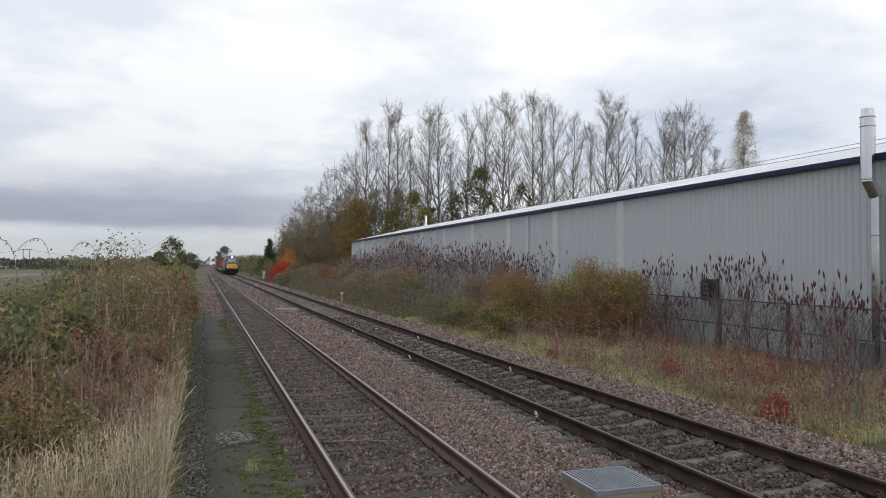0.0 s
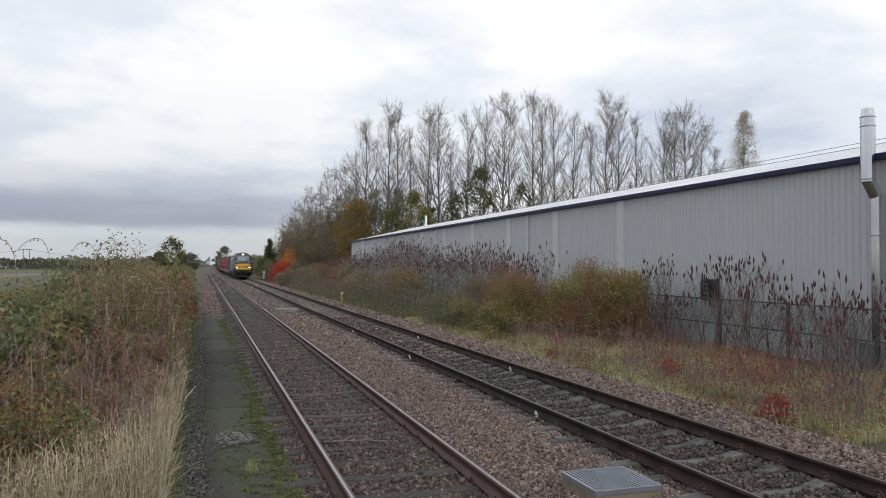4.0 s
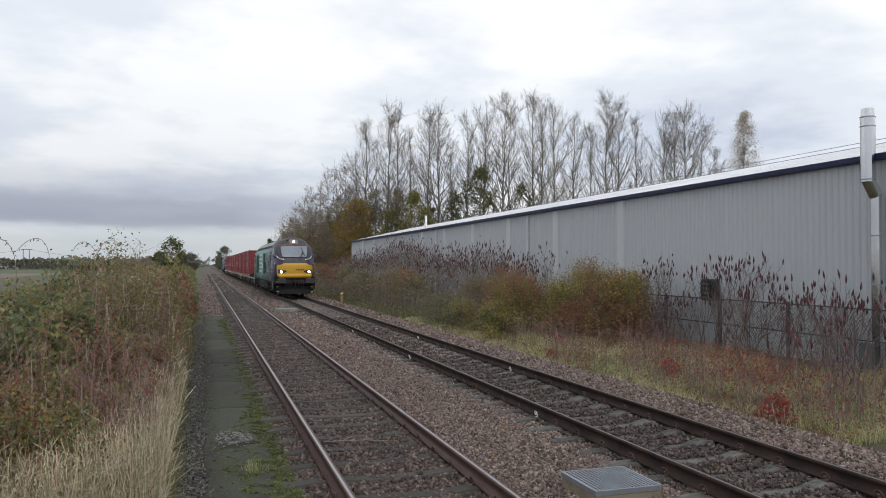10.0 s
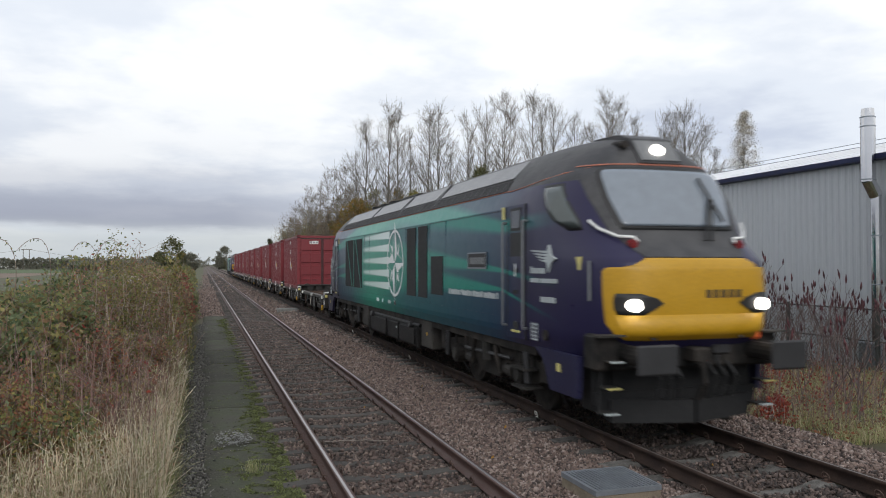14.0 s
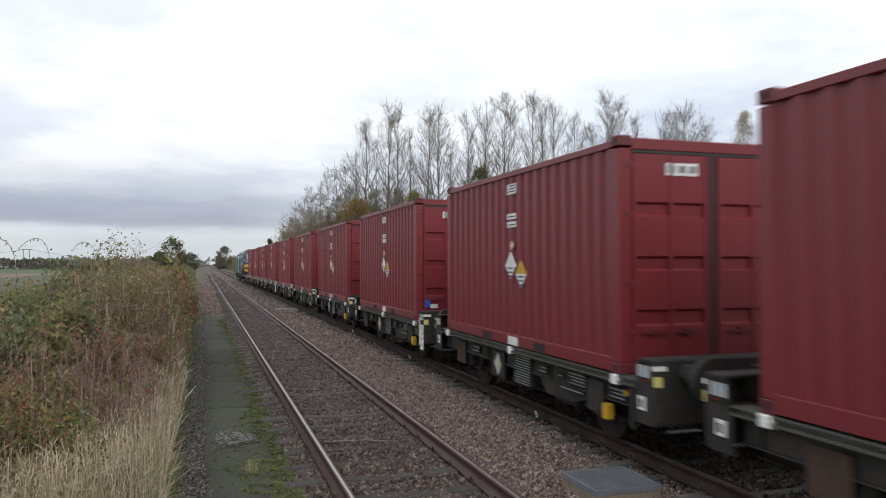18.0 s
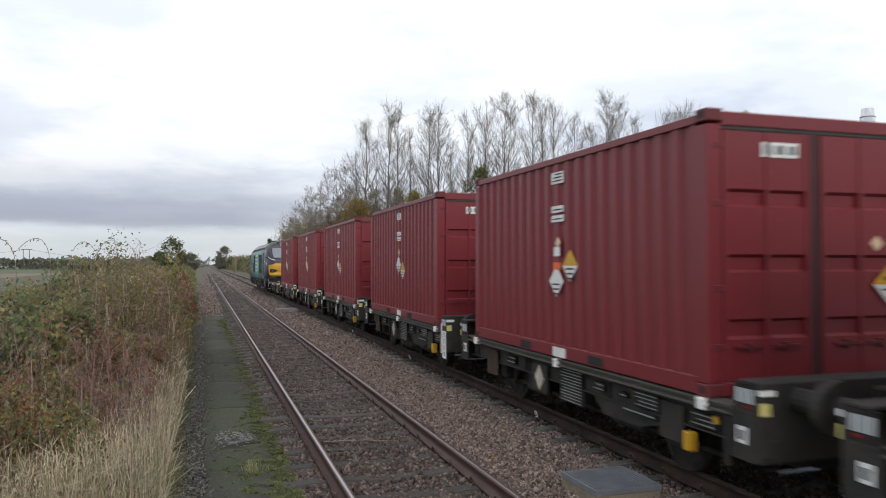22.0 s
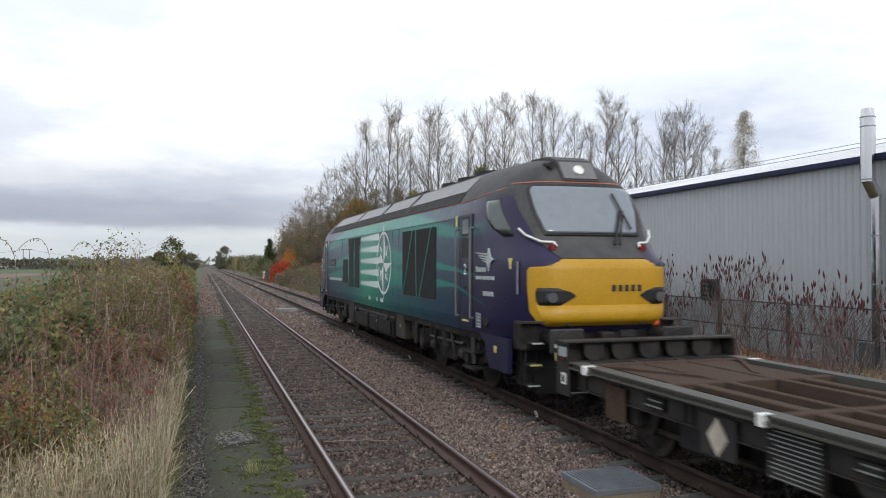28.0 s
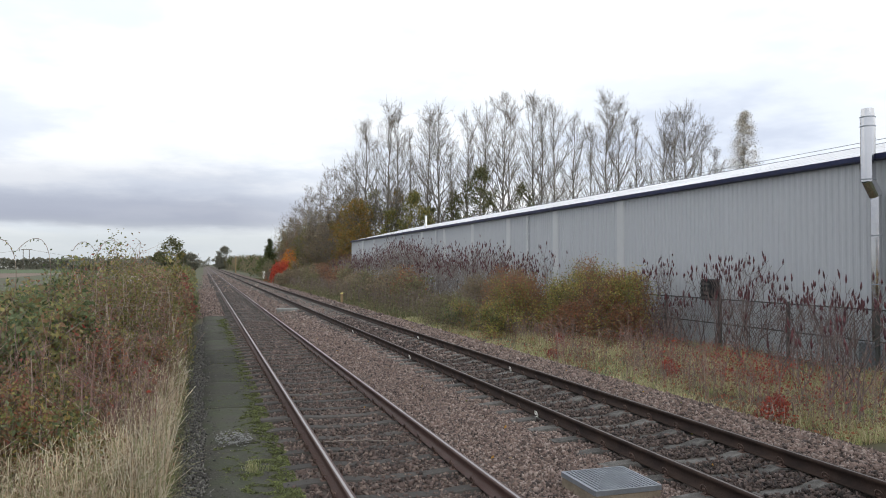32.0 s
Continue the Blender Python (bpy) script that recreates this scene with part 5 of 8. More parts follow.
                part("damper", rod((s * 1.2, yc + q * 0.62, 0.42), (s * 1.22, yc + q * 0.45, 0.9), 0.035, 8), M_UNDER, bog)
            for q in (-1, 1):
                part("brake_unit", rod((s * 1.10, yc + q * 0.72, 0.50), (s * 1.10, yc + q * 0.98, 0.50), 0.10, 10), M_DUSTY, bog)
                part("vertical_damper", rod((s * 1.26, yc + q * 1.78, 0.45), (s * 1.26, yc + q * 1.74, 0.88), 0.045, 10), M_BUFFER, bog)
                part("sand_pipe", rod((s * 0.98, yc + q * 2.2, 0.5), (s * 0.76, yc + q * 2.0, 0.12), 0.02, 6), M_BUFFER, bog)
                part("frame_step", box(s * 1.14, s * 1.12, yc + q * 0.30 - 0.10, yc + q * 0.30 + 0.10, 0.60, 0.78), M_DUSTY, bog)
            part("traction_rod", rod((s * 1.18, yc - 1.0, 0.70), (s * 1.18, yc + 1.0, 0.66), 0.03, 8), M_BUFFER, bog)
            part("bolster_spring", rod((s * 1.12, yc, 0.56), (s * 1.12, yc, 0.90), 0.13, 14), M_DUSTY, bog)
            part("sand_box", box(s * 1.2, s * 0.9, yc - 2.35, yc - 2.1, 0.5, 0.86, 0.02), M_UNDER, bog)
            part("sand_box", box(s * 1.2, s * 0.9, yc + 2.1, yc + 2.35, 0.5, 0.86, 0.02), M_UNDER, bog)
        for q in (-1, 1):
            wheelset(t, 0, yc + q * 1.40, 0.50)
    # roof: raised pods, fans and exhaust
    for ya, yb_, m_, zz in ((3.35, 6.95, M_ROOFLIGHT, 3.72), (7.3, 9.75, M_ROOFLIGHT, 3.72), (10.1, 13.1, M_ROOFLIGHT, 3.72), (13.4, 17.1, M_ROOFLIGHT, 3.72)):
        for s in (-1, 1):
            bm = prism([(s * 1.115, 3.345), (s * 0.86, 3.60), (s * 0.85, 3.645), (s * 1.125, 3.37)], "y", ya, yb_)
            part("roof_panel", bm, m_, body, "sloped grey roof panel with sky sheen in its colour")
    FR = (lambda y: y) if rear else (lambda y: LOCO - y)
    for yc in (FR(4.5), FR(5.6), FR(6.7)):
        part("roof_fan", rod((0, yc, 3.70), (0, yc, 3.87), 0.54, 20, 0.50), M_DARK, body, "black round roof fan")
    part("exhaust_box", box(-0.55, 0.55, FR(8.0), FR(9.8), 3.62, 3.835, 0.05), M_DARK, body)
    for ya in (7.1, 9.9, 13.2):
        for s in (-1, 1):
            bm = prism([(s * 1.23, 3.17), (s * 0.86, 3.60), (s * 0.84, 3.68), (s * 1.25, 3.20)], "y", ya, ya + 0.07)
            part("roof_rib", bm, M_GREYROOF, body)
    return t

# ---- containers ----
CL, CW, CH = 6.058, 1.219, 2.591


def diamond(parent, x, y, z, r, s, upper, lower, name="placard"):
    """A square placard standing on its corner on a container's side, in two colours."""
    for q, m in ((1, upper), (-1, lower)):
        bm = prism([(y - r, z), (y + r, z), (y, z + q * r)] if q > 0 else [(y - r, z), (y, z - r), (y + r, z)], "x", min(x, x + s * 0.008), max(x, x + s * 0.008))
        pl = part(name, bm, m, parent, "yellow and white warning diamond" if upper is not lower else "white diamond placard")
        if q < 0:
            for k in range(3):
                part("print_bar", box(x + s * 0.008, x + s * 0.011, y - r * (0.5 - 0.13 * k), y + r * (0.5 - 0.13 * k), z - 0.05 - 0.06 * k, z - 0.03 - 0.06 * k), M_RUBBER, pl)


def container(label, orange=False, blue=False):
    t = thing("container", label, "container", "maroon containers on the train")
    for s in (-1, 1):
        # corrugated side
        n = 20
        p = (CL - 0.36) / n
        pts = []
        for i in range(n):
            y = 0.18 + i * p
            pts += [(y, 0.0), (y + p * 0.30, 0.0), (y + p * 0.45, 0.036), (y + p * 0.85, 0.036)]
        pts.append((CL - 0.18, 0.0))
        bm = bmesh.new()
        lo = [bm.verts.new((s * (CW - 0.012 - d), y, 0.16)) for y, d in pts]
        hi = [bm.verts.new((s * (CW - 0.012 - d), y, CH - 0.09)) for y, d in pts]
        for i in range(len(pts) - 1):
            bm.faces.new((lo[i], lo[i + 1], hi[i + 1], hi[i]) if s > 0 else (lo[i + 1], lo[i], hi[i], hi[i + 1]))
        side = part("side_panel", bm, M_CONT, t, "corrugated maroon side")
        part("top_rail", box(s * CW, s * (CW - 0.07), 0.17, CL - 0.17, CH - 0.10, CH - 0.02, 0.006), M_CONT, t)
        br = part("bottom_rail", box(s * CW, s * (CW - 0.06), 0.17, CL - 0.17, 0.012, 0.17, 0.006), M_CONT, t)
        for yy_ in (2.05, CL - 2.05):
            part("fork_pocket", box(s * (CW + 0.003), s * (CW - 0.05), yy_ - 0.18, yy_ + 0.18, 0.03, 0.13), M_DARK, br)
        part("rail_label", box(s * (CW + 0.006), s * CW, 2.80, 3.14, 0.02, 0.14), M_PLATE, br)
        for yy_ in (0.0, CL - 0.17):
            part("corner_post", box(s * CW, s * (CW - 0.16), yy_, yy_ + 0.17, 0.12, CH - 0.12, 0.008), M_CONT, t)
            for zz in (0.0, CH - 0.095):
                cc = part("corner_casting", box(s * (CW + 0.004), s * (CW - 0.17), yy_ - 0.004, yy_ + 0.178, zz, zz + 0.118, 0.01), M_CONTDARK, t)
                part("casting_hole", box(s * (CW + 0.006), s * (CW - 0.03), yy_ + 0.055, yy_ + 0.115, zz + 0.03, zz + 0.09), M_DARK, cc)
        x = s * (CW - 0.012)
        for zz, hh in ((2.23, 0.15), (1.86, 0.085), (1.74, 0.085)):
            pl = part("number_plate", box(x + s * 0.008, x, 2.86, 3.19, zz, zz + hh), M_PLATE, side, "white plate")
            for k in range(3 if hh > 0.1 else 1):
                part("print_bar", box(x + s * 0.011, x + s * 0.008, 2.89, 3.15 - 0.03 * k, zz + 0.03 + 0.042 * k, zz + 0.045 + 0.042 * k), M_UNDER, pl)
        part("trefoil_label", rod((x, 3.02, 1.47), (x + s * 0.008, 3.02, 1.47), 0.075, 4), M_CREAM, side)
        diamond(side, x, 3.06, 1.18 if not orange else 0.98, 0.20, s, M_PLATE, M_PLATE)
        diamond(side, x, 2.68, 1.06 if not orange else 1.18, 0.20, s, M_TAGYELLOW, M_PLATE)
        if orange:
            part("white_label", box(x + s * 0.008, x, 2.96, 3.13, 1.30, 1.42), M_PLATE, side)
            part("orange_label", box(x + s * 0.009, x, 2.93, 3.14, 1.13, 1.22), M_ORANGEBOX, side)
    roof = bmesh.new()
    for i in range(30):
        ya, yb_ = 0.1 + (CL - 0.2) * i / 30, 0.1 + (CL - 0.2) * (i + 1) / 30
        ym = (ya + yb_) / 2
        for a, b, za, zb in ((ya, ym, 0, 0.02), (ym, yb_, 0.02, 0)):
            roof.faces.new([roof.verts.new(c) for c in ((-1.16, a, CH - 0.045 + za), (1.16, a, CH - 0.045 + za), (1.16, b, CH - 0.045 + zb), (-1.16, b, CH - 0.045 + zb))])
    part("roof_panel", roof, M_CONT, t)
    part("floor_pan", box(-1.15, 1.15, 0.1, CL - 0.1, 0.03, 0.15), M_CONTDARK, t)
    for e in (0, 1):
        q = -1 if e == 0 else 1
        y = 0.0 if e == 0 else CL
        Y = lambda d: y - q * d        # d metres in from the end face
        part("end_header", box(-CW + 0.16, CW - 0.16, Y(0.0), Y(0.08), CH - 0.13, CH - 0.0, 0.008), M_CONT, t)
        part("end_sill", box(-CW + 0.16, CW - 0.16, Y(0.0), Y(0.08), 0.0, 0.13, 0.008), M_CONT, t)
        part("header_seal", box(-1.05, 1.05, Y(0.012), Y(0.06), CH - 0.16, CH - 0.132), M_SEAL, t)
        part("centre_seal", box(-0.05, 0.05, Y(0.016), Y(0.07), 0.13, CH - 0.16), M_CONTSEAL, t, "dark seal between the door leaves")
        for s in (-1, 1):
            x0, x1 = (s * 0.055, s * 1.055)
            leaf = part("door_leaf", box(x0, x1, Y(0.05), Y(0.075), 0.135, CH - 0.165), M_CONT, t, "maroon steel door leaf")
            for za, zb in ((0.137, 0.54), (0.67, 1.15), (1.26, 1.75), (1.86, CH - 0.168)):
                b = prism([(Y(0.05), za), (Y(0.014), za + (0.028 if za > 0.2 else 0.0)), (Y(0.014), zb - (0.028 if zb < 2.2 else 0.0)), (Y(0.05), zb)], "x", min(x0, x1) + 0.01, max(x0, x1) - 0.01)
                part("door_panel", b, M_CONT, leaf)
            part("edge_seal", box(s * 1.058, s * 1.075, Y(0.02), Y(0.07), 0.14, CH - 0.17), M_SEAL, leaf)
            for xx in (0.09, 0.55, 1.02):
                part("door_upright", box(s * xx - 0.025, s * xx + 0.025, Y(0.002), Y(0.04), 0.14, CH - 0.17, 0.005), M_CONT, leaf)
            for xx in (0.36, 0.78):
                part("door_handle", box(s * xx - 0.15, s * xx + 0.15, Y(-0.012), Y(0.01), 0.43, 0.455), M_CONTDARK, leaf)
                part("handle_catch", box(s * xx - 0.03, s * xx + 0.03, Y(-0.016), Y(0.02), 0.40, 0.48), M_CONTDARK, leaf)
            for zz in (0.42, 0.95, 1.72, 2.25):
                part("hinge", box(s * 1.05, s * 1.16, Y(-0.004), Y(0.03), zz, zz + 0.06, 0.006), M_CONTDARK, leaf)
        lab = part("end_label", box(-0.62, -0.2, Y(0.003), Y(0.03), 2.19, 2.33), M_PLATE, t, "white label plate")
        for k in range(3):
            part("print_bar", box(-0.60 + 0.14 * k, -0.50 + 0.14 * k, Y(0.001), Y(0.004), 2.22, 2.30), M_PRINT, lab)
        part("end_trefoil", prism([(0.74 - 0.078, 1.40), (0.74, 1.40 - 0.078), (0.74 + 0.078, 1.40), (0.74, 1.40 + 0.078)], "y", min(Y(0.004), Y(0.012)), max(Y(0.004), Y(0.012))), M_CREAM, t)
        for up, m in ((1, M_TAGYELLOW), (-1, M_PLATE)):
            b = prism([(0.86 - 0.19, 1.0), (0.86 + 0.19, 1.0), (0.86, 1.0 + up * 0.19)], "y", min(Y(-0.010), Y(-0.018)), max(Y(-0.010), Y(-0.018)))
            part("end_placard", b, m, t, "yellow and white warning diamond")
        part("placard_print", box(0.80, 0.92, Y(-0.021), Y(-0.017), 1.04, 1.08), M_RUBBER, t)
        part("placard_print", box(0.77, 0.95, Y(-0.021), Y(-0.017), 0.94, 0.96), M_RUBBER, t)
        if blue and e == 0:
            part("blue_label", box(-1.02, -0.90, Y(-0.004), Y(0.02), 0.28, 0.44), M_BLUELABEL, t)
            part("white_label", box(-0.90, -0.74, Y(-0.004), Y(0.02), 0.26, 0.34), M_PLATE, t)
    return t


# ---- two-axle container wagons ----
PITCH_W, BED = 8.22, 0.893


def wagon(label, tall_tag=False):
    t = thing("container_wagon", label, "railway wagon", "container wagons of the train")
    # dark plate added below so the open deck's gaps look shaded
    deck = part("deck_frame", box(-1.0, 1.0, 3.0, PITCH_W - 3.0, 0.50, 0.53), M_UNDER, t, "dark plate below an open rust-brown deck")
    for ya, yb_ in ((0.78, 2.45), (PITCH_W - 2.45, PITCH_W - 0.78)):
        part("deck_plate", box(-0.9, 0.9, ya, yb_, 0.845, 0.858), M_RUSTDECK, deck)
    for s in (-1, 1):
        part("centre_sill", box(s * 0.28, s * 0.36, 0.7, PITCH_W - 0.7, 0.60, 0.875, 0.01), M_RUSTDECK, deck)
        part("deck_stringer", box(s * 0.60, s * 0.74, 2.4, PITCH_W - 2.4, 0.80, 0.865, 0.01), M_RUSTDECK, deck)
        part("side_channel", prism([(s * 1.05, 0.805), (s * 1.245, 0.805), (s * 1.245, 0.825), (s * 1.19, 0.832), (s * 1.19, 0.862), (s * 1.235, 0.868), (s * 1.235, 0.886), (s * 1.05, 0.886)], "y", 0.76, PITCH_W - 0.76), M_TUBE, t, "olive-grey side channel")
        part("side_sill", box(s * 1.10, s * 1.12, 0.78, PITCH_W - 0.78, 0.575, 0.80), M_WAGON, t)
        part("sill_flange", box(s * 1.165, s * 1.05, 0.78, PITCH_W - 0.78, 0.765, 0.785), M_WAGON, t)
        part("sill_flange", box(s * 1.155, s * 1.05, 0.78, PITCH_W - 0.78, 0.56, 0.577), M_WAGON, t)
        for yy_ in (1.0, 2.95, PITCH_W / 2 + 1.05, PITCH_W - 2.95, PITCH_W - 1.0):
            part("sill_rib", box(s * 1.15, s * 1.12, yy_ - 0.012, yy_ + 0.012, 0.578, 0.764), M_WAGON, t)
        for ya, yb_, z0 in ((6.28, 6.70, 0.36), (4.50, 4.98, 0.37), (1.52, 1.90, 0.38)):
            part("hanging_plate", box(s * 1.155, s * 1.175, ya, yb_, z0, 0.74, 0.004), M_RUSTDECK if z0 == 0.36 else M_WAGON, t)
        for yy_ in (1.16, PITCH_W - 1.16):
            part("spigot", box(s * 1.26, s * 1.10, yy_ - 0.06, yy_ + 0.06, 0.78, 0.888, 0.01), M_WHITE, t, "white container spigot")
        part("spigot", box(s * 1.265, s * 1.14, PITCH_W / 2 - 0.04, PITCH_W / 2 + 0.04, 0.78, 0.888, 0.008), M_WHITE, t)
        for ya, yb_ in ((0.85, 2.1), (PITCH_W - 0.85, PITCH_W - 2.1)):
            part("deck_brace", prism([(s * 1.12, ya), (s * 1.12, ya + (0.12 if yb_ > ya else -0.12)), (s * 0.36, yb_ + (0.12 if yb_ > ya else -0.12)), (s * 0.36, yb_)], "z", 0.80, 0.885), M_RUSTDECK, deck)
        # data panels and labels
        x = s * 1.16
        for ya, w_, z0, h_, k_ in ((3.55, 0.58, 0.37, 0.41, 11), (5.58, 0.34, 0.62, 0.12, 2), (3.02, 0.26, 0.63, 0.10, 2), (2.55, 0.14, 0.64, 0.06, 1), (1.95, 0.44, 0.60, 0.16, 4), (1.05, 0.36, 0.60, 0.13, 3), (2.0, 0.62, 0.50, 0.07, 1)):
            pl = part("data_panel", box(x + s * 0.006, x - s * 0.045, ya, ya + w_, z0, z0 + h_), M_BLACK, t)
            step = h_ / k_
            for k in range(k_):
                part("print_bar", box(x + s * 0.009, x + s * 0.006, ya + 0.02, ya + w_ - 0.02 - 0.06 * (k % 3 == 1), z0 + step * (k + 0.3), z0 + step * (k + 0.3) + min(0.016, step * 0.3)), M_PRINT, pl)
        part("brake_marker", prism([(4.60, 0.555), (4.74, 0.38), (4.88, 0.555), (4.74, 0.73)], "x", min(x + s * 0.015, x + s * 0.02), max(x + s * 0.015, x + s * 0.02)), M_TAN, t)
        part("tie_box", box(s * 1.22, s * 1.12, 1.37, 1.47, 0.345, 0.525, 0.012), M_TAGYELLOW, t, "yellow box under the sill")
        part("corner_step", box(s * 1.235, s * 1.20, 0.80, 0.86, 0.36, 0.80, 0.008), M_WAGON, t)
        part("yellow_roundel", rod((s * 1.12, 1.05, 0.70), (s * 1.172, 1.05, 0.70), 0.038, 12), M_TAGYELLOW, t)
        part("sill_belly", prism([(3.32, 0.56), (3.10, 0.37), (2.35, 0.37), (1.62, 0.56)], "x", min(s * 1.10, s * 1.13), max(s * 1.10, s * 1.13)), M_WAGON, t)
    for yy_ in (0.95, 2.5, PITCH_W / 2, PITCH_W - 2.5, PITCH_W - 0.95):
        part("cross_beam", box(-1.12, 1.12, yy_ - 0.06, yy_ + 0.06, 0.66, 0.872, 0.01), M_RUSTDECK, deck)
    for e in (0, 1):
        Y = (lambda d: d) if e == 0 else (lambda d: PITCH_W - d)
        hs = part("headstock", box(-1.24, 1.24, Y(0.40), Y(0.46), 0.46, 1.13, 0.015), M_WAGON, t, "dark steel headstock")
        part("headstock_top", box(-1.24, 1.24, Y(0.46), Y(0.76), 0.84, 0.872), M_WAGON, hs)
        part("headstock_flange", box(-1.24, 1.24, Y(0.46), Y(0.66), 1.10, 1.13, 0.006), M_WAGON, hs)
        for k in range(5):
            xx = -0.80 + 0.40 * k
            part("headstock_gusset", prism([(xx - 0.14, 1.10), (xx - 0.14, 0.97), (xx - 0.11, 0.91), (xx - 0.05, 0.876), (xx + 0.05, 0.876), (xx + 0.11, 0.91), (xx + 0.14, 0.97), (xx + 0.14, 1.10)], "y", min(Y(0.60), Y(0.575)), max(Y(0.60), Y(0.575))), M_WAGON, hs)
        for s in (-1, 1):
            cheek = part("headstock_cheek", box(s * 1.24, s * 1.215, Y(0.46), Y(0.72), 0.874, 1.10), M_BLACK, hs)
            for k in range(3):
                ya, yb_ = sorted((Y(0.48 + 0.078 * k), Y(0.538 + 0.078 * k)))
                part("number_bar", box(s * 1.243, s * 1.239, ya, yb_, 0.94, 1.06), M_DECALGREY, cheek)
            part("red_strip", box(s * 1.243, s * 1.239, *sorted((Y(0.50), Y(0.60))), 0.90, 0.925), M_REDLENS, cheek)
        part("headstock_end", box(-1.235, -1.215, Y(0.46), Y(0.76), 0.46, 0.86), M_WAGON, hs)
        part("headstock_end", box(1.215, 1.235, Y(0.46), Y(0.76), 0.46, 0.86), M_WAGON, hs)
        for s in (-1, 1):
            bf_ = part("buffer", rod((s * 0.87, Y(0.06), 1.03 - 0.05), (s * 0.87, Y(0.42), 0.98), 0.10, 14), M_WAGON, hs, "round buffer")
            part("buffer_head", rod((s * 0.87, Y(0.0), 0.98), (s * 0.87, Y(0.06), 0.98), 0.215, 20), M_WAGON, bf_)
            part("white_tag", box(s * 1.245, s * 1.10, Y(0.385), Y(0.42), 1.02, 1.065), M_WHITE, hs)
            if not (tall_tag and e == 0):
                part("end_label", box(s * 1.248, s * 1.236, Y(0.56), Y(0.68), 0.60, 0.74), M_PLATE, hs)
                part("label_print", box(s * 1.251, s * 1.247, Y(0.59), Y(0.65), 0.63, 0.71), M_WAGON, hs)
            part("yellow_label", box(s * 1.245, s * 1.15, Y(0.385), Y(0.40), 0.86, 0.96), M_PALEYELLOW, hs)
            part("lamp_iron", box(s * 1.20, s * 1.08, Y(0.37), Y(0.405), 0.52, 0.66), M_WAGON, hs)
            part("step_bar", rod((s * 1.12, Y(0.33), 0.42), (s * 0.75, Y(0.33), 0.42), 0.012, 6), M_GALV, hs)
        if tall_tag and e == 0:
            b = bmesh.new()
            for yy_ in (0.47, 0.60):
                add_box(b, -1.262, -1.238, yy_ - 0.011, yy_ + 0.011, 0.34, 0.84)
            for k in range(5):
                add_box(b, -1.259, -1.24, 0.47, 0.60, 0.35 + 0.118 * k, 0.375 + 0.118 * k)
            part("white_strip", box(-1.25, -1.236, 0.70, 0.735, 0.42, 0.98), M_WHITE, hs)
            part("shunter_ladder", b, M_WHITE, hs, "small white step ladder")
        b = box(-0.08, 0.08, Y(0.12), Y(0.42), 0.9, 1.05, 0.02)
        add_rod(b, (0, Y(0.2), 0.95), (0, Y(0.14), 0.6), 0.035, 8)
        part("coupling", b, M_UNDER, hs)
        b = bmesh.new()
        add_rod(b, (0.35, Y(0.4), 0.85), (0.36, Y(0.1), 0.55), 0.025, 8), add_rod(b, (0.36, Y(0.1), 0.55), (0.3, Y(-0.05), 0.6), 0.025, 8)
        part("brake_hose", b, M_RUBBER, hs)
    # black boxes added under the frame to stop light from the far side
    for ya, yb_, xw, za, zb in ((2.55, 3.25, 0.95, 0.24, 0.60), (3.4, 4.8, 0.80, 0.22, 0.58), (4.95, 5.65, 0.95, 0.24, 0.60), (0.5, 1.35, 0.70, 0.34, 0.80), (PITCH_W - 1.35, PITCH_W - 0.5, 0.70, 0.34, 0.80)):
        part("brake_gear", box(-xw, xw, ya, yb_, za, zb, 0.03), M_DARK, t)
    for s in (-1, 1):
        part("brake_rod", rod((s * 0.86, 1.2, 0.30), (s * 0.86, PITCH_W - 1.2, 0.30), 0.03, 6), M_UNDER, t)
    for yc in (1.95, PITCH_W - 1.95):
        for s in (-1, 1):
            part("axle_guard", prism([(yc - 0.42, 0.72), (yc - 0.16, 0.26), (yc + 0.16, 0.26), (yc + 0.42, 0.72)], "x", min(s * 0.92, s * 0.96), max(s * 0.92, s * 0.96)), M_WAGON, t)
            part("axle_box", box(s * 1.10, s * 0.9, yc - 0.14, yc + 0.14, 0.34, 0.60, 0.03), M_UNDER, t)
            sp_ = part("leaf_spring", box(s * 1.06, s * 0.96, yc - 0.5, yc + 0.5, 0.62, 0.66), M_UNDER, t)
            part("spring_leaf", box(s * 1.06, s * 0.96, yc - 0.34, yc + 0.34, 0.585, 0.62), M_UNDER, sp_)
        wheelset(t, 0, yc, 0.42)
    return t


# ---- the train, and its run along the far track ----
def run_to(t):
    """Where the leading headlamps stand at t seconds: the train slows as it passes."""
    u = t - 16.0
    return -8.87726e-07 * u ** 5 - 3.54344886e-05 * u ** 4 + 1.29224498e-03 * u ** 3 + 0.100637044 * u ** 2 - 9.45635921 * u - 11.5306977


TRAIN = []                          # (thing, distance behind the leading buffers, height)
loco_a = locomotive("navy and teal diesel locomotive with lit headlights and yellow nose", True, False)
loco_b = locomotive("navy and teal diesel locomotive at the tail, lamps unlit", False, True)
TRAIN += [(loco_a, 0.0, 0.0), (loco_b, LOCO + 12 * PITCH_W, 0.0)]
wag = wagon("dark grey two-axle container wagon with a loaded container")
empty = wagon("empty dark grey two-axle container wagon with rusty deck")
laddered = wagon("dark grey two-axle container wagon with a small white ladder", True)
cont = container("maroon corrugated steel container with white plates and warning diamonds")
cont_o = container("maroon corrugated container with an extra orange label", orange=True)
cont_b = container("maroon corrugated container with a blue end label", blue=True)
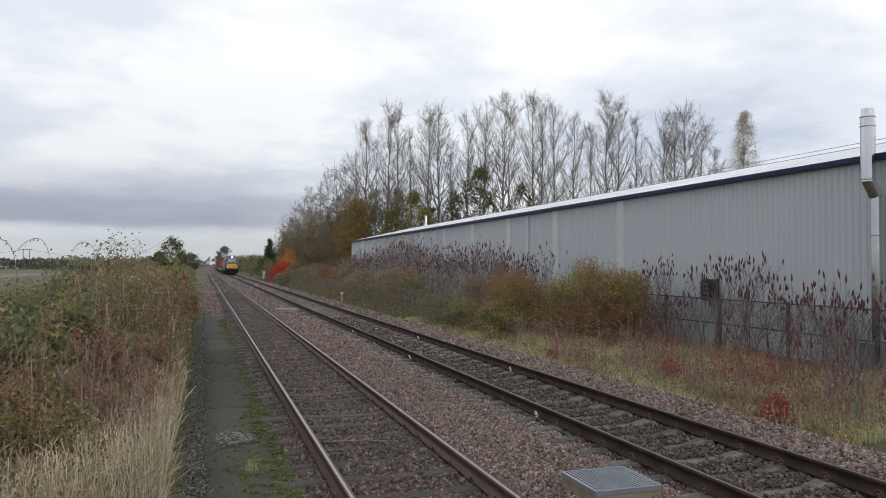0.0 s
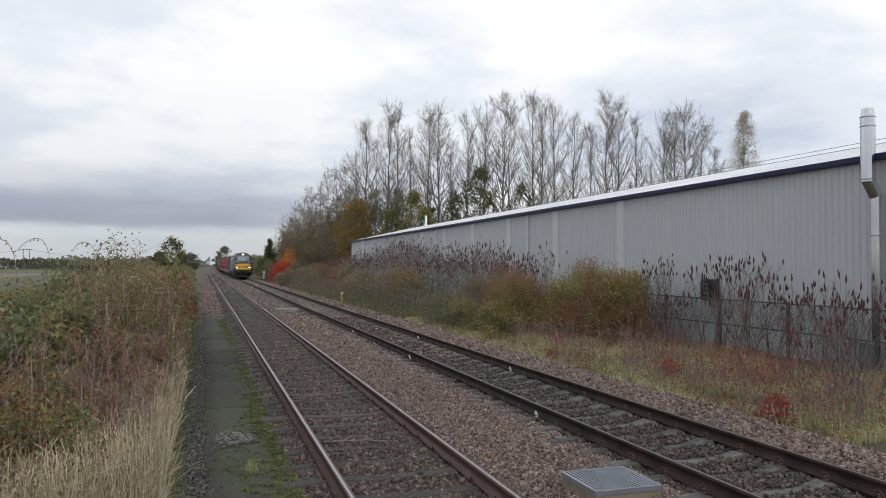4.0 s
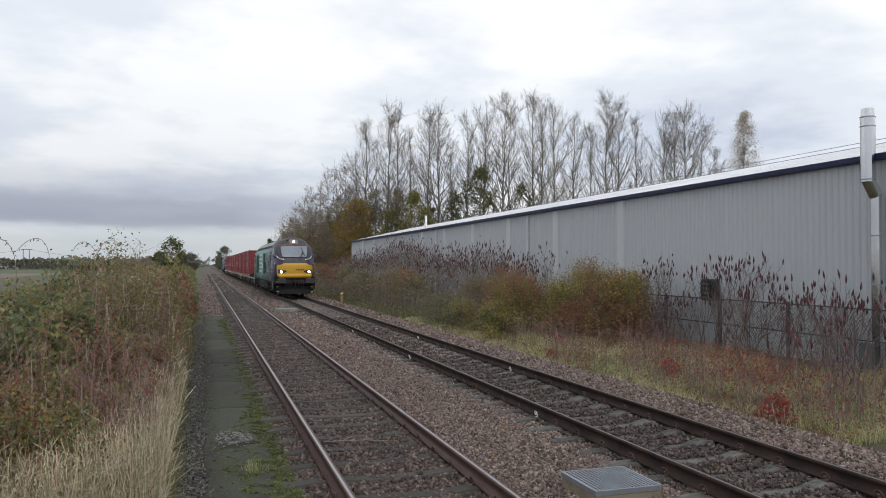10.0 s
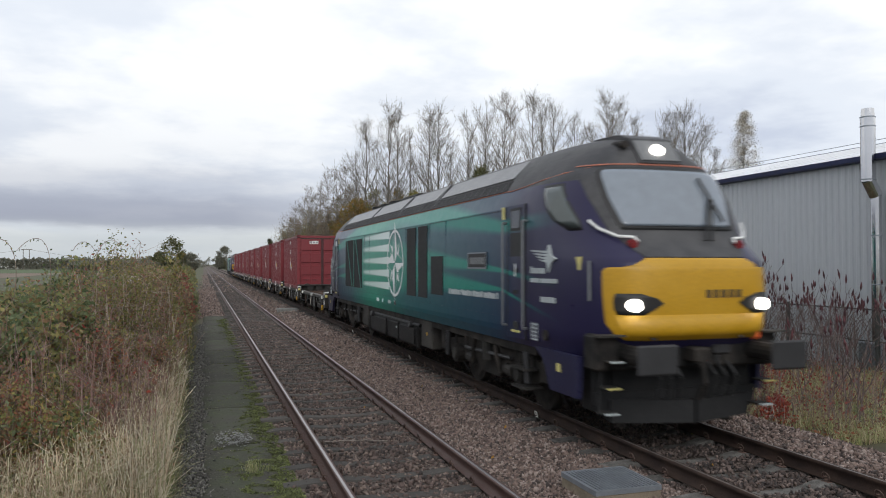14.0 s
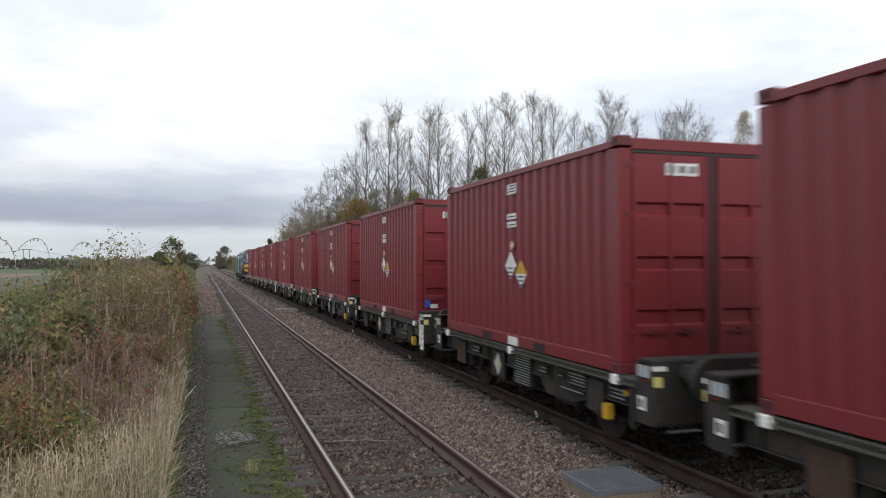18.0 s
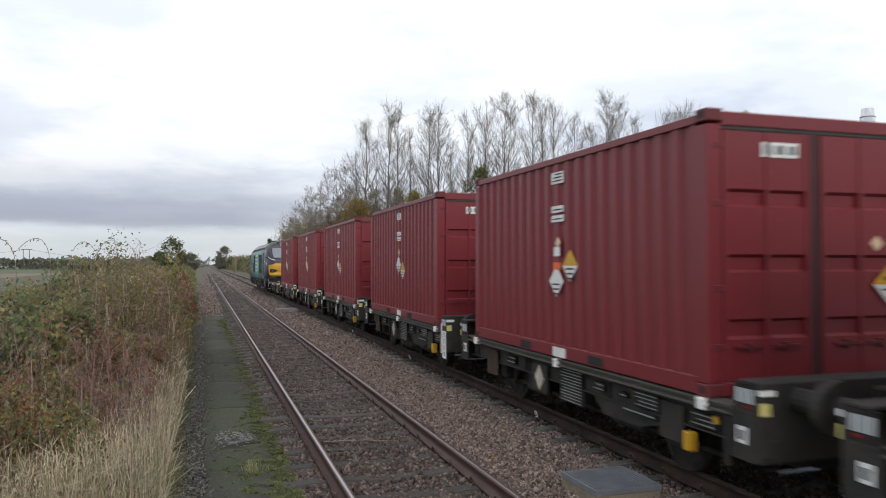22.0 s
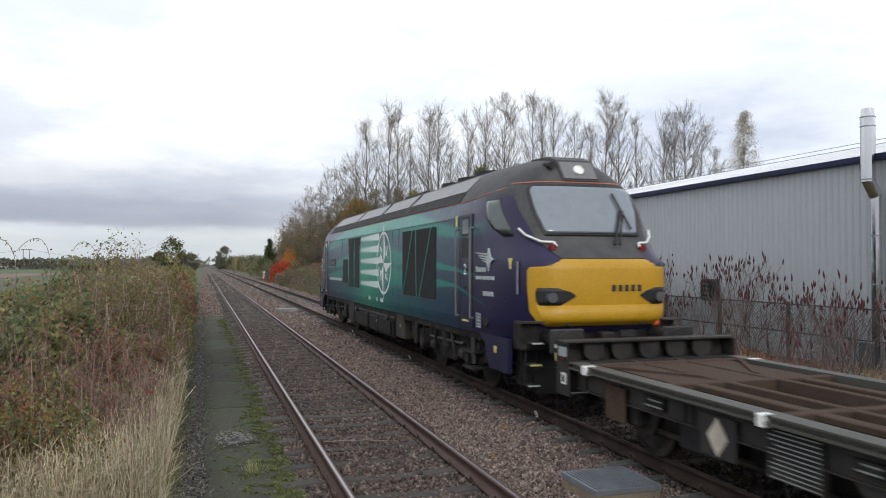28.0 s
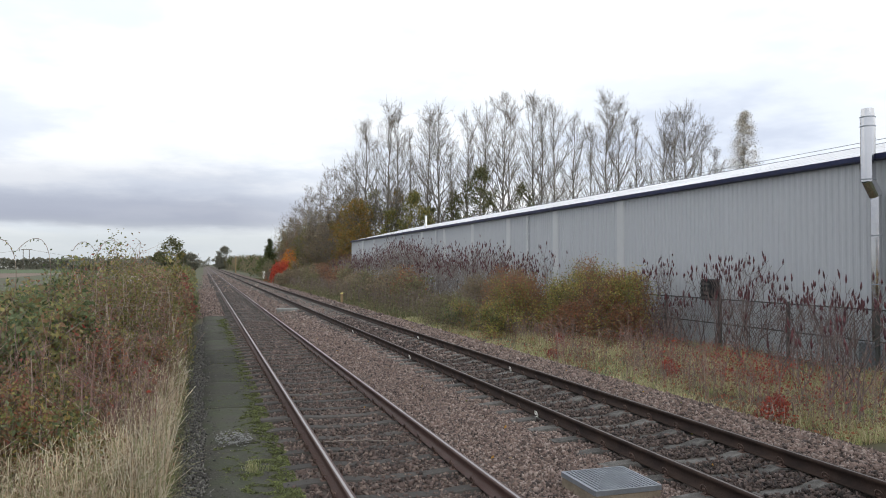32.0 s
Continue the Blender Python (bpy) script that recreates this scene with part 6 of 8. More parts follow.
for k in range(12):
    d = LOCO + k * PITCH_W
    if k in (0, 11):
        TRAIN.append((empty if k == 0 else copy_thing(empty, Matrix()), d, 0.0))
        continue
    TRAIN.append((wag if k == 1 else laddered if k == 3 else copy_thing(laddered, Matrix()) if k == 7 else copy_thing(wag, Matrix()), d, 0.0))
    c = cont if k == 1 else cont_b if k == 3 else cont_o if k == 6 else copy_thing(cont, Matrix())
    TRAIN.append((c, d + (PITCH_W - CL) / 2, BED))

# ================= plants =================
M_BARK = mat("grey_bark", (0.17, 0.155, 0.135), 0.95, var=0.3, scale=3, fine=30, bump=0.3)
M_TWIG = mat("bare_twigs", (0.19, 0.168, 0.145), 0.95, var=0.25, scale=1, fine=10, bump=0.0)
rngp = np.random.default_rng(21)


def bare_tree(name, label, x, y, h, rng, spread=0.2, density=1.0, lean=0.0, category="tree", twig=None, upright=0.55):
    """A leafless tree: a tapering trunk and rising limbs that fork three times."""
    t = thing(name, label, category)
    t.location = (x, y, ground_z(x))
    p0, p1, r0, r1 = [], [], [], []
    q0, q1, s0, s1 = [], [], [], []
    n, h = 12, h * 0.90
    nodes = [np.array([0, 0, -0.1])]
    for i in range(1, n + 1):
        nodes.append(np.array([nodes[-1][0] + rng.normal(0, 0.0045 * h) + lean * h / n, nodes[-1][1] + rng.normal(0, 0.0045 * h), h * i / n]))
    rad = lambda f: 0.013 * h * (1 - f) ** 0.9 + 0.012
    for i in range(n):
        p0.append(nodes[i]), p1.append(nodes[i + 1]), r0.append(rad(i / n)), r1.append(rad((i + 1) / n))

    def limb(base, d, length, r, depth):
        k = 3 if depth < 2 else 2
        p = base
        d = d / np.linalg.norm(d)
        pts = [p]
        for i in range(k):
            d = d + rng.normal(0, 0.075, 3) + np.array([0, 0, 0.09])
            d /= np.linalg.norm(d)
            p = p + d * length / k
            pts.append(p)
        tgt = (p0, p1, r0, r1) if depth == 0 else (q0, q1, s0, s1)
        for i in range(k):
            f0, f1 = 1 - 0.8 * i / k, 1 - 0.8 * (i + 1) / k
            tgt[0].append(pts[i]), tgt[1].append(pts[i + 1]), tgt[2].append(max(r * f0, 0.011)), tgt[3].append(max(r * f1, 0.009))
        if depth < 3:
            m = int((5, 4, 3)[depth] * density + rng.uniform(0, 1))
            for _ in range(m):
                f = rng.uniform(0.25, 1.0)
                j = min(int(f * k), k - 1)
                b = pts[j] + (pts[j + 1] - pts[j]) * (f * k - j)
                nd = d * 0.9 + rng.normal(0, 0.42, 3) + np.array([0, 0, 0.25])
                limb(b, nd, length * rng.uniform(0.38, 0.6), r * 0.42, depth + 1)

    m = int(20 * density + 6)
    for k in range(m):
        f = 0.22 + 0.76 * (k + rng.uniform(0, 1)) / m
        j = min(int(f * n), n - 1)
        b = nodes[j] + (nodes[j + 1] - nodes[j]) * (f * n - j)
        a = rng.uniform(0, 2 * math.pi)
        d = np.array([math.cos(a), math.sin(a), upright * rng.uniform(1.6, 3.2)])
        limb(b, d, h * spread * (1.15 - 0.75 * abs(f - 0.45)) * rng.uniform(0.7, 1.2), rad(f) * 0.5, 0)
    part("trunk", mesh_np("trunk", *segs(p0, p1, np.array(r0), np.array(r1)), M_BARK), M_BARK, t)
    part("crown", mesh_np("crown", *segs(q0, q1, np.array(s0), np.array(s1)), twig or M_TWIG), twig or M_TWIG, t, "bare twigs")
    return t, np.array(q1)


def poplar(name, label, x, y, h, rng, spread=0.19, limbs=44, category="tree", twig=None, rise=1.0, start=0.2):
    """A leafless poplar: a straight trunk to the top, rising limbs along it and two orders of fine twigs."""
    t = thing(name, label, category)
    t.location = (x, y, ground_z(x))
    n = 14
    f = np.linspace(0, 1, n + 1)
    nodes = np.stack([np.cumsum(rng.normal(0, 0.0035 * h, n + 1)), np.cumsum(rng.normal(0, 0.0035 * h, n + 1)), h * f - 0.1], 1)
    rad = lambda g: 0.0105 * h * (1 - g) ** 1.1 + 0.012
    P0, P1, R0, R1 = [nodes[:-1]], [nodes[1:]], [rad(f[:-1])], [rad(f[1:])]
    at = lambda g: np.stack([np.interp(g, f, nodes[:, k]) for k in range(3)], 1)
    # limbs, thickest and longest low down
    m = limbs
    g = np.sort(start + (0.97 - start) * rng.uniform(0, 1, m) ** 0.85)
    a = rng.uniform(0, 2 * math.pi, m)
    out = np.stack([np.cos(a), np.sin(a), np.zeros(m)], 1)
    upv = np.array([0.0, 0.0, 1.0])
    ln = h * spread * np.clip(1.35 - 1.22 * g, 0.17, 1.2) * np.clip((g - start) * 6 + 0.55, 0.5, 1.0) * rng.uniform(0.6, 1.15, m)
    d0 = out + upv * (rng.uniform(0.6, 1.3, (m, 1)) * rise)
    d0 /= np.linalg.norm(d0, axis=1, keepdims=True)
    d1 = d0 + upv * 0.26 * rise + rng.normal(0, 0.10, (m, 3))
    d1 /= np.linalg.norm(d1, axis=1, keepdims=True)
    d2 = d1 + upv * 0.18 * rise + rng.normal(0, 0.13, (m, 3))
    d2 /= np.linalg.norm(d2, axis=1, keepdims=True)
    b = at(g)
    q = [b, b + d0 * ln[:, None] * 0.3, None, None]
    q[2] = q[1] + d1 * ln[:, None] * 0.35
    q[3] = q[2] + d2 * ln[:, None] * 0.45
    r = rad(g) * 0.5
    for k in range(3):
        P0.append(q[k]), P1.append(q[k + 1]), R0.append(np.maximum(r * (1 - 0.27 * k), 0.012)), R1.append(np.maximum(r * (0.73 - 0.27 * k), 0.010))
    part("trunk", mesh_np("trunk", *segs(np.concatenate(P0), np.concatenate(P1), np.concatenate(R0), np.concatenate(R1)), M_BARK), M_BARK, t)

    def shoots(base, head, length, count, wide):
        """Fine shoots strewn along stretches, splayed round them and turning up."""
        j = rng.integers(0, len(base), count)
        e = rng.uniform(0.15, 1.0, (count, 1)) ** 0.8
        s = base[j] + (head[j] - base[j]) * e
        dd = head[j] - base[j]
        dd = dd / np.linalg.norm(dd, axis=1, keepdims=True) + rng.normal(0, wide, (count, 3)) + upv * 0.25
        dd /= np.linalg.norm(dd, axis=1, keepdims=True)
        l = length[j] * rng.uniform(0.5, 1.1, count)
        mid = s + dd * l[:, None] * 0.5
        dd = dd + rng.normal(0, 0.15, (count, 3)) + upv * 0.25
        dd /= np.linalg.norm(dd, axis=1, keepdims=True)
        return s, mid, mid + dd * l[:, None] * 0.5

    lb, lh, ll = np.concatenate([q[0], q[1], q[2]]), np.concatenate([q[1], q[2], q[3]]), np.tile(ln, 3) * 0.36
    s1, m1, e1 = shoots(lb, lh, ll, m * 8, 0.58)
    s2, m2, e2 = shoots(np.concatenate([s1, m1]), np.concatenate([m1, e1]), np.full(m * 16, h * spread * 0.13), m * 19, 0.65)
    tw = merge([segs(s1, m1, 0.014, 0.011), segs(m1, e1, 0.011, 0.008), segs(s2, m2, 0.008, 0.008), segs(m2, e2, 0.008, 0.006)])
    part("crown", mesh_np("crown", *tw, twig or M_TWIG), twig or M_TWIG, t, "bare twigs")
    few = e2[rng.integers(0, len(e2), m * 6)]
    tagged(part("last_leaves", mesh_np("last_leaves", *leaves(few, 0.13, rng), L_OLIVEDARK), L_OLIVEDARK, t, "a few olive-brown leaves left on the twigs"), kind="stuff")
    return t


def at_view(px, dist):
    """Plan position at a bearing given as an offset across the view, at a depth."""
    a = math.atan((px - 784) / 1335) + YAW
    return dist * math.sin(a) / math.cos(a - YAW), dist * math.cos(a) / math.cos(a - YAW)


def up_to(py, dist):
    return EYE.z + (468 - py) / 1335 * dist


def leaf_mat(name, colours, rough=0.65):
    m = mat(name, colours[0], rough, var=0.2, scale=2, fine=30, bump=0.0, islands=colours, spec=0.4)
    # thin leaves let some light through
    n, l = m.node_tree.nodes, m.node_tree.links
    b, tr, mx_ = n["Principled BSDF"], n.new("ShaderNodeBsdfTranslucent"), n.new("ShaderNodeMixShader")
    l.new(b.inputs["Base Color"].links[0].from_socket, tr.inputs[0])
    mx_.inputs[0].default_value = 0.5
    l.new(b.outputs[0], mx_.inputs[1]), l.new(tr.outputs[0], mx_.inputs[2])
    l.new(mx_.outputs[0], n["Material Output"].inputs[0])
    return m


L_GREEN = leaf_mat("bramble_leaves", [(0.125, 0.160, 0.075), (0.175, 0.215, 0.105), (0.085, 0.115, 0.055), (0.225, 0.245, 0.13), (0.25, 0.185, 0.09), (0.19, 0.225, 0.125), (0.27, 0.27, 0.10)])
L_YELLOWG = leaf_mat("yellow_green_leaves", [(0.23, 0.25, 0.105), (0.31, 0.29, 0.125), (0.165, 0.195, 0.085), (0.37, 0.32, 0.13), (0.24, 0.20, 0.10), (0.29, 0.18, 0.105)])
L_RUSSET = leaf_mat("russet_leaves", [(0.27, 0.18, 0.13), (0.34, 0.22, 0.15), (0.22, 0.16, 0.12), (0.32, 0.27, 0.15), (0.18, 0.14, 0.10), (0.39, 0.25, 0.16), (0.35, 0.13, 0.105), (0.26, 0.25, 0.13)])
L_OLIVE = leaf_mat("olive_autumn_leaves", [(0.224, 0.241, 0.083), (0.319, 0.280, 0.094), (0.162, 0.179, 0.066), (0.403, 0.308, 0.105), (0.280, 0.174, 0.086), (0.196, 0.207, 0.077), (0.336, 0.190, 0.094)])
L_FIELD = leaf_mat("olive_field_tree_leaves", [(0.115, 0.13, 0.055), (0.15, 0.15, 0.065), (0.09, 0.105, 0.05), (0.18, 0.16, 0.08)])
# distance haze is put into these pale grey-green leaf colours
L_HAZE = leaf_mat("haze_painted_leaves", [(0.22, 0.23, 0.18), (0.18, 0.19, 0.155), (0.26, 0.25, 0.19), (0.24, 0.22, 0.17)])
L_WOOD = leaf_mat("brown_wood_leaves", [(0.27, 0.215, 0.145), (0.21, 0.175, 0.12), (0.31, 0.225, 0.145), (0.235, 0.22, 0.13), (0.17, 0.145, 0.11)])
L_AMBER = leaf_mat("amber_leaves", [(0.33, 0.20, 0.065), (0.26, 0.18, 0.06), (0.36, 0.21, 0.06), (0.21, 0.185, 0.065), (0.18, 0.165, 0.06)])
L_OLIVEDARK = leaf_mat("dark_olive_leaves", [(0.175, 0.175, 0.065), (0.225, 0.205, 0.07), (0.13, 0.14, 0.058), (0.27, 0.22, 0.07)])
L_BROWN = leaf_mat("red_brown_leaves", [(0.294, 0.138, 0.086), (0.225, 0.120, 0.082), (0.362, 0.162, 0.090), (0.194, 0.126, 0.082), (0.263, 0.180, 0.096)])
L_BRIGHT = leaf_mat("bright_yellow_green_leaves", [(0.36, 0.37, 0.12), (0.46, 0.40, 0.125), (0.27, 0.30, 0.10), (0.52, 0.42, 0.14), (0.33, 0.23, 0.10)])
L_HERB = leaf_mat("dull_olive_herbs", [(0.186, 0.174, 0.090), (0.240, 0.222, 0.120), (0.138, 0.120, 0.078), (0.204, 0.150, 0.102), (0.282, 0.270, 0.150), (0.162, 0.180, 0.084)])
L_RED = leaf_mat("red_leaves", [(0.36, 0.06, 0.05), (0.27, 0.05, 0.045), (0.42, 0.09, 0.055), (0.22, 0.07, 0.045)])
L_SCARLET = leaf_mat("scarlet_leaves", [(0.55, 0.075, 0.045), (0.45, 0.06, 0.045), (0.62, 0.12, 0.05), (0.36, 0.07, 0.045)])
L_DULLRED = leaf_mat("dull_red_leaves", [(0.288, 0.084, 0.072), (0.228, 0.090, 0.072), (0.336, 0.120, 0.084), (0.204, 0.120, 0.084)])
L_ORANGE = leaf_mat("orange_leaves", [(0.600, 0.208, 0.032), (0.544, 0.160, 0.032), (0.600, 0.288, 0.048), (0.448, 0.160, 0.048)])
L_GOLD = leaf_mat("golden_leaves", [(0.31, 0.20, 0.045), (0.23, 0.165, 0.045), (0.35, 0.19, 0.04), (0.175, 0.15, 0.05), (0.135, 0.13, 0.045)])
L_DARKGREEN = leaf_mat("dark_green_leaves", [(0.072, 0.096, 0.035), (0.096, 0.120, 0.040), (0.056, 0.072, 0.032), (0.128, 0.136, 0.048)])
L_GRASS = leaf_mat("dry_grass", [(0.82, 0.72, 0.56), (0.72, 0.61, 0.46), (0.46, 0.46, 0.28), (0.88, 0.82, 0.68), (0.40, 0.30, 0.21), (0.62, 0.49, 0.37), (0.46, 0.46, 0.26), (0.82, 0.74, 0.60)], 0.8)
L_STRIP = leaf_mat("straw_and_olive_grass", [(0.54, 0.48, 0.29), (0.40, 0.41, 0.20), (0.62, 0.55, 0.37), (0.36, 0.28, 0.19), (0.36, 0.39, 0.17), (0.48, 0.44, 0.26)], 0.8)
L_TUFT = leaf_mat("pale_green_grass", [(0.34, 0.36, 0.17), (0.46, 0.45, 0.24), (0.24, 0.28, 0.12), (0.52, 0.48, 0.30)], 0.8)
L_GREENGRASS = leaf_mat("green_grass", [(0.132, 0.145, 0.070), (0.167, 0.172, 0.084), (0.101, 0.114, 0.057), (0.238, 0.220, 0.132), (0.167, 0.128, 0.084)], 0.8)
M_STEM = mat("dead_stems", (0.208, 0.136, 0.104), 0.9, var=0.3, scale=2, fine=20, bump=0.0, islands=[(0.320, 0.250, 0.203), (0.448, 0.373, 0.309), (0.235, 0.176, 0.149), (0.298, 0.192, 0.160)])
# worn timber, paled for the light on a sleeper's edge
M_SLEEPER_EDGE = mat("weathered_lit_edge", (0.17, 0.145, 0.13), 0.9, var=0.4, scale=9, fine=50, bump=0.2)
M_BRUSH = mat("dark_brown_brush", (0.12, 0.095, 0.085), 0.9, var=0.3, scale=2, fine=20, bump=0.0, islands=[(0.17, 0.14, 0.122), (0.23, 0.195, 0.17), (0.12, 0.098, 0.086), (0.19, 0.14, 0.12)])
M_REDSTEM = mat("reddish_stems", (0.256, 0.096, 0.080), 0.9, var=0.3, scale=2, fine=20, bump=0.0, islands=[(0.23, 0.135, 0.12), (0.16, 0.105, 0.098), (0.29, 0.18, 0.155), (0.34, 0.26, 0.21)])


def bush(name, label, x, y, rx, ry, h, leaf, rng, n=1500, size=0.07, stems=60, lump=0.5, category="bush", base=None, stem=None):
    """A shrub: stems fanning from the ground and leaves in uneven clumps over a lumpy dome; several leaf colours grow in patches."""
    t = thing(name, label, category)
    z0 = ground_z(x) if base is None else base
    t.location = (x, y, z0)
    nc = max(12, int(n / 32))
    a, e = rng.uniform(0, 2 * math.pi, nc), rng.uniform(0.02, 1.0, nc)
    rr = rng.uniform(0.35, 1.08, nc)
    cz = np.sin(e * math.pi / 2)
    lobes = np.array([1 + 0.22 * math.sin(2 * q + x) + 0.14 * math.sin(5 * q + y) for q in a])
    cc = np.stack([np.cos(a) * np.sqrt(1 - cz ** 2 * 0.8) * rx * rr * lobes, np.sin(a) * np.sqrt(1 - cz ** 2 * 0.8) * ry * rr * lobes, 0.08 * h + 0.85 * h * cz * rng.uniform(1 - lump * 0.6, 1.08, nc)], 1)
    kinds = leaf if isinstance(leaf, tuple) else (leaf,)
    tone = np.array([noise.noise((q[0] / rx * 1.3 + x * 3, q[1] / ry * 1.3 + y, q[2] / h * 2.2)) for q in cc]) + rng.normal(0, 0.07, nc)
    which = np.minimum((np.argsort(np.argsort(tone)) * len(kinds)) // nc, len(kinds) - 1)
    spread = np.array([rx, ry, h]) * 0.125
    for q, m_ in enumerate(kinds):
        mine = np.flatnonzero(which == q)
        count = int(n * len(mine) / nc)
        if count < 4:
            continue
        c = cc[mine[rng.integers(0, len(mine), count)]] + np.clip(rng.normal(size=(count, 3)), -1.9, 1.9) * spread
        c[:, 2] = np.maximum(c[:, 2], 0.03)
        tagged(part("foliage", mesh_np("foliage", *leaves(c, size, rng), m_), m_, t), kind="stuff")
    if stems:
        b = np.stack([rng.normal(0, rx * 0.25, stems), rng.normal(0, ry * 0.25, stems), np.full(stems, -0.05)], 1)
        tip = cc[rng.integers(0, nc, stems)] * rng.uniform(0.9, 1.15, (stems, 1))
        mid = b * 0.5 + tip * 0.5 + np.array([0, 0, 0.12 * h]) + rng.normal(0, 0.06, (stems, 3))
        tw = tip + np.clip(rng.normal(0, 0.10, (stems, 3)), -0.16, 0.13) * h + np.array([0, 0, 0.05 * h])
        tagged(part("branchwork", mesh_np("branchwork", *merge([segs(b, mid, 0.012, 0.008), segs(mid, tip, 0.008, 0.005), segs(tip, tw, 0.005, 0.003)]), stem or M_STEM), stem or M_STEM, t), kind="stuff")
    return t


def cane(points, leaf, rng, n_leaf, size, name="bramble_cane", label="arching bramble cane with a few leaves"):
    """One long arching stem with sparse leaves."""
    t = thing(name, label, "bramble")
    pts = np.array(points)
    t.location = pts[0]
    pts = pts - pts[0]
    f = np.linspace(0, 1, 16)[:, None]
    c = (1 - f) ** 3 * pts[0] + 3 * (1 - f) ** 2 * f * pts[1] + 3 * (1 - f) * f ** 2 * (pts[2] + (pts[2] - pts[0]) * 0.15) + f ** 3 * pts[3]
    part("stem", mesh_np("stem", *segs(c[:-1], c[1:], 0.005, 0.004), M_STEM), M_STEM, t)
    lc = c[rng.integers(3, 16, n_leaf)] + rng.normal(0, 0.022, (n_leaf, 3))
    part("leaves", mesh_np("leaves", *leaves(lc, size, rng), leaf), leaf, t)
    return t


# ---- verge of brambles, scrub and dry grass beside the path ----
for x, y, rx, ry, h, kind in (
        (-2.35, 10.3, 0.75, 0.9, 1.7, "g"), (-3.3, 12.2, 1.0, 1.0, 1.85, "g"), (-2.75, 13.6, 0.8, 0.9, 1.85, "g"), (-1.75, 11.2, 0.55, 0.7, 1.45, "r"), (-2.0, 10.6, 0.6, 0.6, 1.7, "g"), (-2.35, 11.7, 0.6, 0.7, 1.95, "g"), (-1.75, 12.1, 0.5, 0.6, 1.85, "g"),
        (-1.72, 13.4, 0.7, 0.8, 2.5, "y"), (-1.15, 14.2, 0.6, 0.8, 2.3, "y"), (-1.25, 11.6, 0.5, 0.7, 1.45, "r"), (-0.85, 16.3, 0.5, 0.9, 2.25, "y"),
        (-1.5, 17.0, 0.8, 1.0, 2.75, "y"), (-2.5, 16.6, 0.9, 1.0, 2.3, "g"), (-3.9, 15.4, 1.0, 1.0, 1.6, "r"), (-0.75, 20.0, 0.5, 1.1, 2.35, "y"),
        (-1.5, 21.5, 0.8, 1.2, 1.85, "g"), (-2.8, 21.0, 1.0, 1.3, 1.8, "y"), (-4.4, 20.0, 1.2, 1.2, 1.75, "g"), (-0.72, 24.5, 0.5, 1.2, 1.8, "r"),
        (-1.6, 26.5, 0.9, 1.4, 2.1, "y"), (-3.4, 27.0, 1.2, 1.5, 1.8, "g"), (-0.75, 29.5, 0.5, 1.2, 1.95, "d"), (-5.6, 26.0, 1.3, 1.4, 1.75, "r"),
        (-1.7, 33.0, 1.0, 1.6, 2.1, "y"), (-0.85, 36.5, 0.6, 1.6, 1.7, "g"), (-3.8, 34.0, 1.4, 1.6, 1.8, "g"), (-1.9, 41.0, 1.1, 2.0, 2.1, "y"), (-6.0, 35.0, 1.6, 1.6, 1.8, "y"),
        (-1.2, 47.0, 0.8, 2.2, 1.8, "g"), (-3.4, 48.0, 1.6, 2.2, 2.2, "y"), (-1.6, 56.0, 1.0, 3.0, 1.9, "y"), (-4.2, 58.0, 2.0, 3.0, 2.3, "g"), (-1.8, 68.0, 1.2, 4.0, 2.0, "g"), (-4.5, 72.0, 2.2, 4.0, 2.4, "y"),
        (-1.1, 10.0, 0.4, 0.6, 0.95, "r"), (-1.6, 9.9, 0.45, 0.6, 1.15, "y"), (-2.0, 9.2, 0.5, 0.6, 1.25, "r"), (-1.35, 9.0, 0.35, 0.5, 0.85, "g"), (-0.8, 11.4, 0.35, 0.7, 0.9, "r"), (-0.75, 13.2, 0.4, 0.8, 1.15, "r"),
        (-1.05, 12.6, 0.4, 0.6, 1.35, "y"), (-1.55, 12.2, 0.5, 0.6, 1.6, "r"), (-0.6, 15.0, 0.3, 0.8, 0.95, "y"), (-2.1, 11.4, 0.5, 0.6, 1.6, "y"), (-0.65, 18.0, 0.35, 0.9, 1.15, "r"), (-1.9, 8.6, 0.4, 0.5, 0.9, "r"),
        (-2.0, 84.0, 1.4, 5.0, 2.0, "y"), (-2.4, 102.0, 1.6, 6.0, 2.1, "g")):
    leaf, nm, lb = {"g": ((L_GREEN, L_GREEN, L_YELLOWG), "bramble_bush", "dense green bramble bush beside the path"), "y": ((L_YELLOWG, L_OLIVEDARK, L_RUSSET), "scrub_bush", "yellow-green autumn scrub bush beside the path"),
                    "r": ((L_RUSSET, L_BROWN, L_OLIVE), "scrub_bush", "russet half-bare scrub bush beside the path"), "d": (L_DULLRED, "scrub_bush", "dark red autumn bush at the path's edge")}[kind]
    near = y < 18
    nn = int((7200 if kind == "g" else 4200 if kind == "y" else 4000) * (1.0 if near else 0.6))
    bush(nm, lb, x, y, rx, ry, h, leaf, rngp, nn, (0.088 if kind == "g" else 0.055) if near else 0.08 + 0.0012 * y, 150 if near else 60, stem=M_BRUSH if kind != "y" else None)
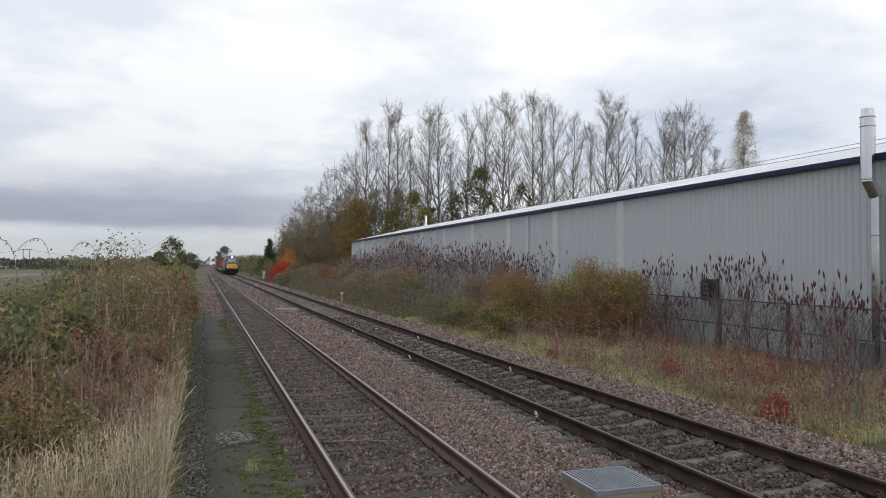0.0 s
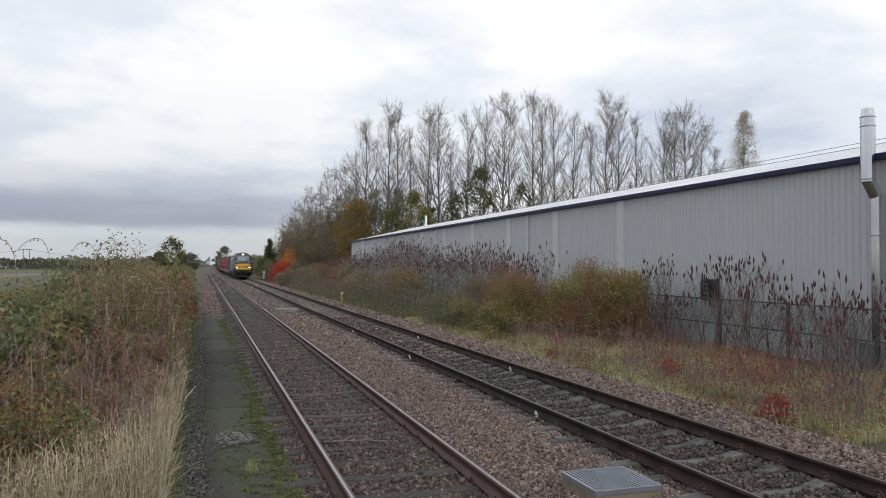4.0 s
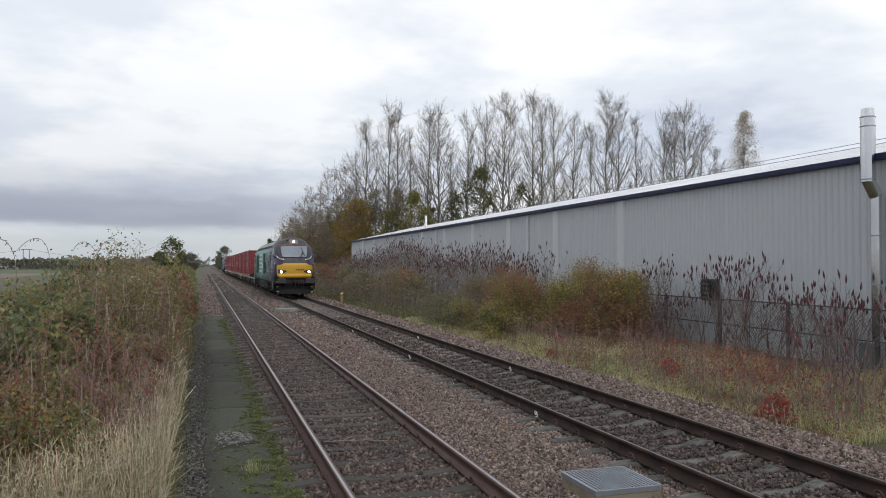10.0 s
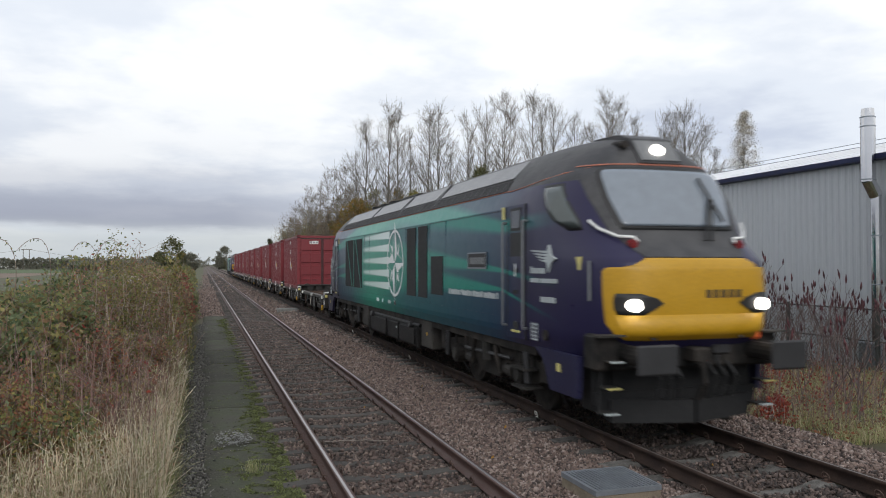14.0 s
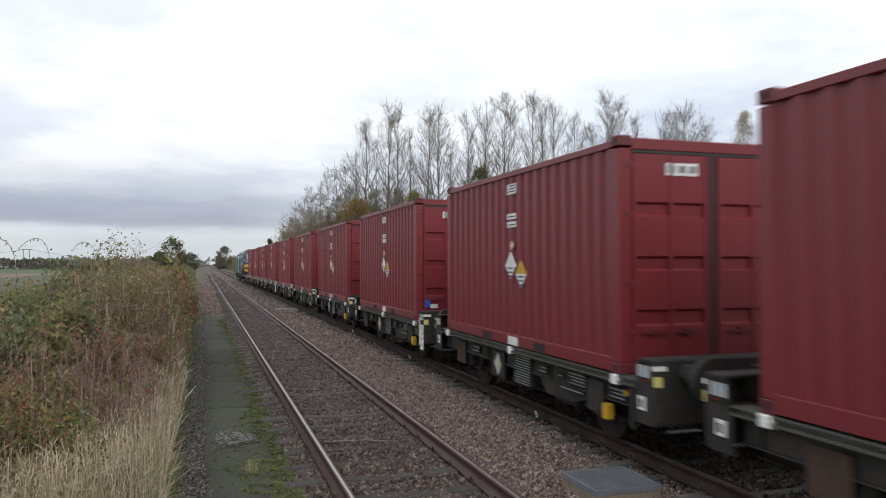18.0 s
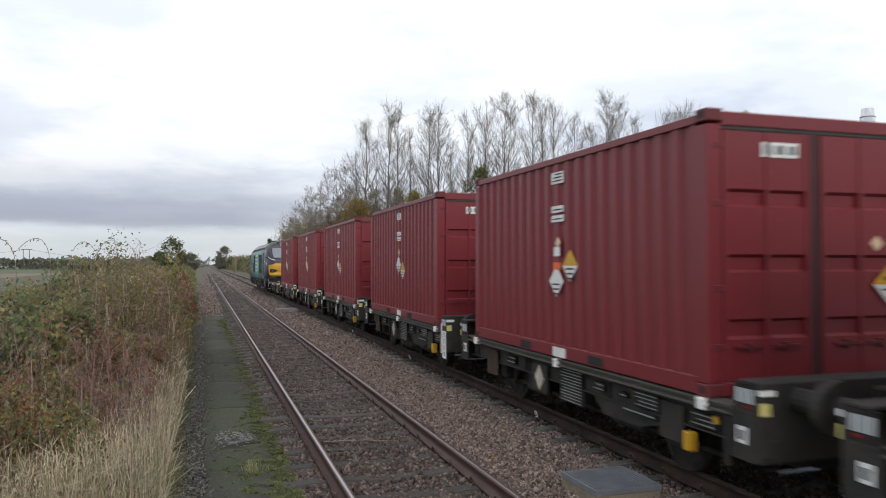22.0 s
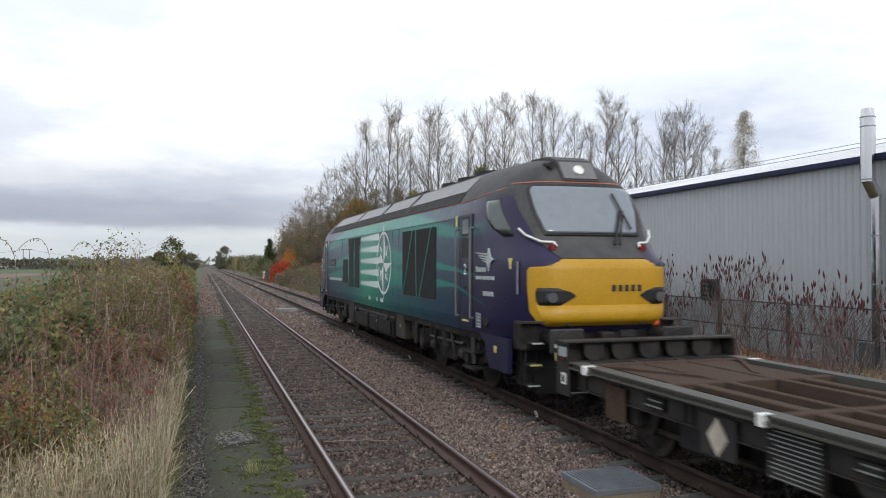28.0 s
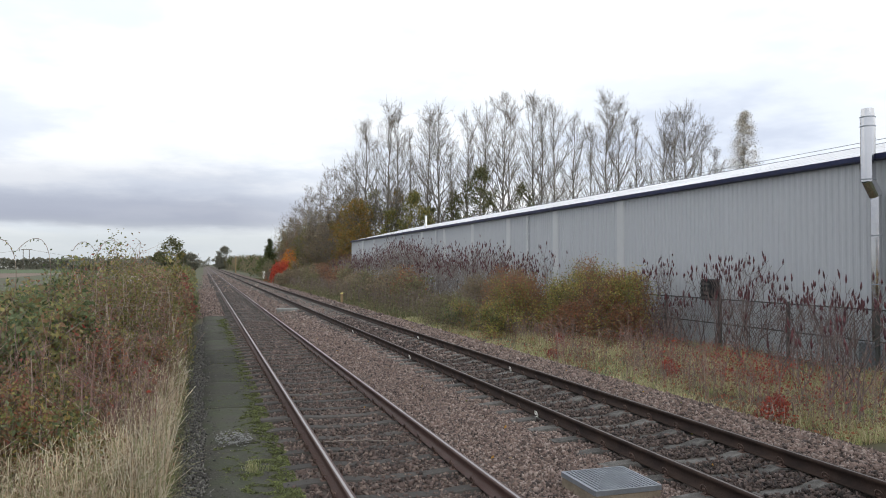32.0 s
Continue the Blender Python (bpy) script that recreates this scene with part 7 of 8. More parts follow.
for pts in ([(-2.6, 11.4, 0.9), (-2.2, 11.4, 2.1), (-2.45, 11.3, 2.42), (-2.75, 11.2, 2.35)], [(-2.3, 12.5, 1.0), (-2.0, 12.4, 2.2), (-2.2, 12.3, 2.55), (-2.55, 12.2, 2.3)],
            [(-1.6, 12.8, 1.2), (-1.75, 12.7, 2.25), (-1.45, 12.7, 2.5), (-1.2, 12.6, 2.35)], [(-1.3, 13.4, 1.2), (-1.5, 13.2, 2.2), (-1.7, 13.1, 2.52), (-1.95, 13.0, 2.3)]):
    cane(pts, L_GREEN, rngp, 14, 0.055)


def grass(label, x, y, z, h, w, leaf, lean=0.3, name="grass"):
    tagged(part(name, mesh_np(name, *blades(x, y, z, h, w, rngp, lean), leaf), leaf), label, "grass", kind="stuff")


def weeds(label, x, y, z, h, material, name="dead_weed_stems"):
    """Upright dead stalks, each with a few side twigs."""
    n = len(x)
    b = np.stack([x, y, z], 1)
    tip = b + np.stack([rngp.normal(0, 0.12, n) * h, rngp.normal(0, 0.12, n) * h, h], 1)
    pieces = [segs(b, tip, 0.0032 + 0.0001 * y, 0.0018 + 0.0001 * y)]
    for _ in range(5):
        f = rngp.uniform(0.4, 0.95, (n, 1))
        s = b + (tip - b) * f
        pieces.append(segs(s, s + np.stack([rngp.normal(0, 0.11, n), rngp.normal(0, 0.11, n), rngp.uniform(0.04, 0.22, n)], 1) * (h[:, None] / 1.1), 0.0022 + 0.00008 * y, 0.0015 + 0.00006 * y))
    tagged(part(name, mesh_np(name, *merge(pieces), material), material), label, "weeds", kind="stuff")


gz = np.vectorize(ground_z)
U = lambda n, a, b, p=1.0: a + (b - a) * rngp.uniform(size=n) ** p
n = 78000
gx_, gy_ = -0.42 - 2.3 * rngp.uniform(size=n) ** 1.35, U(n, 7.2, 18, 1.8)
clump = np.array([noise.noise((a * 2.2, b * 1.3, 5.0)) + 0.5 * noise.noise((a * 6, b * 4, 9.0)) for a, b in zip(gx_, gy_)])
keep = rngp.uniform(-0.55, 0.45, n) < clump
gx_, gy_, clump = gx_[keep], gy_[keep], clump[keep]
n = len(gx_)
grass("tall pale dry grass beside the path", gx_, gy_, gz(gx_), rngp.uniform(0.18, 0.70, n) * np.clip(0.65 + 0.7 * clump, 0.35, 1.25) * np.clip(1.25 - 0.06 * (gy_ - 7.2), 0.6, 1.1) * np.clip(0.42 + 0.6 * (-gx_ - 0.42), 0.4, 1.15), rngp.uniform(0.003, 0.009, n), L_GRASS, 0.75)
n = 11000
gx_, gy_ = -0.40 - 0.42 * rngp.uniform(size=n), U(n, 7.6, 21, 1.3)
grass("pale green-yellow grass edging the gravel", gx_, gy_, gz(gx_), rngp.uniform(0.12, 0.42, n), rngp.uniform(0.004, 0.010, n), L_TUFT, 0.55)
for lb, leaf, n, size in (("olive and yellow leaves strewn through the verge", L_OLIVE, 20000, 0.048), ("yellow-green leaves in patches through the verge", L_YELLOWG, 9000, 0.05), ("green bramble leaves trailing through the verge", L_GREEN, 10000, 0.062), ("brown dying leaves strewn through the verge", L_BROWN, 12000, 0.045), ("dull red bramble leaves in the verge", L_DULLRED, 2600, 0.055)):
    seeds = np.stack([U(n // 14, -2.7, -0.5), U(n // 14, 8.0, 16.5, 1.2), U(n // 14, 0.1, 1.0)], 1)
    c = seeds[rngp.integers(0, len(seeds), n)] + rngp.normal(0, 0.10, (n, 3))
    c[:, 2] = np.maximum(gz(c[:, 0]) + 0.03 + c[:, 2] * np.clip(-c[:, 0] * 0.75, 0.35, 1.3), gz(c[:, 0]) + 0.02)
    tagged(part("trailing_leaves", mesh_np("trailing_leaves", *leaves(c, size, rngp), leaf), leaf), lb, "leaves", kind="stuff")
# fallen leaves on the track bed
n = 70
c = np.stack([U(n, 0.2, 8.0), U(n, 6.0, 26.0), np.zeros(n)], 1)
c[:, 2] = bed_z(c[:, 0]) + 0.06
tagged(part("fallen_leaves", mesh_np("fallen_leaves", *leaves(c, 0.06, rngp, aim=np.array([[1.0, 0.5, 0.0]])), L_GOLD), L_GOLD), "scattered yellow fallen leaves on the ballast", "leaves", kind="stuff")
n = 9000
gx_, gy_ = -0.35 - 2.0 * rngp.uniform(size=n) ** 1.2, U(n, 7.2, 13, 1.2)
keep = np.array([noise.noise((a * 1.7, b * 1.1, 21.0)) > 0.05 for a, b in zip(gx_, gy_)])
grass("pale green grass in patches among the straw", gx_[keep], gy_[keep], gz(gx_[keep]), rngp.uniform(0.15, 0.5, int(keep.sum())), 0.008, L_TUFT, 0.7)
n = 20000
gx_, gy_ = -0.40 - 2.2 * rngp.uniform(size=n) ** 1.8, U(n, 7.2, 22, 1.4)
grass("short green grass among the dry grass", gx_, gy_, gz(gx_), rngp.uniform(0.12, 0.42, n), 0.010, L_GREENGRASS, 0.35)
n = 15000
gx_, gy_ = -0.38 - 1.8 * rngp.uniform(size=n) ** 1.4, U(n, 17, 60, 1.3)
grass("dry grass along the line", gx_, gy_, gz(gx_), rngp.uniform(0.25, 0.65, n), 0.014, L_GREENGRASS, 0.3)
n = 1300
gx_, gy_ = U(n, -3.2, -0.5), U(n, 8.6, 24, 1.3)
weeds("brown and red dead weed stalks in the verge", gx_, gy_, gz(gx_), rngp.uniform(0.7, 1.6, n) * np.clip(0.6 + 0.35 * (-gx_), 0.6, 1.3), M_REDSTEM)
n = 550
gx_, gy_ = U(n, -3.0, -0.5), U(n, 8.0, 17)
weeds("pale dead stalks in the verge", gx_, gy_, gz(gx_), rngp.uniform(0.4, 1.15, n), M_STEM)
n = 2800
gx_, gy_ = -0.38 - 2.0 * rngp.uniform(size=n) ** 1.2, U(n, 7.2, 15, 1.3)
weeds("straw stalks with feathery seed heads in the dry grass", gx_, gy_, gz(gx_), rngp.uniform(0.45, 0.95, n), L_GRASS, "seeding_grass")
n = 13000
c = np.stack([-0.38 - 2.0 * rngp.uniform(size=n) ** 1.25, U(n, 7.2, 14.5, 1.3), rngp.uniform(0.12, 0.62, n)], 1)
c[:, 2] = gz(c[:, 0]) + c[:, 2] * np.clip(0.6 + 0.5 * (-c[:, 0] - 0.2), 0.5, 1.2)
keep = np.array([noise.noise((q[0] * 2.2, q[1] * 1.3, 5.0)) > -0.15 for q in c])
tagged(part("grass_seed_heads", mesh_np("grass_seed_heads", *leaves(c[keep], 0.045, rngp, narrow=0.28, aim=np.array([[0.0, 0.0, 0.8]])), L_GRASS), L_GRASS), "pale feathery seed heads of dry grass", "grass", kind="stuff")
n = 420
c = np.stack([U(n, -2.4, -0.5), U(n, 9.5, 22), U(n, 0.2, 1.2)], 1)
c[:, 2] = -0.2 + (c[:, 2]) * np.clip(-c[:, 0], 0.5, 1.4)
tagged(part("red_leaf_sprays", mesh_np("red_leaf_sprays", *leaves(c, 0.07, rngp), L_RED), L_RED), "scattered red bramble leaves in the verge", "leaves", kind="stuff")
# tuft on the path and thin weeds along its dark edge
n = 110
grass("pale green grass tuft growing from the path", 0.56 + rngp.normal(0, 0.05, n), 8.95 + rngp.normal(0, 0.05, n), np.full(n, -0.3), rngp.uniform(0.08, 0.2, n), 0.006, L_TUFT, 0.5, "grass_tuft")
n = 2500
gx_, gy_ = rngp.normal(-0.30, 0.06, n), U(n, 7.2, 36, 1.4)
grass("thin weeds along the path's stony edge", gx_, gy_, np.full(n, -0.42), rngp.uniform(0.08, 0.25, n), 0.008, L_GREENGRASS, 0.5)

# ---- rough strip between the far track and the fence ----
n = 44000
gx_, gy_ = U(n, 8.35, 14.6, 0.9), U(n, 8.5, 34, 1.3)
keep = np.array([noise.noise((a * 0.9, b * 0.6, 12.0)) + 0.5 * noise.noise((a * 2.6, b * 1.9, 4.0)) > 0.02 for a, b in zip(gx_, gy_)])
gx_, gy_ = gx_[keep], gy_[keep]
n = len(gx_)
patchy = np.array([0.55 + 0.75 * (noise.noise((a * 0.8, b * 0.5, 2)) + 0.5) for a, b in zip(gx_, gy_)])
grass("rough straw and olive grass beside the far track", gx_, gy_, gz(gx_), rngp.uniform(0.12, 0.38, n) * patchy, 0.011, L_STRIP, 0.5)
n = 34000
gx_, gy_ = U(n, 8.4, 14.6), U(n, 8.5, 40, 1.2)
keep = np.array([noise.noise((a * 0.8, b * 0.5, 22.0)) + 0.5 * noise.noise((a * 2.2, b * 1.5, 8.0)) > 0.0 for a, b in zip(gx_, gy_)])
gx_, gy_ = gx_[keep], gy_[keep]
n = len(gx_)
grass("green grass beside the far track", gx_, gy_, gz(gx_), rngp.uniform(0.10, 0.32, n), 0.013, L_TUFT, 0.55)
n = 16000
gx_, gy_ = U(n, 8.2, 12), U(n, 34, 130, 1.3)
grass("olive grass along the far shoulder", gx_, gy_, gz(gx_), rngp.uniform(0.15, 0.45, n), 0.04, L_GREENGRASS, 0.3)
n = 3600
gx_, gy_ = U(n, 8.7, 13.4, 1.0), U(n, 8.8, 26)
keep = np.array([noise.noise((a * 0.7, b * 0.5, 6.0)) + 0.4 * noise.noise((a * 2.2, b * 1.7, 1.0)) > 0.10 for a, b in zip(gx_, gy_)])
gx_, gy_ = gx_[keep], gy_[keep]
n = len(gx_)
half = n // 2
weeds("thin reddish-brown stalks before the fence", gx_[:half], gy_[:half], gz(gx_[:half]), rngp.uniform(0.2, 1.0, half) ** 1.2, M_REDSTEM)
weeds("grey-brown dead stalks before the fence", gx_[half:], gy_[half:], gz(gx_[half:]), rngp.uniform(0.2, 0.7, n - half), M_BRUSH)
n = 11000
c = np.stack([U(n, 8.45, 14.6), U(n, 8.5, 27.0, 1.2), np.zeros(n)], 1)
c[:, 2] = gz(c[:, 0]) + rngp.uniform(0.01, 0.24, n)
tagged(part("leaf_litter", mesh_np("leaf_litter", *leaves(c, 0.065, rngp), L_BROWN), L_BROWN), "brown fallen leaves and low weeds before the fence", "leaves", kind="stuff")
n = 1500
gx_, gy_ = U(n, 9.0, 13.8), U(n, 26, 90, 1.2)
weeds("brown stalks along the shoulder", gx_, gy_, gz(gx_), rngp.uniform(0.6, 1.5, n), M_BRUSH)
n = 46000
seeds = np.stack([U(1100, 9.0, 14.2), U(1100, 26.5, 96, 1.25), rngp.uniform(0.15, 1.25, 1100)], 1)
k_ = rngp.integers(0, len(seeds), n)
c = seeds[k_] + rngp.normal(0, 1, (n, 3)) * np.array([0.35, 0.55, 0.0])
c[:, 2] = gz(c[:, 0]) + seeds[k_, 2] * rngp.uniform(0.02, 1.0, n) * np.clip((c[:, 0] - 8.3) * 0.7, 0.25, 1.0)
tagged(part("undergrowth", mesh_np("undergrowth", *leaves(c[c[:, 0] > 8.5], 0.10, rngp), L_HERB), L_HERB), "olive and brown undergrowth between the track and the thicket", "undergrowth", kind="stuff")
n = 7000
c = np.stack([U(n, 8.7, 13.6), U(n, 8.8, 21.0), U(n, 0.03, 0.6, 1.6)], 1)
c[:, 2] += gz(c[:, 0])
keep = np.array([noise.noise((q[0] * 0.9, q[1] * 0.7, 3.0)) > -0.02 for q in c])
tagged(part("red_leaf_sprays", mesh_np("red_leaf_sprays", *leaves(c[keep], 0.06, rngp), L_DULLRED), L_DULLRED), "dull red leaves low among the stalks before the fence", "leaves", kind="stuff")
seeds = np.array([(*at_view(px, d), 0.0) for px, d in ((1262, 17.5), (1288, 16.4), (1312, 16.0), (1336, 15.2), (1358, 15.6), (1385, 14.2), (1180, 18.5), (1440, 13.0))])
c = seeds[rngp.integers(0, len(seeds), 1500)] + rngp.normal(0, 0.28, (1500, 3))
c[:, 2] = gz(c[:, 0]) + rngp.uniform(0.03, 0.75, 1500)
tagged(part("red_leaf_sprays", mesh_np("red_leaf_sprays", *leaves(c, 0.055, rngp), L_RED), L_RED), "red seedling leaves scattered among stalks before the fence", "leaves", kind="stuff")
for x, y, h in ((8.75, 9.95, 0.48), (8.95, 10.2, 0.40), (10.4, 21.0, 0.4), (9.9, 14.5, 0.45), (9.1, 18.5, 0.3)):
    bush("seedling_bush", "small bright red seedling in the grass", x, y, 0.28, 0.3, h, L_RED, rngp, 420, 0.05, 26)
for x, y, rx, ry, h, leaf, lb, nn in (
        (12.2, 24.4, 1.15, 1.2, 1.85, (L_OLIVEDARK, L_BRIGHT, L_OLIVE), "yellow-green autumn bush with dark gaps", 1900), (13.25, 24.2, 1.25, 1.2, 2.45, (L_OLIVEDARK, L_BRIGHT, L_OLIVE, L_BROWN), "large yellow-green and brown autumn bush", 2600), (12.75, 23.4, 0.8, 0.8, 2.05, (L_OLIVE, L_BROWN, L_BRIGHT), "thin twiggy autumn bush with olive leaves", 900), (13.45, 22.2, 1.25, 1.1, 2.15, (L_OLIVE, L_BRIGHT, L_BROWN), "olive autumn bush by the fence", 2800), (13.2, 21.6, 0.9, 0.8, 1.1, L_BROWN, "russet autumn bush by the fence", 1100),
        (12.3, 23.2, 1.5, 1.0, 1.2, L_BROWN, "red-brown bush under a taller bush", 1700), (13.0, 22.4, 1.5, 0.9, 1.75, L_BROWN, "brown half-bare bush among yellow ones", 1300), (11.2, 25.8, 1.5, 1.4, 1.95, (L_BROWN, L_BROWN, L_OLIVE), "russet half-bare autumn bush", 3000),
        (10.2, 25.6, 0.9, 1.2, 1.15, (L_OLIVE, L_GREEN, L_BRIGHT), "low yellow-green bush near the track", 1700), (9.7, 28.0, 0.8, 1.3, 1.1, (L_OLIVE, L_HERB, L_GREEN), "low olive bush near the track", 1500),
        (11.9, 28.6, 1.4, 1.5, 2.15, (L_BROWN, L_WOOD, L_BROWN), "red-brown scrub bush beside the track", 2600), (10.1, 31.0, 0.9, 1.4, 1.2, L_HERB, "low dull green bush beside the track", 1300), (12.2, 33.0, 1.2, 1.6, 1.9, L_WOOD, "brown scrub bush beside the track", 1500)):
    bush("autumn_bush", lb, x, y, rx, ry, h, leaf, rngp, int(nn * 5.0), 0.072, 220, category="bush", stem=M_BRUSH)
for k in range(34):
    y = 36 + k * 2.9 + rngp.uniform(-1, 1)
    x = rngp.uniform(9.6, 13.2)
    hh = rngp.uniform(1.2, 2.3) * (1 + 0.006 * (y - 36))
    leaf, lb = ((L_WOOD, "brown half-bare scrub bush beside the line"), (L_HERB, "olive scrub bush beside the line"), (L_BROWN, "brown half-bare scrub bush beside the line"), (L_WOOD, "brown half-bare scrub bush beside the line"))[k % 4]
    bush("scrub_bush", lb, x, y, 1.4, 2.0, hh, leaf, rngp, 1700, 0.14, 110, stem=M_BRUSH)


# ---- sumac thicket in front of the warehouse ----
M_CONE = mat("dark_red_seed_cones", (0.07, 0.018, 0.022), 0.9, var=0.3, scale=20, fine=60, bump=0.3, islands=[(0.085, 0.03, 0.037), (0.055, 0.022, 0.028), (0.12, 0.042, 0.048)])
M_SUMAC = mat("grey_brown_sumac_stems", (0.14, 0.115, 0.105), 0.9, var=0.25, scale=3, fine=30, bump=0.1, islands=[(0.13, 0.095, 0.090), (0.20, 0.158, 0.148), (0.085, 0.064, 0.061), (0.16, 0.112, 0.105)])

M_SUMACPALE = mat("pale_grey_sumac_stems", (0.2, 0.17, 0.16), 0.9, var=0.25, scale=3, fine=30, bump=0.1, islands=[(0.20, 0.18, 0.17), (0.28, 0.25, 0.235), (0.14, 0.12, 0.11), (0.24, 0.21, 0.19)])


def sumac(x, y, h, rng, stems=6, bark=None, fruit=0.5):
    t = thing("sumac_shrub", "leafless sumac shrub with upright dark red seed cones", "shrub", "sumac thicket")
    t.location = (x, y, ground_z(x))
    a0, a1, ra, rb, cones = [], [], [], [], []

    def grow(p, d, length, r, depth):
        q = p + d * length * 0.5 + rng.normal(0, 0.03, 3)
        e = q + (d + np.array([0, 0, 0.25])) * length * 0.5
        for u, v, w in ((p, q, r), (q, e, r * 0.85)):
            a0.append(u), a1.append(v), ra.append(w), rb.append(w * 0.85)
        if depth == 0:
            if rng.uniform() < fruit and e[2] > (0.72 if h < 3 else 0.5) * h:
                cones.append(e)
            return
        for _ in range(2 if rng.uniform() < 0.75 else 3):
            nd = d + np.clip(rng.normal(0, 0.38, 3), -0.6, 0.6) + np.array([0, 0, 0.15])
            grow(e, nd / np.linalg.norm(nd), length * rng.uniform(0.5, 0.8), r * 0.68, depth - 1)
    for _ in range(stems):
        d = rng.normal(0, 0.25, 3) + np.array([0, 0, 1])
        grow(np.array([rng.normal(0, 0.25), rng.normal(0, 0.3), -0.05]), d / np.linalg.norm(d), h * rng.uniform(0.27, 0.38), 0.016 if h < 3 else 0.018, 3)
    tagged(part("branchwork", mesh_np("branchwork", *segs(a0, a1, np.array(ra), np.array(rb)), bark or M_SUMAC), bark or M_SUMAC, t), kind="stuff")
    c = np.array(cones if cones else a1[-1:])
    up_ = np.array([0, 0, 1.0]) + rng.normal(0, 0.12, c.shape)
    ln = rng.uniform(0.11, 0.21, (len(c), 1))
    tagged(part("seed_head", mesh_np("seed_head", *merge([segs(c, c + up_ * ln * 0.4, 0.012, 0.030), segs(c + up_ * ln * 0.4, c + up_ * ln, 0.030, 0.006)]), M_CONE), M_CONE, t, "dark red upright seed cones"), kind="stuff")
    return t


for k in range(26):
    y = 11.0 + k * 0.50 + rngp.uniform(-0.25, 0.25)
    tall = 0.7 if 17.6 < y < 19.6 or 21.2 < y < 23 else 0.0
    sumac(fx(y) - rngp.uniform(0.0, 0.9), y, (1.6 if 19.6 <= y <= 21.2 else 2.1) + 0.2 * math.sin(k * 1.9) + tall, rngp, 5, None, 0.48)
for k in range(120):
    y = 29.5 + 54 * ((k + rngp.uniform(0, 1)) / 120) ** 1.1
    sumac(fx(y) - rngp.uniform(-0.3, 1.9), y, np.interp(y, (30, 34, 38, 42, 46, 50, 56, 60, 66, 84), (3.2, 3.5, 3.9, 3.8, 3.5, 4.7, 4.9, 4.2, 3.9, 3.5)) * rngp.uniform(0.78, 1.06), rngp, 5, M_SUMACPALE, 0.5)
# thin bare suckers out in the grass
for x, y, h in ((9.55, 9.3, 1.5), (9.9, 9.75, 1.2), (10.5, 10.2, 1.75), (11.1, 10.4, 1.6), (11.4, 11.3, 1.7), (10.3, 11.5, 1.4), (12.2, 11.8, 1.9), (12.6, 12.9, 1.8), (11.5, 12.8, 1.5), (12.9, 14.1, 1.9),
                (11.9, 14.6, 1.4), (12.8, 15.8, 1.6), (13.0, 17.3, 1.7), (11.2, 16.8, 1.1), (12.4, 18.6, 1.4)):
    sumac(x, y, h, rngp, 3, None, 0.2)

# ---- trees behind the warehouse ----
for px, py, dist, wide in ((645, 217, 100, 0.30), (687, 183, 98, 0.27), (700, 188, 104, 0.24), (725, 217, 100, 0.14), (755, 188, 102, 0.24), (776, 181, 97, 0.28), (803, 255, 106, 0.2), (828, 190, 104, 0.22), (851, 172, 99, 0.24),
                           (886, 157, 97, 0.26), (906, 188, 108, 0.2), (937, 162, 100, 0.24), (955, 174, 104, 0.22), (982, 181, 98, 0.26), (1013, 193, 104, 0.24), (1048, 220, 108, 0.2), (1069, 166, 97, 0.25),
                           (1093, 178, 99, 0.28), (1126, 205, 106, 0.2), (1172, 197, 100, 0.27), (1192, 205, 105, 0.22), (1220, 190, 96, 0.31), (1243, 222, 100, 0.26), (1266, 262, 104, 0.2)):
    x, y = at_view(px, dist)
    poplar("poplar_tree", "tall leafless grey poplar behind the warehouse", x, y, (up_to(py, dist) - ground_z(x)) * 0.995, rngp, wide * 1.28, int(36 + 95 * wide), rise=1.3, start=0.2)


def leafy_tree(name, label, px, py, dist, width, leaf, n, size, low=0.25, category="tree", clump=40):
    """A trunk with limbs and a crown of leaf clumps with gaps."""
    x, y = at_view(px, dist)
    h = up_to(py, dist) - ground_z(x)
    if clump < 20:
        t = poplar(name, label, x, y, h, rngp, 0.15, 50, category, rise=1.8, start=0.08)
    else:
        t, tips = bare_tree(name, label, x, y, h, rngp, 0.24, 0.5, category=category)
    nc = int(n / clump)
    a, f = rngp.uniform(0, 6.283, nc), rngp.uniform(low, 1.0, nc)
    r = width / 2 * np.sin(np.clip((f - low) / (1 - low), 0.03, 0.97) * math.pi) ** 0.6 * rngp.uniform(0.3, 1.05, nc)
    cc = np.stack([np.cos(a) * r, np.sin(a) * r, f * h * 0.97], 1)
    c = cc[rngp.integers(0, nc, n)] + rngp.normal(0, width * 0.06, (n, 3))
    if dist < 150:
        c = c[np.array([noise.noise((q[0] * 0.5, q[1] * 0.5, q[2] * 0.5 + px)) > -0.2 for q in c])]
    part("foliage", mesh_np("foliage", *leaves(c, size, rngp), leaf), leaf, t)
    return t


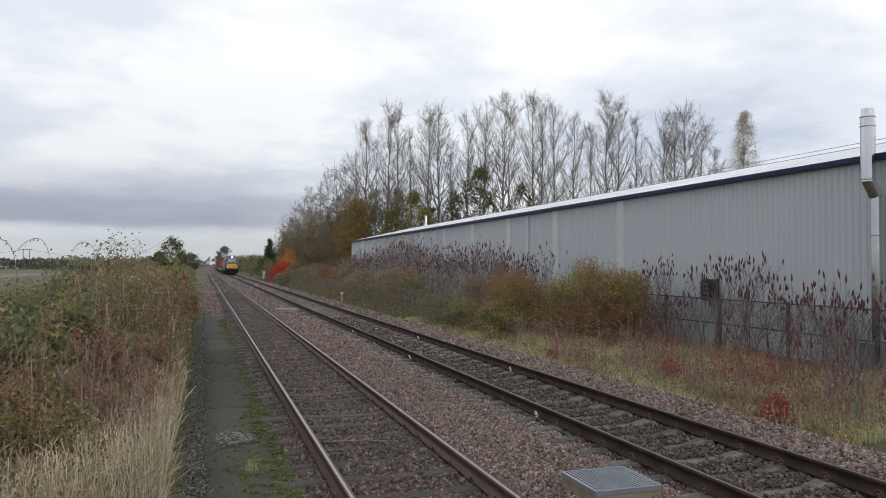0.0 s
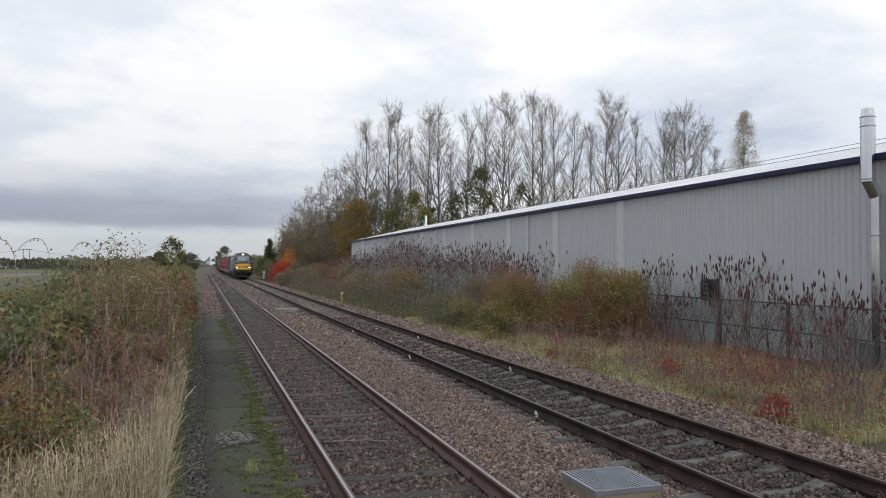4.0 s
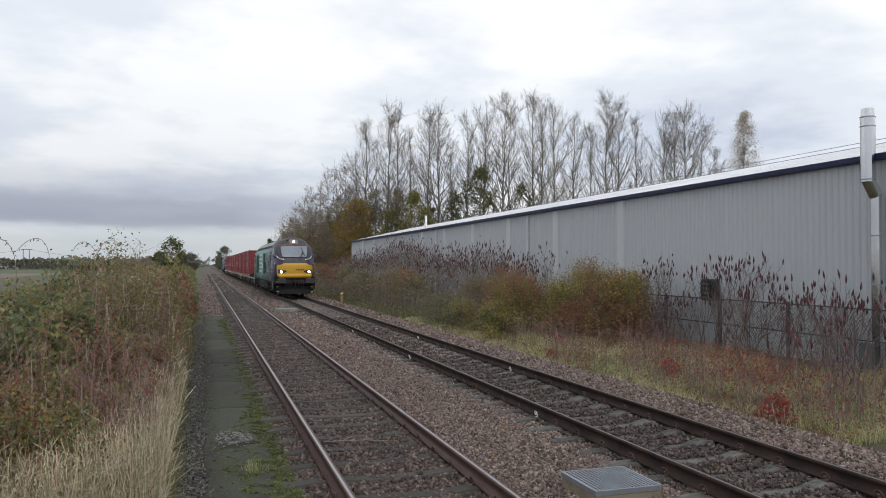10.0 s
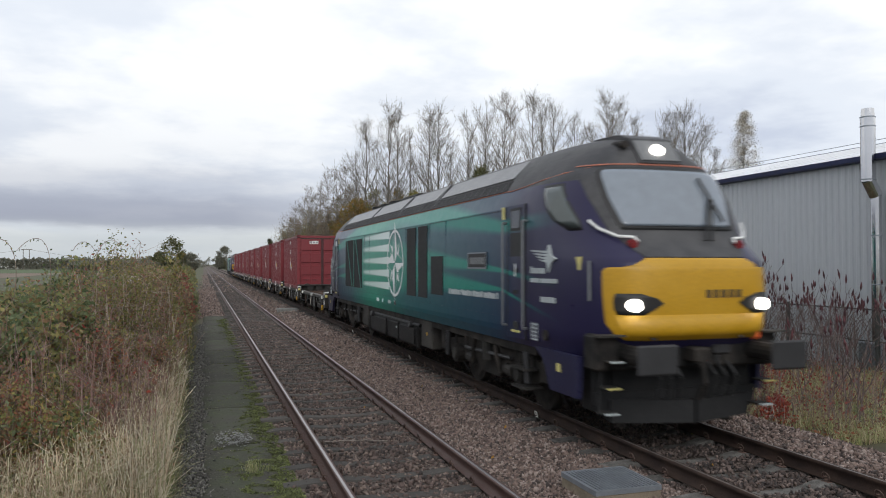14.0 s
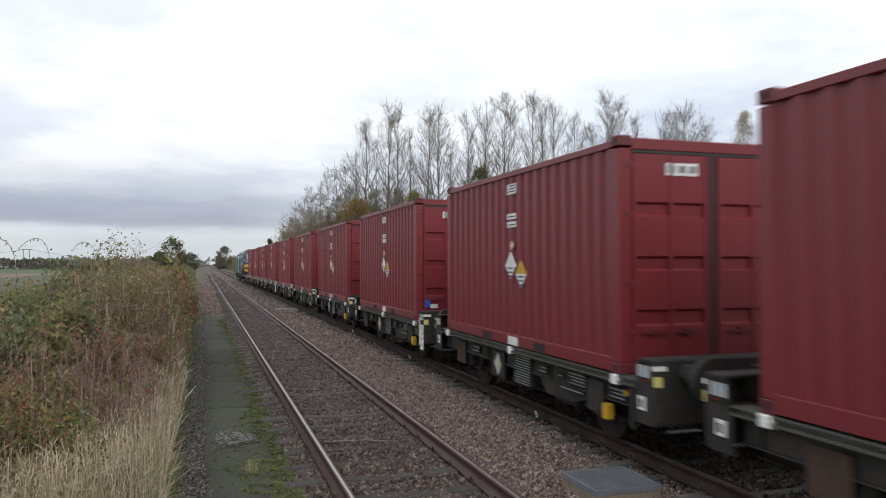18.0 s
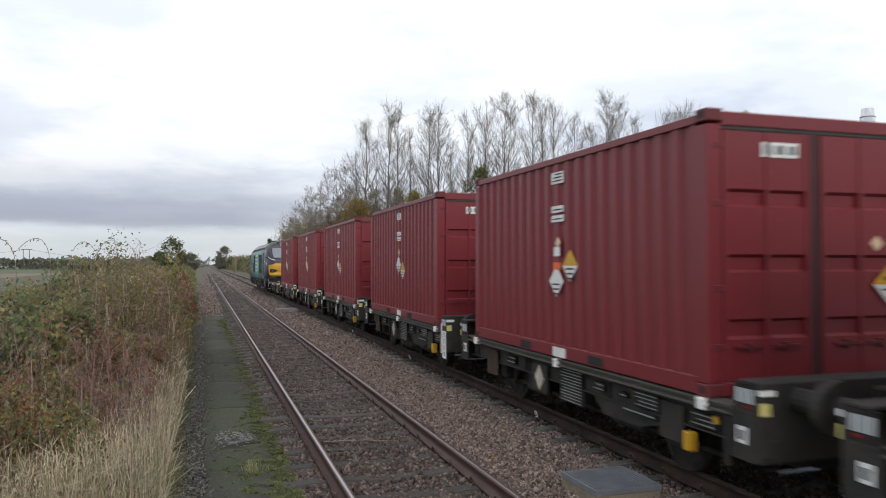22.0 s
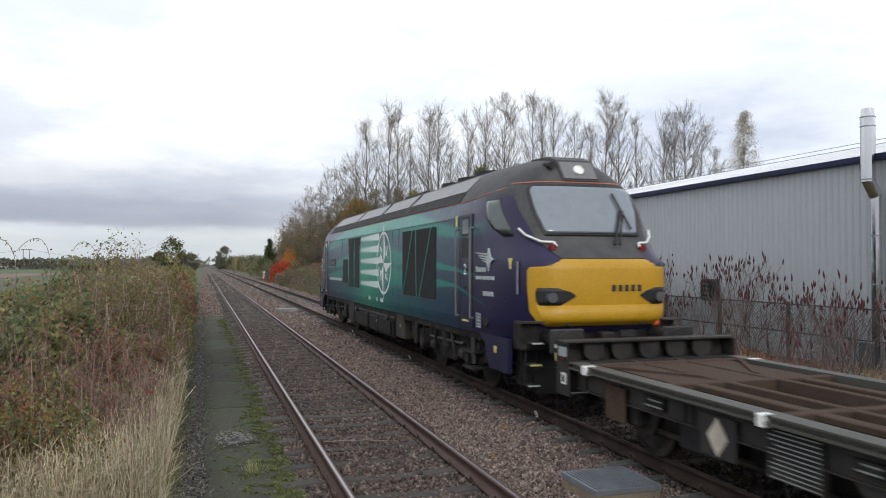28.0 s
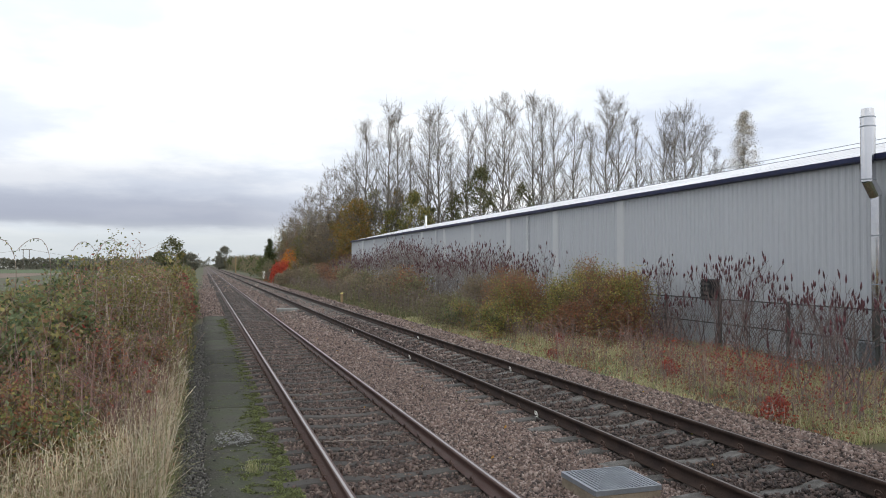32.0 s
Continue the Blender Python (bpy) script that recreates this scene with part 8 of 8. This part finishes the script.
leafy_tree("poplar_tree", "tall narrow poplar with thin yellow-brown leaves", 1319, 190, 100, 4.6, leaf_mat("thin_tawny_leaves", [(0.40, 0.34, 0.22), (0.33, 0.28, 0.18), (0.45, 0.36, 0.21), (0.28, 0.23, 0.16)]), 30000, 0.12, 0.10, clump=9)
for px, py, dist, w, leaf, nn in ((632, 350, 96, 5.5, L_AMBER, 1900), (664, 334, 104, 6, L_OLIVEDARK, 1700), (612, 372, 104, 5, L_AMBER, 1500), (735, 338, 92, 5.0, L_OLIVEDARK, 1700), (700, 335, 101, 5.0, L_AMBER, 700), (690, 372, 94, 4.0, L_OLIVEDARK, 1100), (705, 362, 100, 5, L_FIELD, 1300), (758, 362, 98, 4, L_FIELD, 900),
                                  (850, 293, 94, 5.6, L_FIELD, 2000), (800, 338, 96, 4.5, L_FIELD, 1200), (926, 322, 98, 4.6, L_FIELD, 900), (590, 392, 110, 6, L_WOOD, 1500), (560, 400, 116, 6, L_WOOD, 1500), (538, 412, 122, 5, L_OLIVEDARK, 1200)):
    leafy_tree("leafy_tree", "autumn tree still in leaf behind the scrub", px, py, dist, w, leaf, int(nn * 4.2), 0.26, 0.08)
# bare scrubby wood along the line
M_SCRUBTWIG = mat("brown_scrub_twigs", (0.20, 0.17, 0.14), 0.95, var=0.25, scale=1, fine=10, bump=0.0)
for k, (px, py, dist) in enumerate(((515, 385, 150), (524, 352, 140), (538, 345, 135), (552, 330, 130), (566, 318, 125), (580, 308, 118), (596, 300, 112), (612, 290, 108), (626, 262, 106), (505, 410, 158),
                                    (544, 368, 120), (560, 372, 115), (578, 362, 110), (600, 350, 104), (622, 330, 100), (530, 395, 128))):
    x, y = at_view(px, dist)
    poplar("scrub_tree", "bare grey-brown tree in the lineside wood", x, y, up_to(py, dist) - ground_z(x), rngp, 0.34, 46, twig=M_SCRUBTWIG, rise=0.7, start=0.06)
for k in range(30):
    px, dist = 500 + k * 4.9, 150 - k * 1.75
    x, y = at_view(px, dist)
    bush("scrub_bush", "dense brown scrub at the foot of the wood", x, y, 2.6, 3.0, up_to((430, 405, 420)[k % 3] - k * (1.5 if k % 3 == 1 else 1.0), dist) + 0.6, (L_WOOD, L_WOOD, L_OLIVEDARK, L_BROWN)[k % 4], rngp, 2600, 0.24, 160, stem=M_BRUSH)

# ---- far along the line ----
x, y = at_view(478, 140)
t, _ = bare_tree("conifer_tree", "dark green conifer beside the line", x, y, up_to(424, 140) + 0.6, rngp, 0.2, 0.5)
hc = up_to(424, 140) + 0.6
boughs = 70
bf_ = rngp.uniform(0.08, 0.97, boughs)
ba = rngp.uniform(0, 6.283, boughs)
bl = (1.02 - bf_) ** 0.7 * 2.3 * rngp.uniform(0.6, 1.1, boughs)
k_ = rngp.integers(0, boughs, 5200)
e_ = rngp.uniform(0.1, 1.0, 5200)
c = np.stack([np.cos(ba[k_]) * bl[k_] * e_, np.sin(ba[k_]) * bl[k_] * e_, bf_[k_] * hc + 0.35 * bl[k_] * e_ ** 2], 1) + rngp.normal(0, 0.13, (5200, 3))
part("foliage", mesh_np("foliage", *leaves(c, 0.3, rngp, narrow=0.3), L_DARKGREEN), L_DARKGREEN, t)
for px, py, dist, w, leaf, lb in ((499, 467, 98, 2.2, L_SCARLET, "scarlet autumn bush beside the line"), (511, 447, 104, 1.9, L_ORANGE, "bright orange autumn bush beside the line"), (488, 471, 96, 0.8, L_SCARLET, "scarlet autumn bush beside the line"), (520, 468, 94, 1.2, L_GOLD, "golden bush beside the line"), (500, 487, 90, 1.6, L_WOOD, "low brown scrub bush beside the line"), (512, 480, 88, 1.6, L_WOOD, "low brown scrub bush beside the line")):
    x, y = at_view(px, dist)
    bush("autumn_bush", lb, x, y, w * 0.8, w, up_to(py, dist) + 0.5, leaf, rngp, 2600, 0.17, 50, stem=M_BRUSH)
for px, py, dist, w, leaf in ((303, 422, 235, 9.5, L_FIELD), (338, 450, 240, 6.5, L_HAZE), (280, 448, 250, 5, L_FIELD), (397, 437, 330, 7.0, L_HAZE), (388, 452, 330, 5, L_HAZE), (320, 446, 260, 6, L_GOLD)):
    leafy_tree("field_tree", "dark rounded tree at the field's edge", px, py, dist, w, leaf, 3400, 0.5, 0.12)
for k in range(11):
    px, dist = 408 + k * 7, 330 - k * 17
    x, y = at_view(px, dist)
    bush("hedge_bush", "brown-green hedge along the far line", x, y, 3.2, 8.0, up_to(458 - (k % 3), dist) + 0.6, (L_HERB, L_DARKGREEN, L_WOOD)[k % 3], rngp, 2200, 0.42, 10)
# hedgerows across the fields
# the far hedges carry the haze in their leaf colour
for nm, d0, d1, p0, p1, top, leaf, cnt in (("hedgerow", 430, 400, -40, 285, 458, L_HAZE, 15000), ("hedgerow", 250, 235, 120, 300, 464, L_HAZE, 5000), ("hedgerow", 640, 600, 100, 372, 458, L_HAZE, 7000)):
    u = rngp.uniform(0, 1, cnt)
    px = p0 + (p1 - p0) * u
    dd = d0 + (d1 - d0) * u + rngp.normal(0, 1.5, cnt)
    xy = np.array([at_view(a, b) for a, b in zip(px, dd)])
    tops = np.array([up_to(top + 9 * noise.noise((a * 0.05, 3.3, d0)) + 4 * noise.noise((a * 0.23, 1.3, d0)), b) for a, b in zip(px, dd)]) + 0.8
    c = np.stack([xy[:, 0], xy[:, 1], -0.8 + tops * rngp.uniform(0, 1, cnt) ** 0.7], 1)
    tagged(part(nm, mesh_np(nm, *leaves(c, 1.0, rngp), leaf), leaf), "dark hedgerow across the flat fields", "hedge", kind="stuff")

# ---- fields ----
M_PLOUGH = mat("ploughed_field", (0.16, 0.115, 0.085), 0.95, var=0.2, scale=0.08, fine=1.5, bump=0.3)
M_CROP = mat("green_crop_field", (0.065, 0.095, 0.035), 0.95, var=0.2, scale=0.08, fine=1.5, bump=0.3)
for nm, lb, m, a, b in (("field", "bare brown ploughed field", M_PLOUGH, 48, 262), ("field", "green winter crop field", M_CROP, 272, 425)):
    bm = bmesh.new()
    add_box(bm, -420, -7, a, b, -1.2, -0.70)
    tagged(part(nm, bm, m), lb, "field", kind="structure")

# ---- small lineside things ----
x, y = at_view(240, 34)
cabinet = thing("trackside_cabinet", "white metal trackside cabinet half hidden in scrub", "cabinet")
part("cabinet_body", box(x - 0.28, x + 0.28, y - 0.2, y + 0.2, -0.65, 1.5, 0.02), M_WHITE, cabinet)
part("cabinet_roof", box(x - 0.32, x + 0.32, y - 0.25, y + 0.25, 1.5, 1.56, 0.01), M_WHITE, cabinet)
for s in (-1, 1):
    part("cabinet_door", box(x + s * 0.135 - 0.12, x + s * 0.135 + 0.12, y - 0.215, y - 0.20, -0.5, 1.42), M_WHITE, cabinet)
x, y = at_view(315, 170)
sign = thing("distance_board", "small white lineside board on a post", "sign")
part("post", box(x - 0.06, x + 0.06, y, y + 0.1, -0.8, 0.6), M_GALV, sign)
part("board", box(x - 0.5, x + 0.5, y - 0.04, y, 0.4, 1.5), M_WHITE, sign)
x, y = at_view(467, 126)
wp = thing("marker_post", "short white concrete marker post beside the track", "post")
part("post", box(x - 0.22, x + 0.22, y - 0.2, y + 0.2, -0.6, 0.95, 0.05), M_WHITE, wp)
x, y = at_view(605, 45)
tp = thing("timber_post", "short weathered timber post with a yellow cap", "post")
part("post", box(x - 0.07, x + 0.07, y - 0.06, y + 0.06, -0.6, 0.32, 0.02), M_TIMBER, tp)
part("cap", box(x - 0.08, x + 0.08, y - 0.07, y + 0.07, 0.32, 0.40, 0.02), M_PALEYELLOW, tp)
slab = thing("cable_slab", "flat grey concrete slab between the tracks", "slab")
part("slab", box(3.45, 4.45, 37.3, 38.2, -0.4, -0.08, 0.03), M_PATCH, slab)
x, y = at_view(417, 206)
mast = thing("lineside_post", "slender tan post beside the distant line", "post")
part("post", box(x - 0.15, x + 0.15, y - 0.15, y + 0.15, -0.8, up_to(456, 206), 0.03), M_TIMBER, mast)
part("cap", box(x - 0.2, x + 0.2, y - 0.2, y + 0.2, up_to(456, 206), up_to(454, 206)), M_TIMBER, mast)
# bent rods added for a worn sleeper's edge, its lit paleness painted
stick = thing("dry_stick", "pale splintered sleeper edge between the near rails", "stick")
b = bmesh.new()
crook = [(1.55, 10.08, -0.270), (1.68, 10.0, -0.258), (1.80, 10.01, -0.252), (1.95, 9.93, -0.250), (2.08, 9.95, -0.252), (2.24, 9.86, -0.258), (2.36, 9.87, -0.266)]
for p, q in zip(crook, crook[1:]):
    add_rod(b, p, q, 0.009, 6, 0.008)
add_rod(b, crook[2], (1.90, 10.13, -0.24), 0.006, 5, 0.004)
part("branch", b, M_SLEEPER_EDGE, stick)
# poles and shed over the fields
for px, dist in ((41, 420), (52, 420), (208, 520), (222, 520)):
    x, y = at_view(px, dist)
    pole = thing("power_pole", "timber power pole in the fields", "pole", "power line poles")
    part("pole", rod((x, y, -0.9), (x, y, up_to(441 if px < 100 else 449, dist)), 0.22, 8, 0.16), M_BARK, pole)
x0, y0 = at_view(38, 420)
x1, y1 = at_view(56, 420)
beam = thing("pole_crossarm", "timber crossarm joining two poles", "crossarm")
zz = up_to(441.5, 420)
part("arm", box(x0, x1, y0 - 0.2, y0 + 0.2, zz - 0.2, zz + 0.15), M_BARK, beam)
for px0, px1, zt in ((-30, 41, 441), (52, 130, 441)):
    (xa, ya), (xb, yb_) = at_view(px0, 420), at_view(px1, 420)
    wire = thing("power_line", "thin power cable strung between field poles", "cable")
    part("cable", rod((xa, ya, up_to(452, 420) if px0 < 0 else up_to(442, 420)), (xb, yb_, up_to(442, 420) if px0 < 0 else up_to(455, 420)), 0.06, 6), M_BARK, wire)
x, y = at_view(16, 450)
shed = thing("farm_shed", "white farm shed across the fields", "shed")
part("wall", box(x - 6, x + 5, y, y + 9, -1, 1.4), M_WHITE, shed)
part("roof", prism([(x - 6.3, 1.4), (x + 5.3, 1.4), (x + 4.0, 3.2), (x - 5, 3.2)], "y", y - 0.3, y + 9.3), M_ROOF, shed)
x, y = at_view(359, 620)
sig = thing("railway_signal", "distant railway signal showing a light", "signal")
part("mast", rod((x, y, -0.8), (x, y, 3.6), 0.12, 8), M_GALV, sig)
part("head", box(x - 0.4, x + 0.4, y, y + 0.2, 2.4, 4.2), M_DARK, sig)
part("lamp", rod((x, y - 0.1, 3.1), (x, y - 0.02, 3.1), 0.32, 12), glow("amber_signal_glow", (1.0, 0.42, 0.12), 25.0), sig, "glowing amber lamp")


def motions():
    """The whole train rolls along the far track towards and past the camera, slowing; its wheels turn near the camera."""
    for ob, back, height in TRAIN:
        walk(ob, [(float(t), pose(FAR, run_to(t) - 0.75 + back, height)) for t in range(0, 33)])
        for ws in [c for c in ob.children if c.name.split(".")[0] == "wheelset"]:
            along, r = ws.location.y, ws.location.z
            seen = [k / 30 for k in range(0, 961, 2) if -4.0 < run_to(k / 30) - 0.75 + back + along < 15.0]
            turn = lambda t: -math.degrees((run_to(t) - run_to(seen[0])) / r)
            rows = [(t, pose(0, along, r, turn(t), 0, 0)) for t in seen]
            if seen[0] > 0.05:
                rows.insert(0, (0.0, pose(0, along, r)))
            if seen[-1] < 31.95:
                rows.append((32.0, rows[-1][1]))
            walk(ws, rows)


motions()
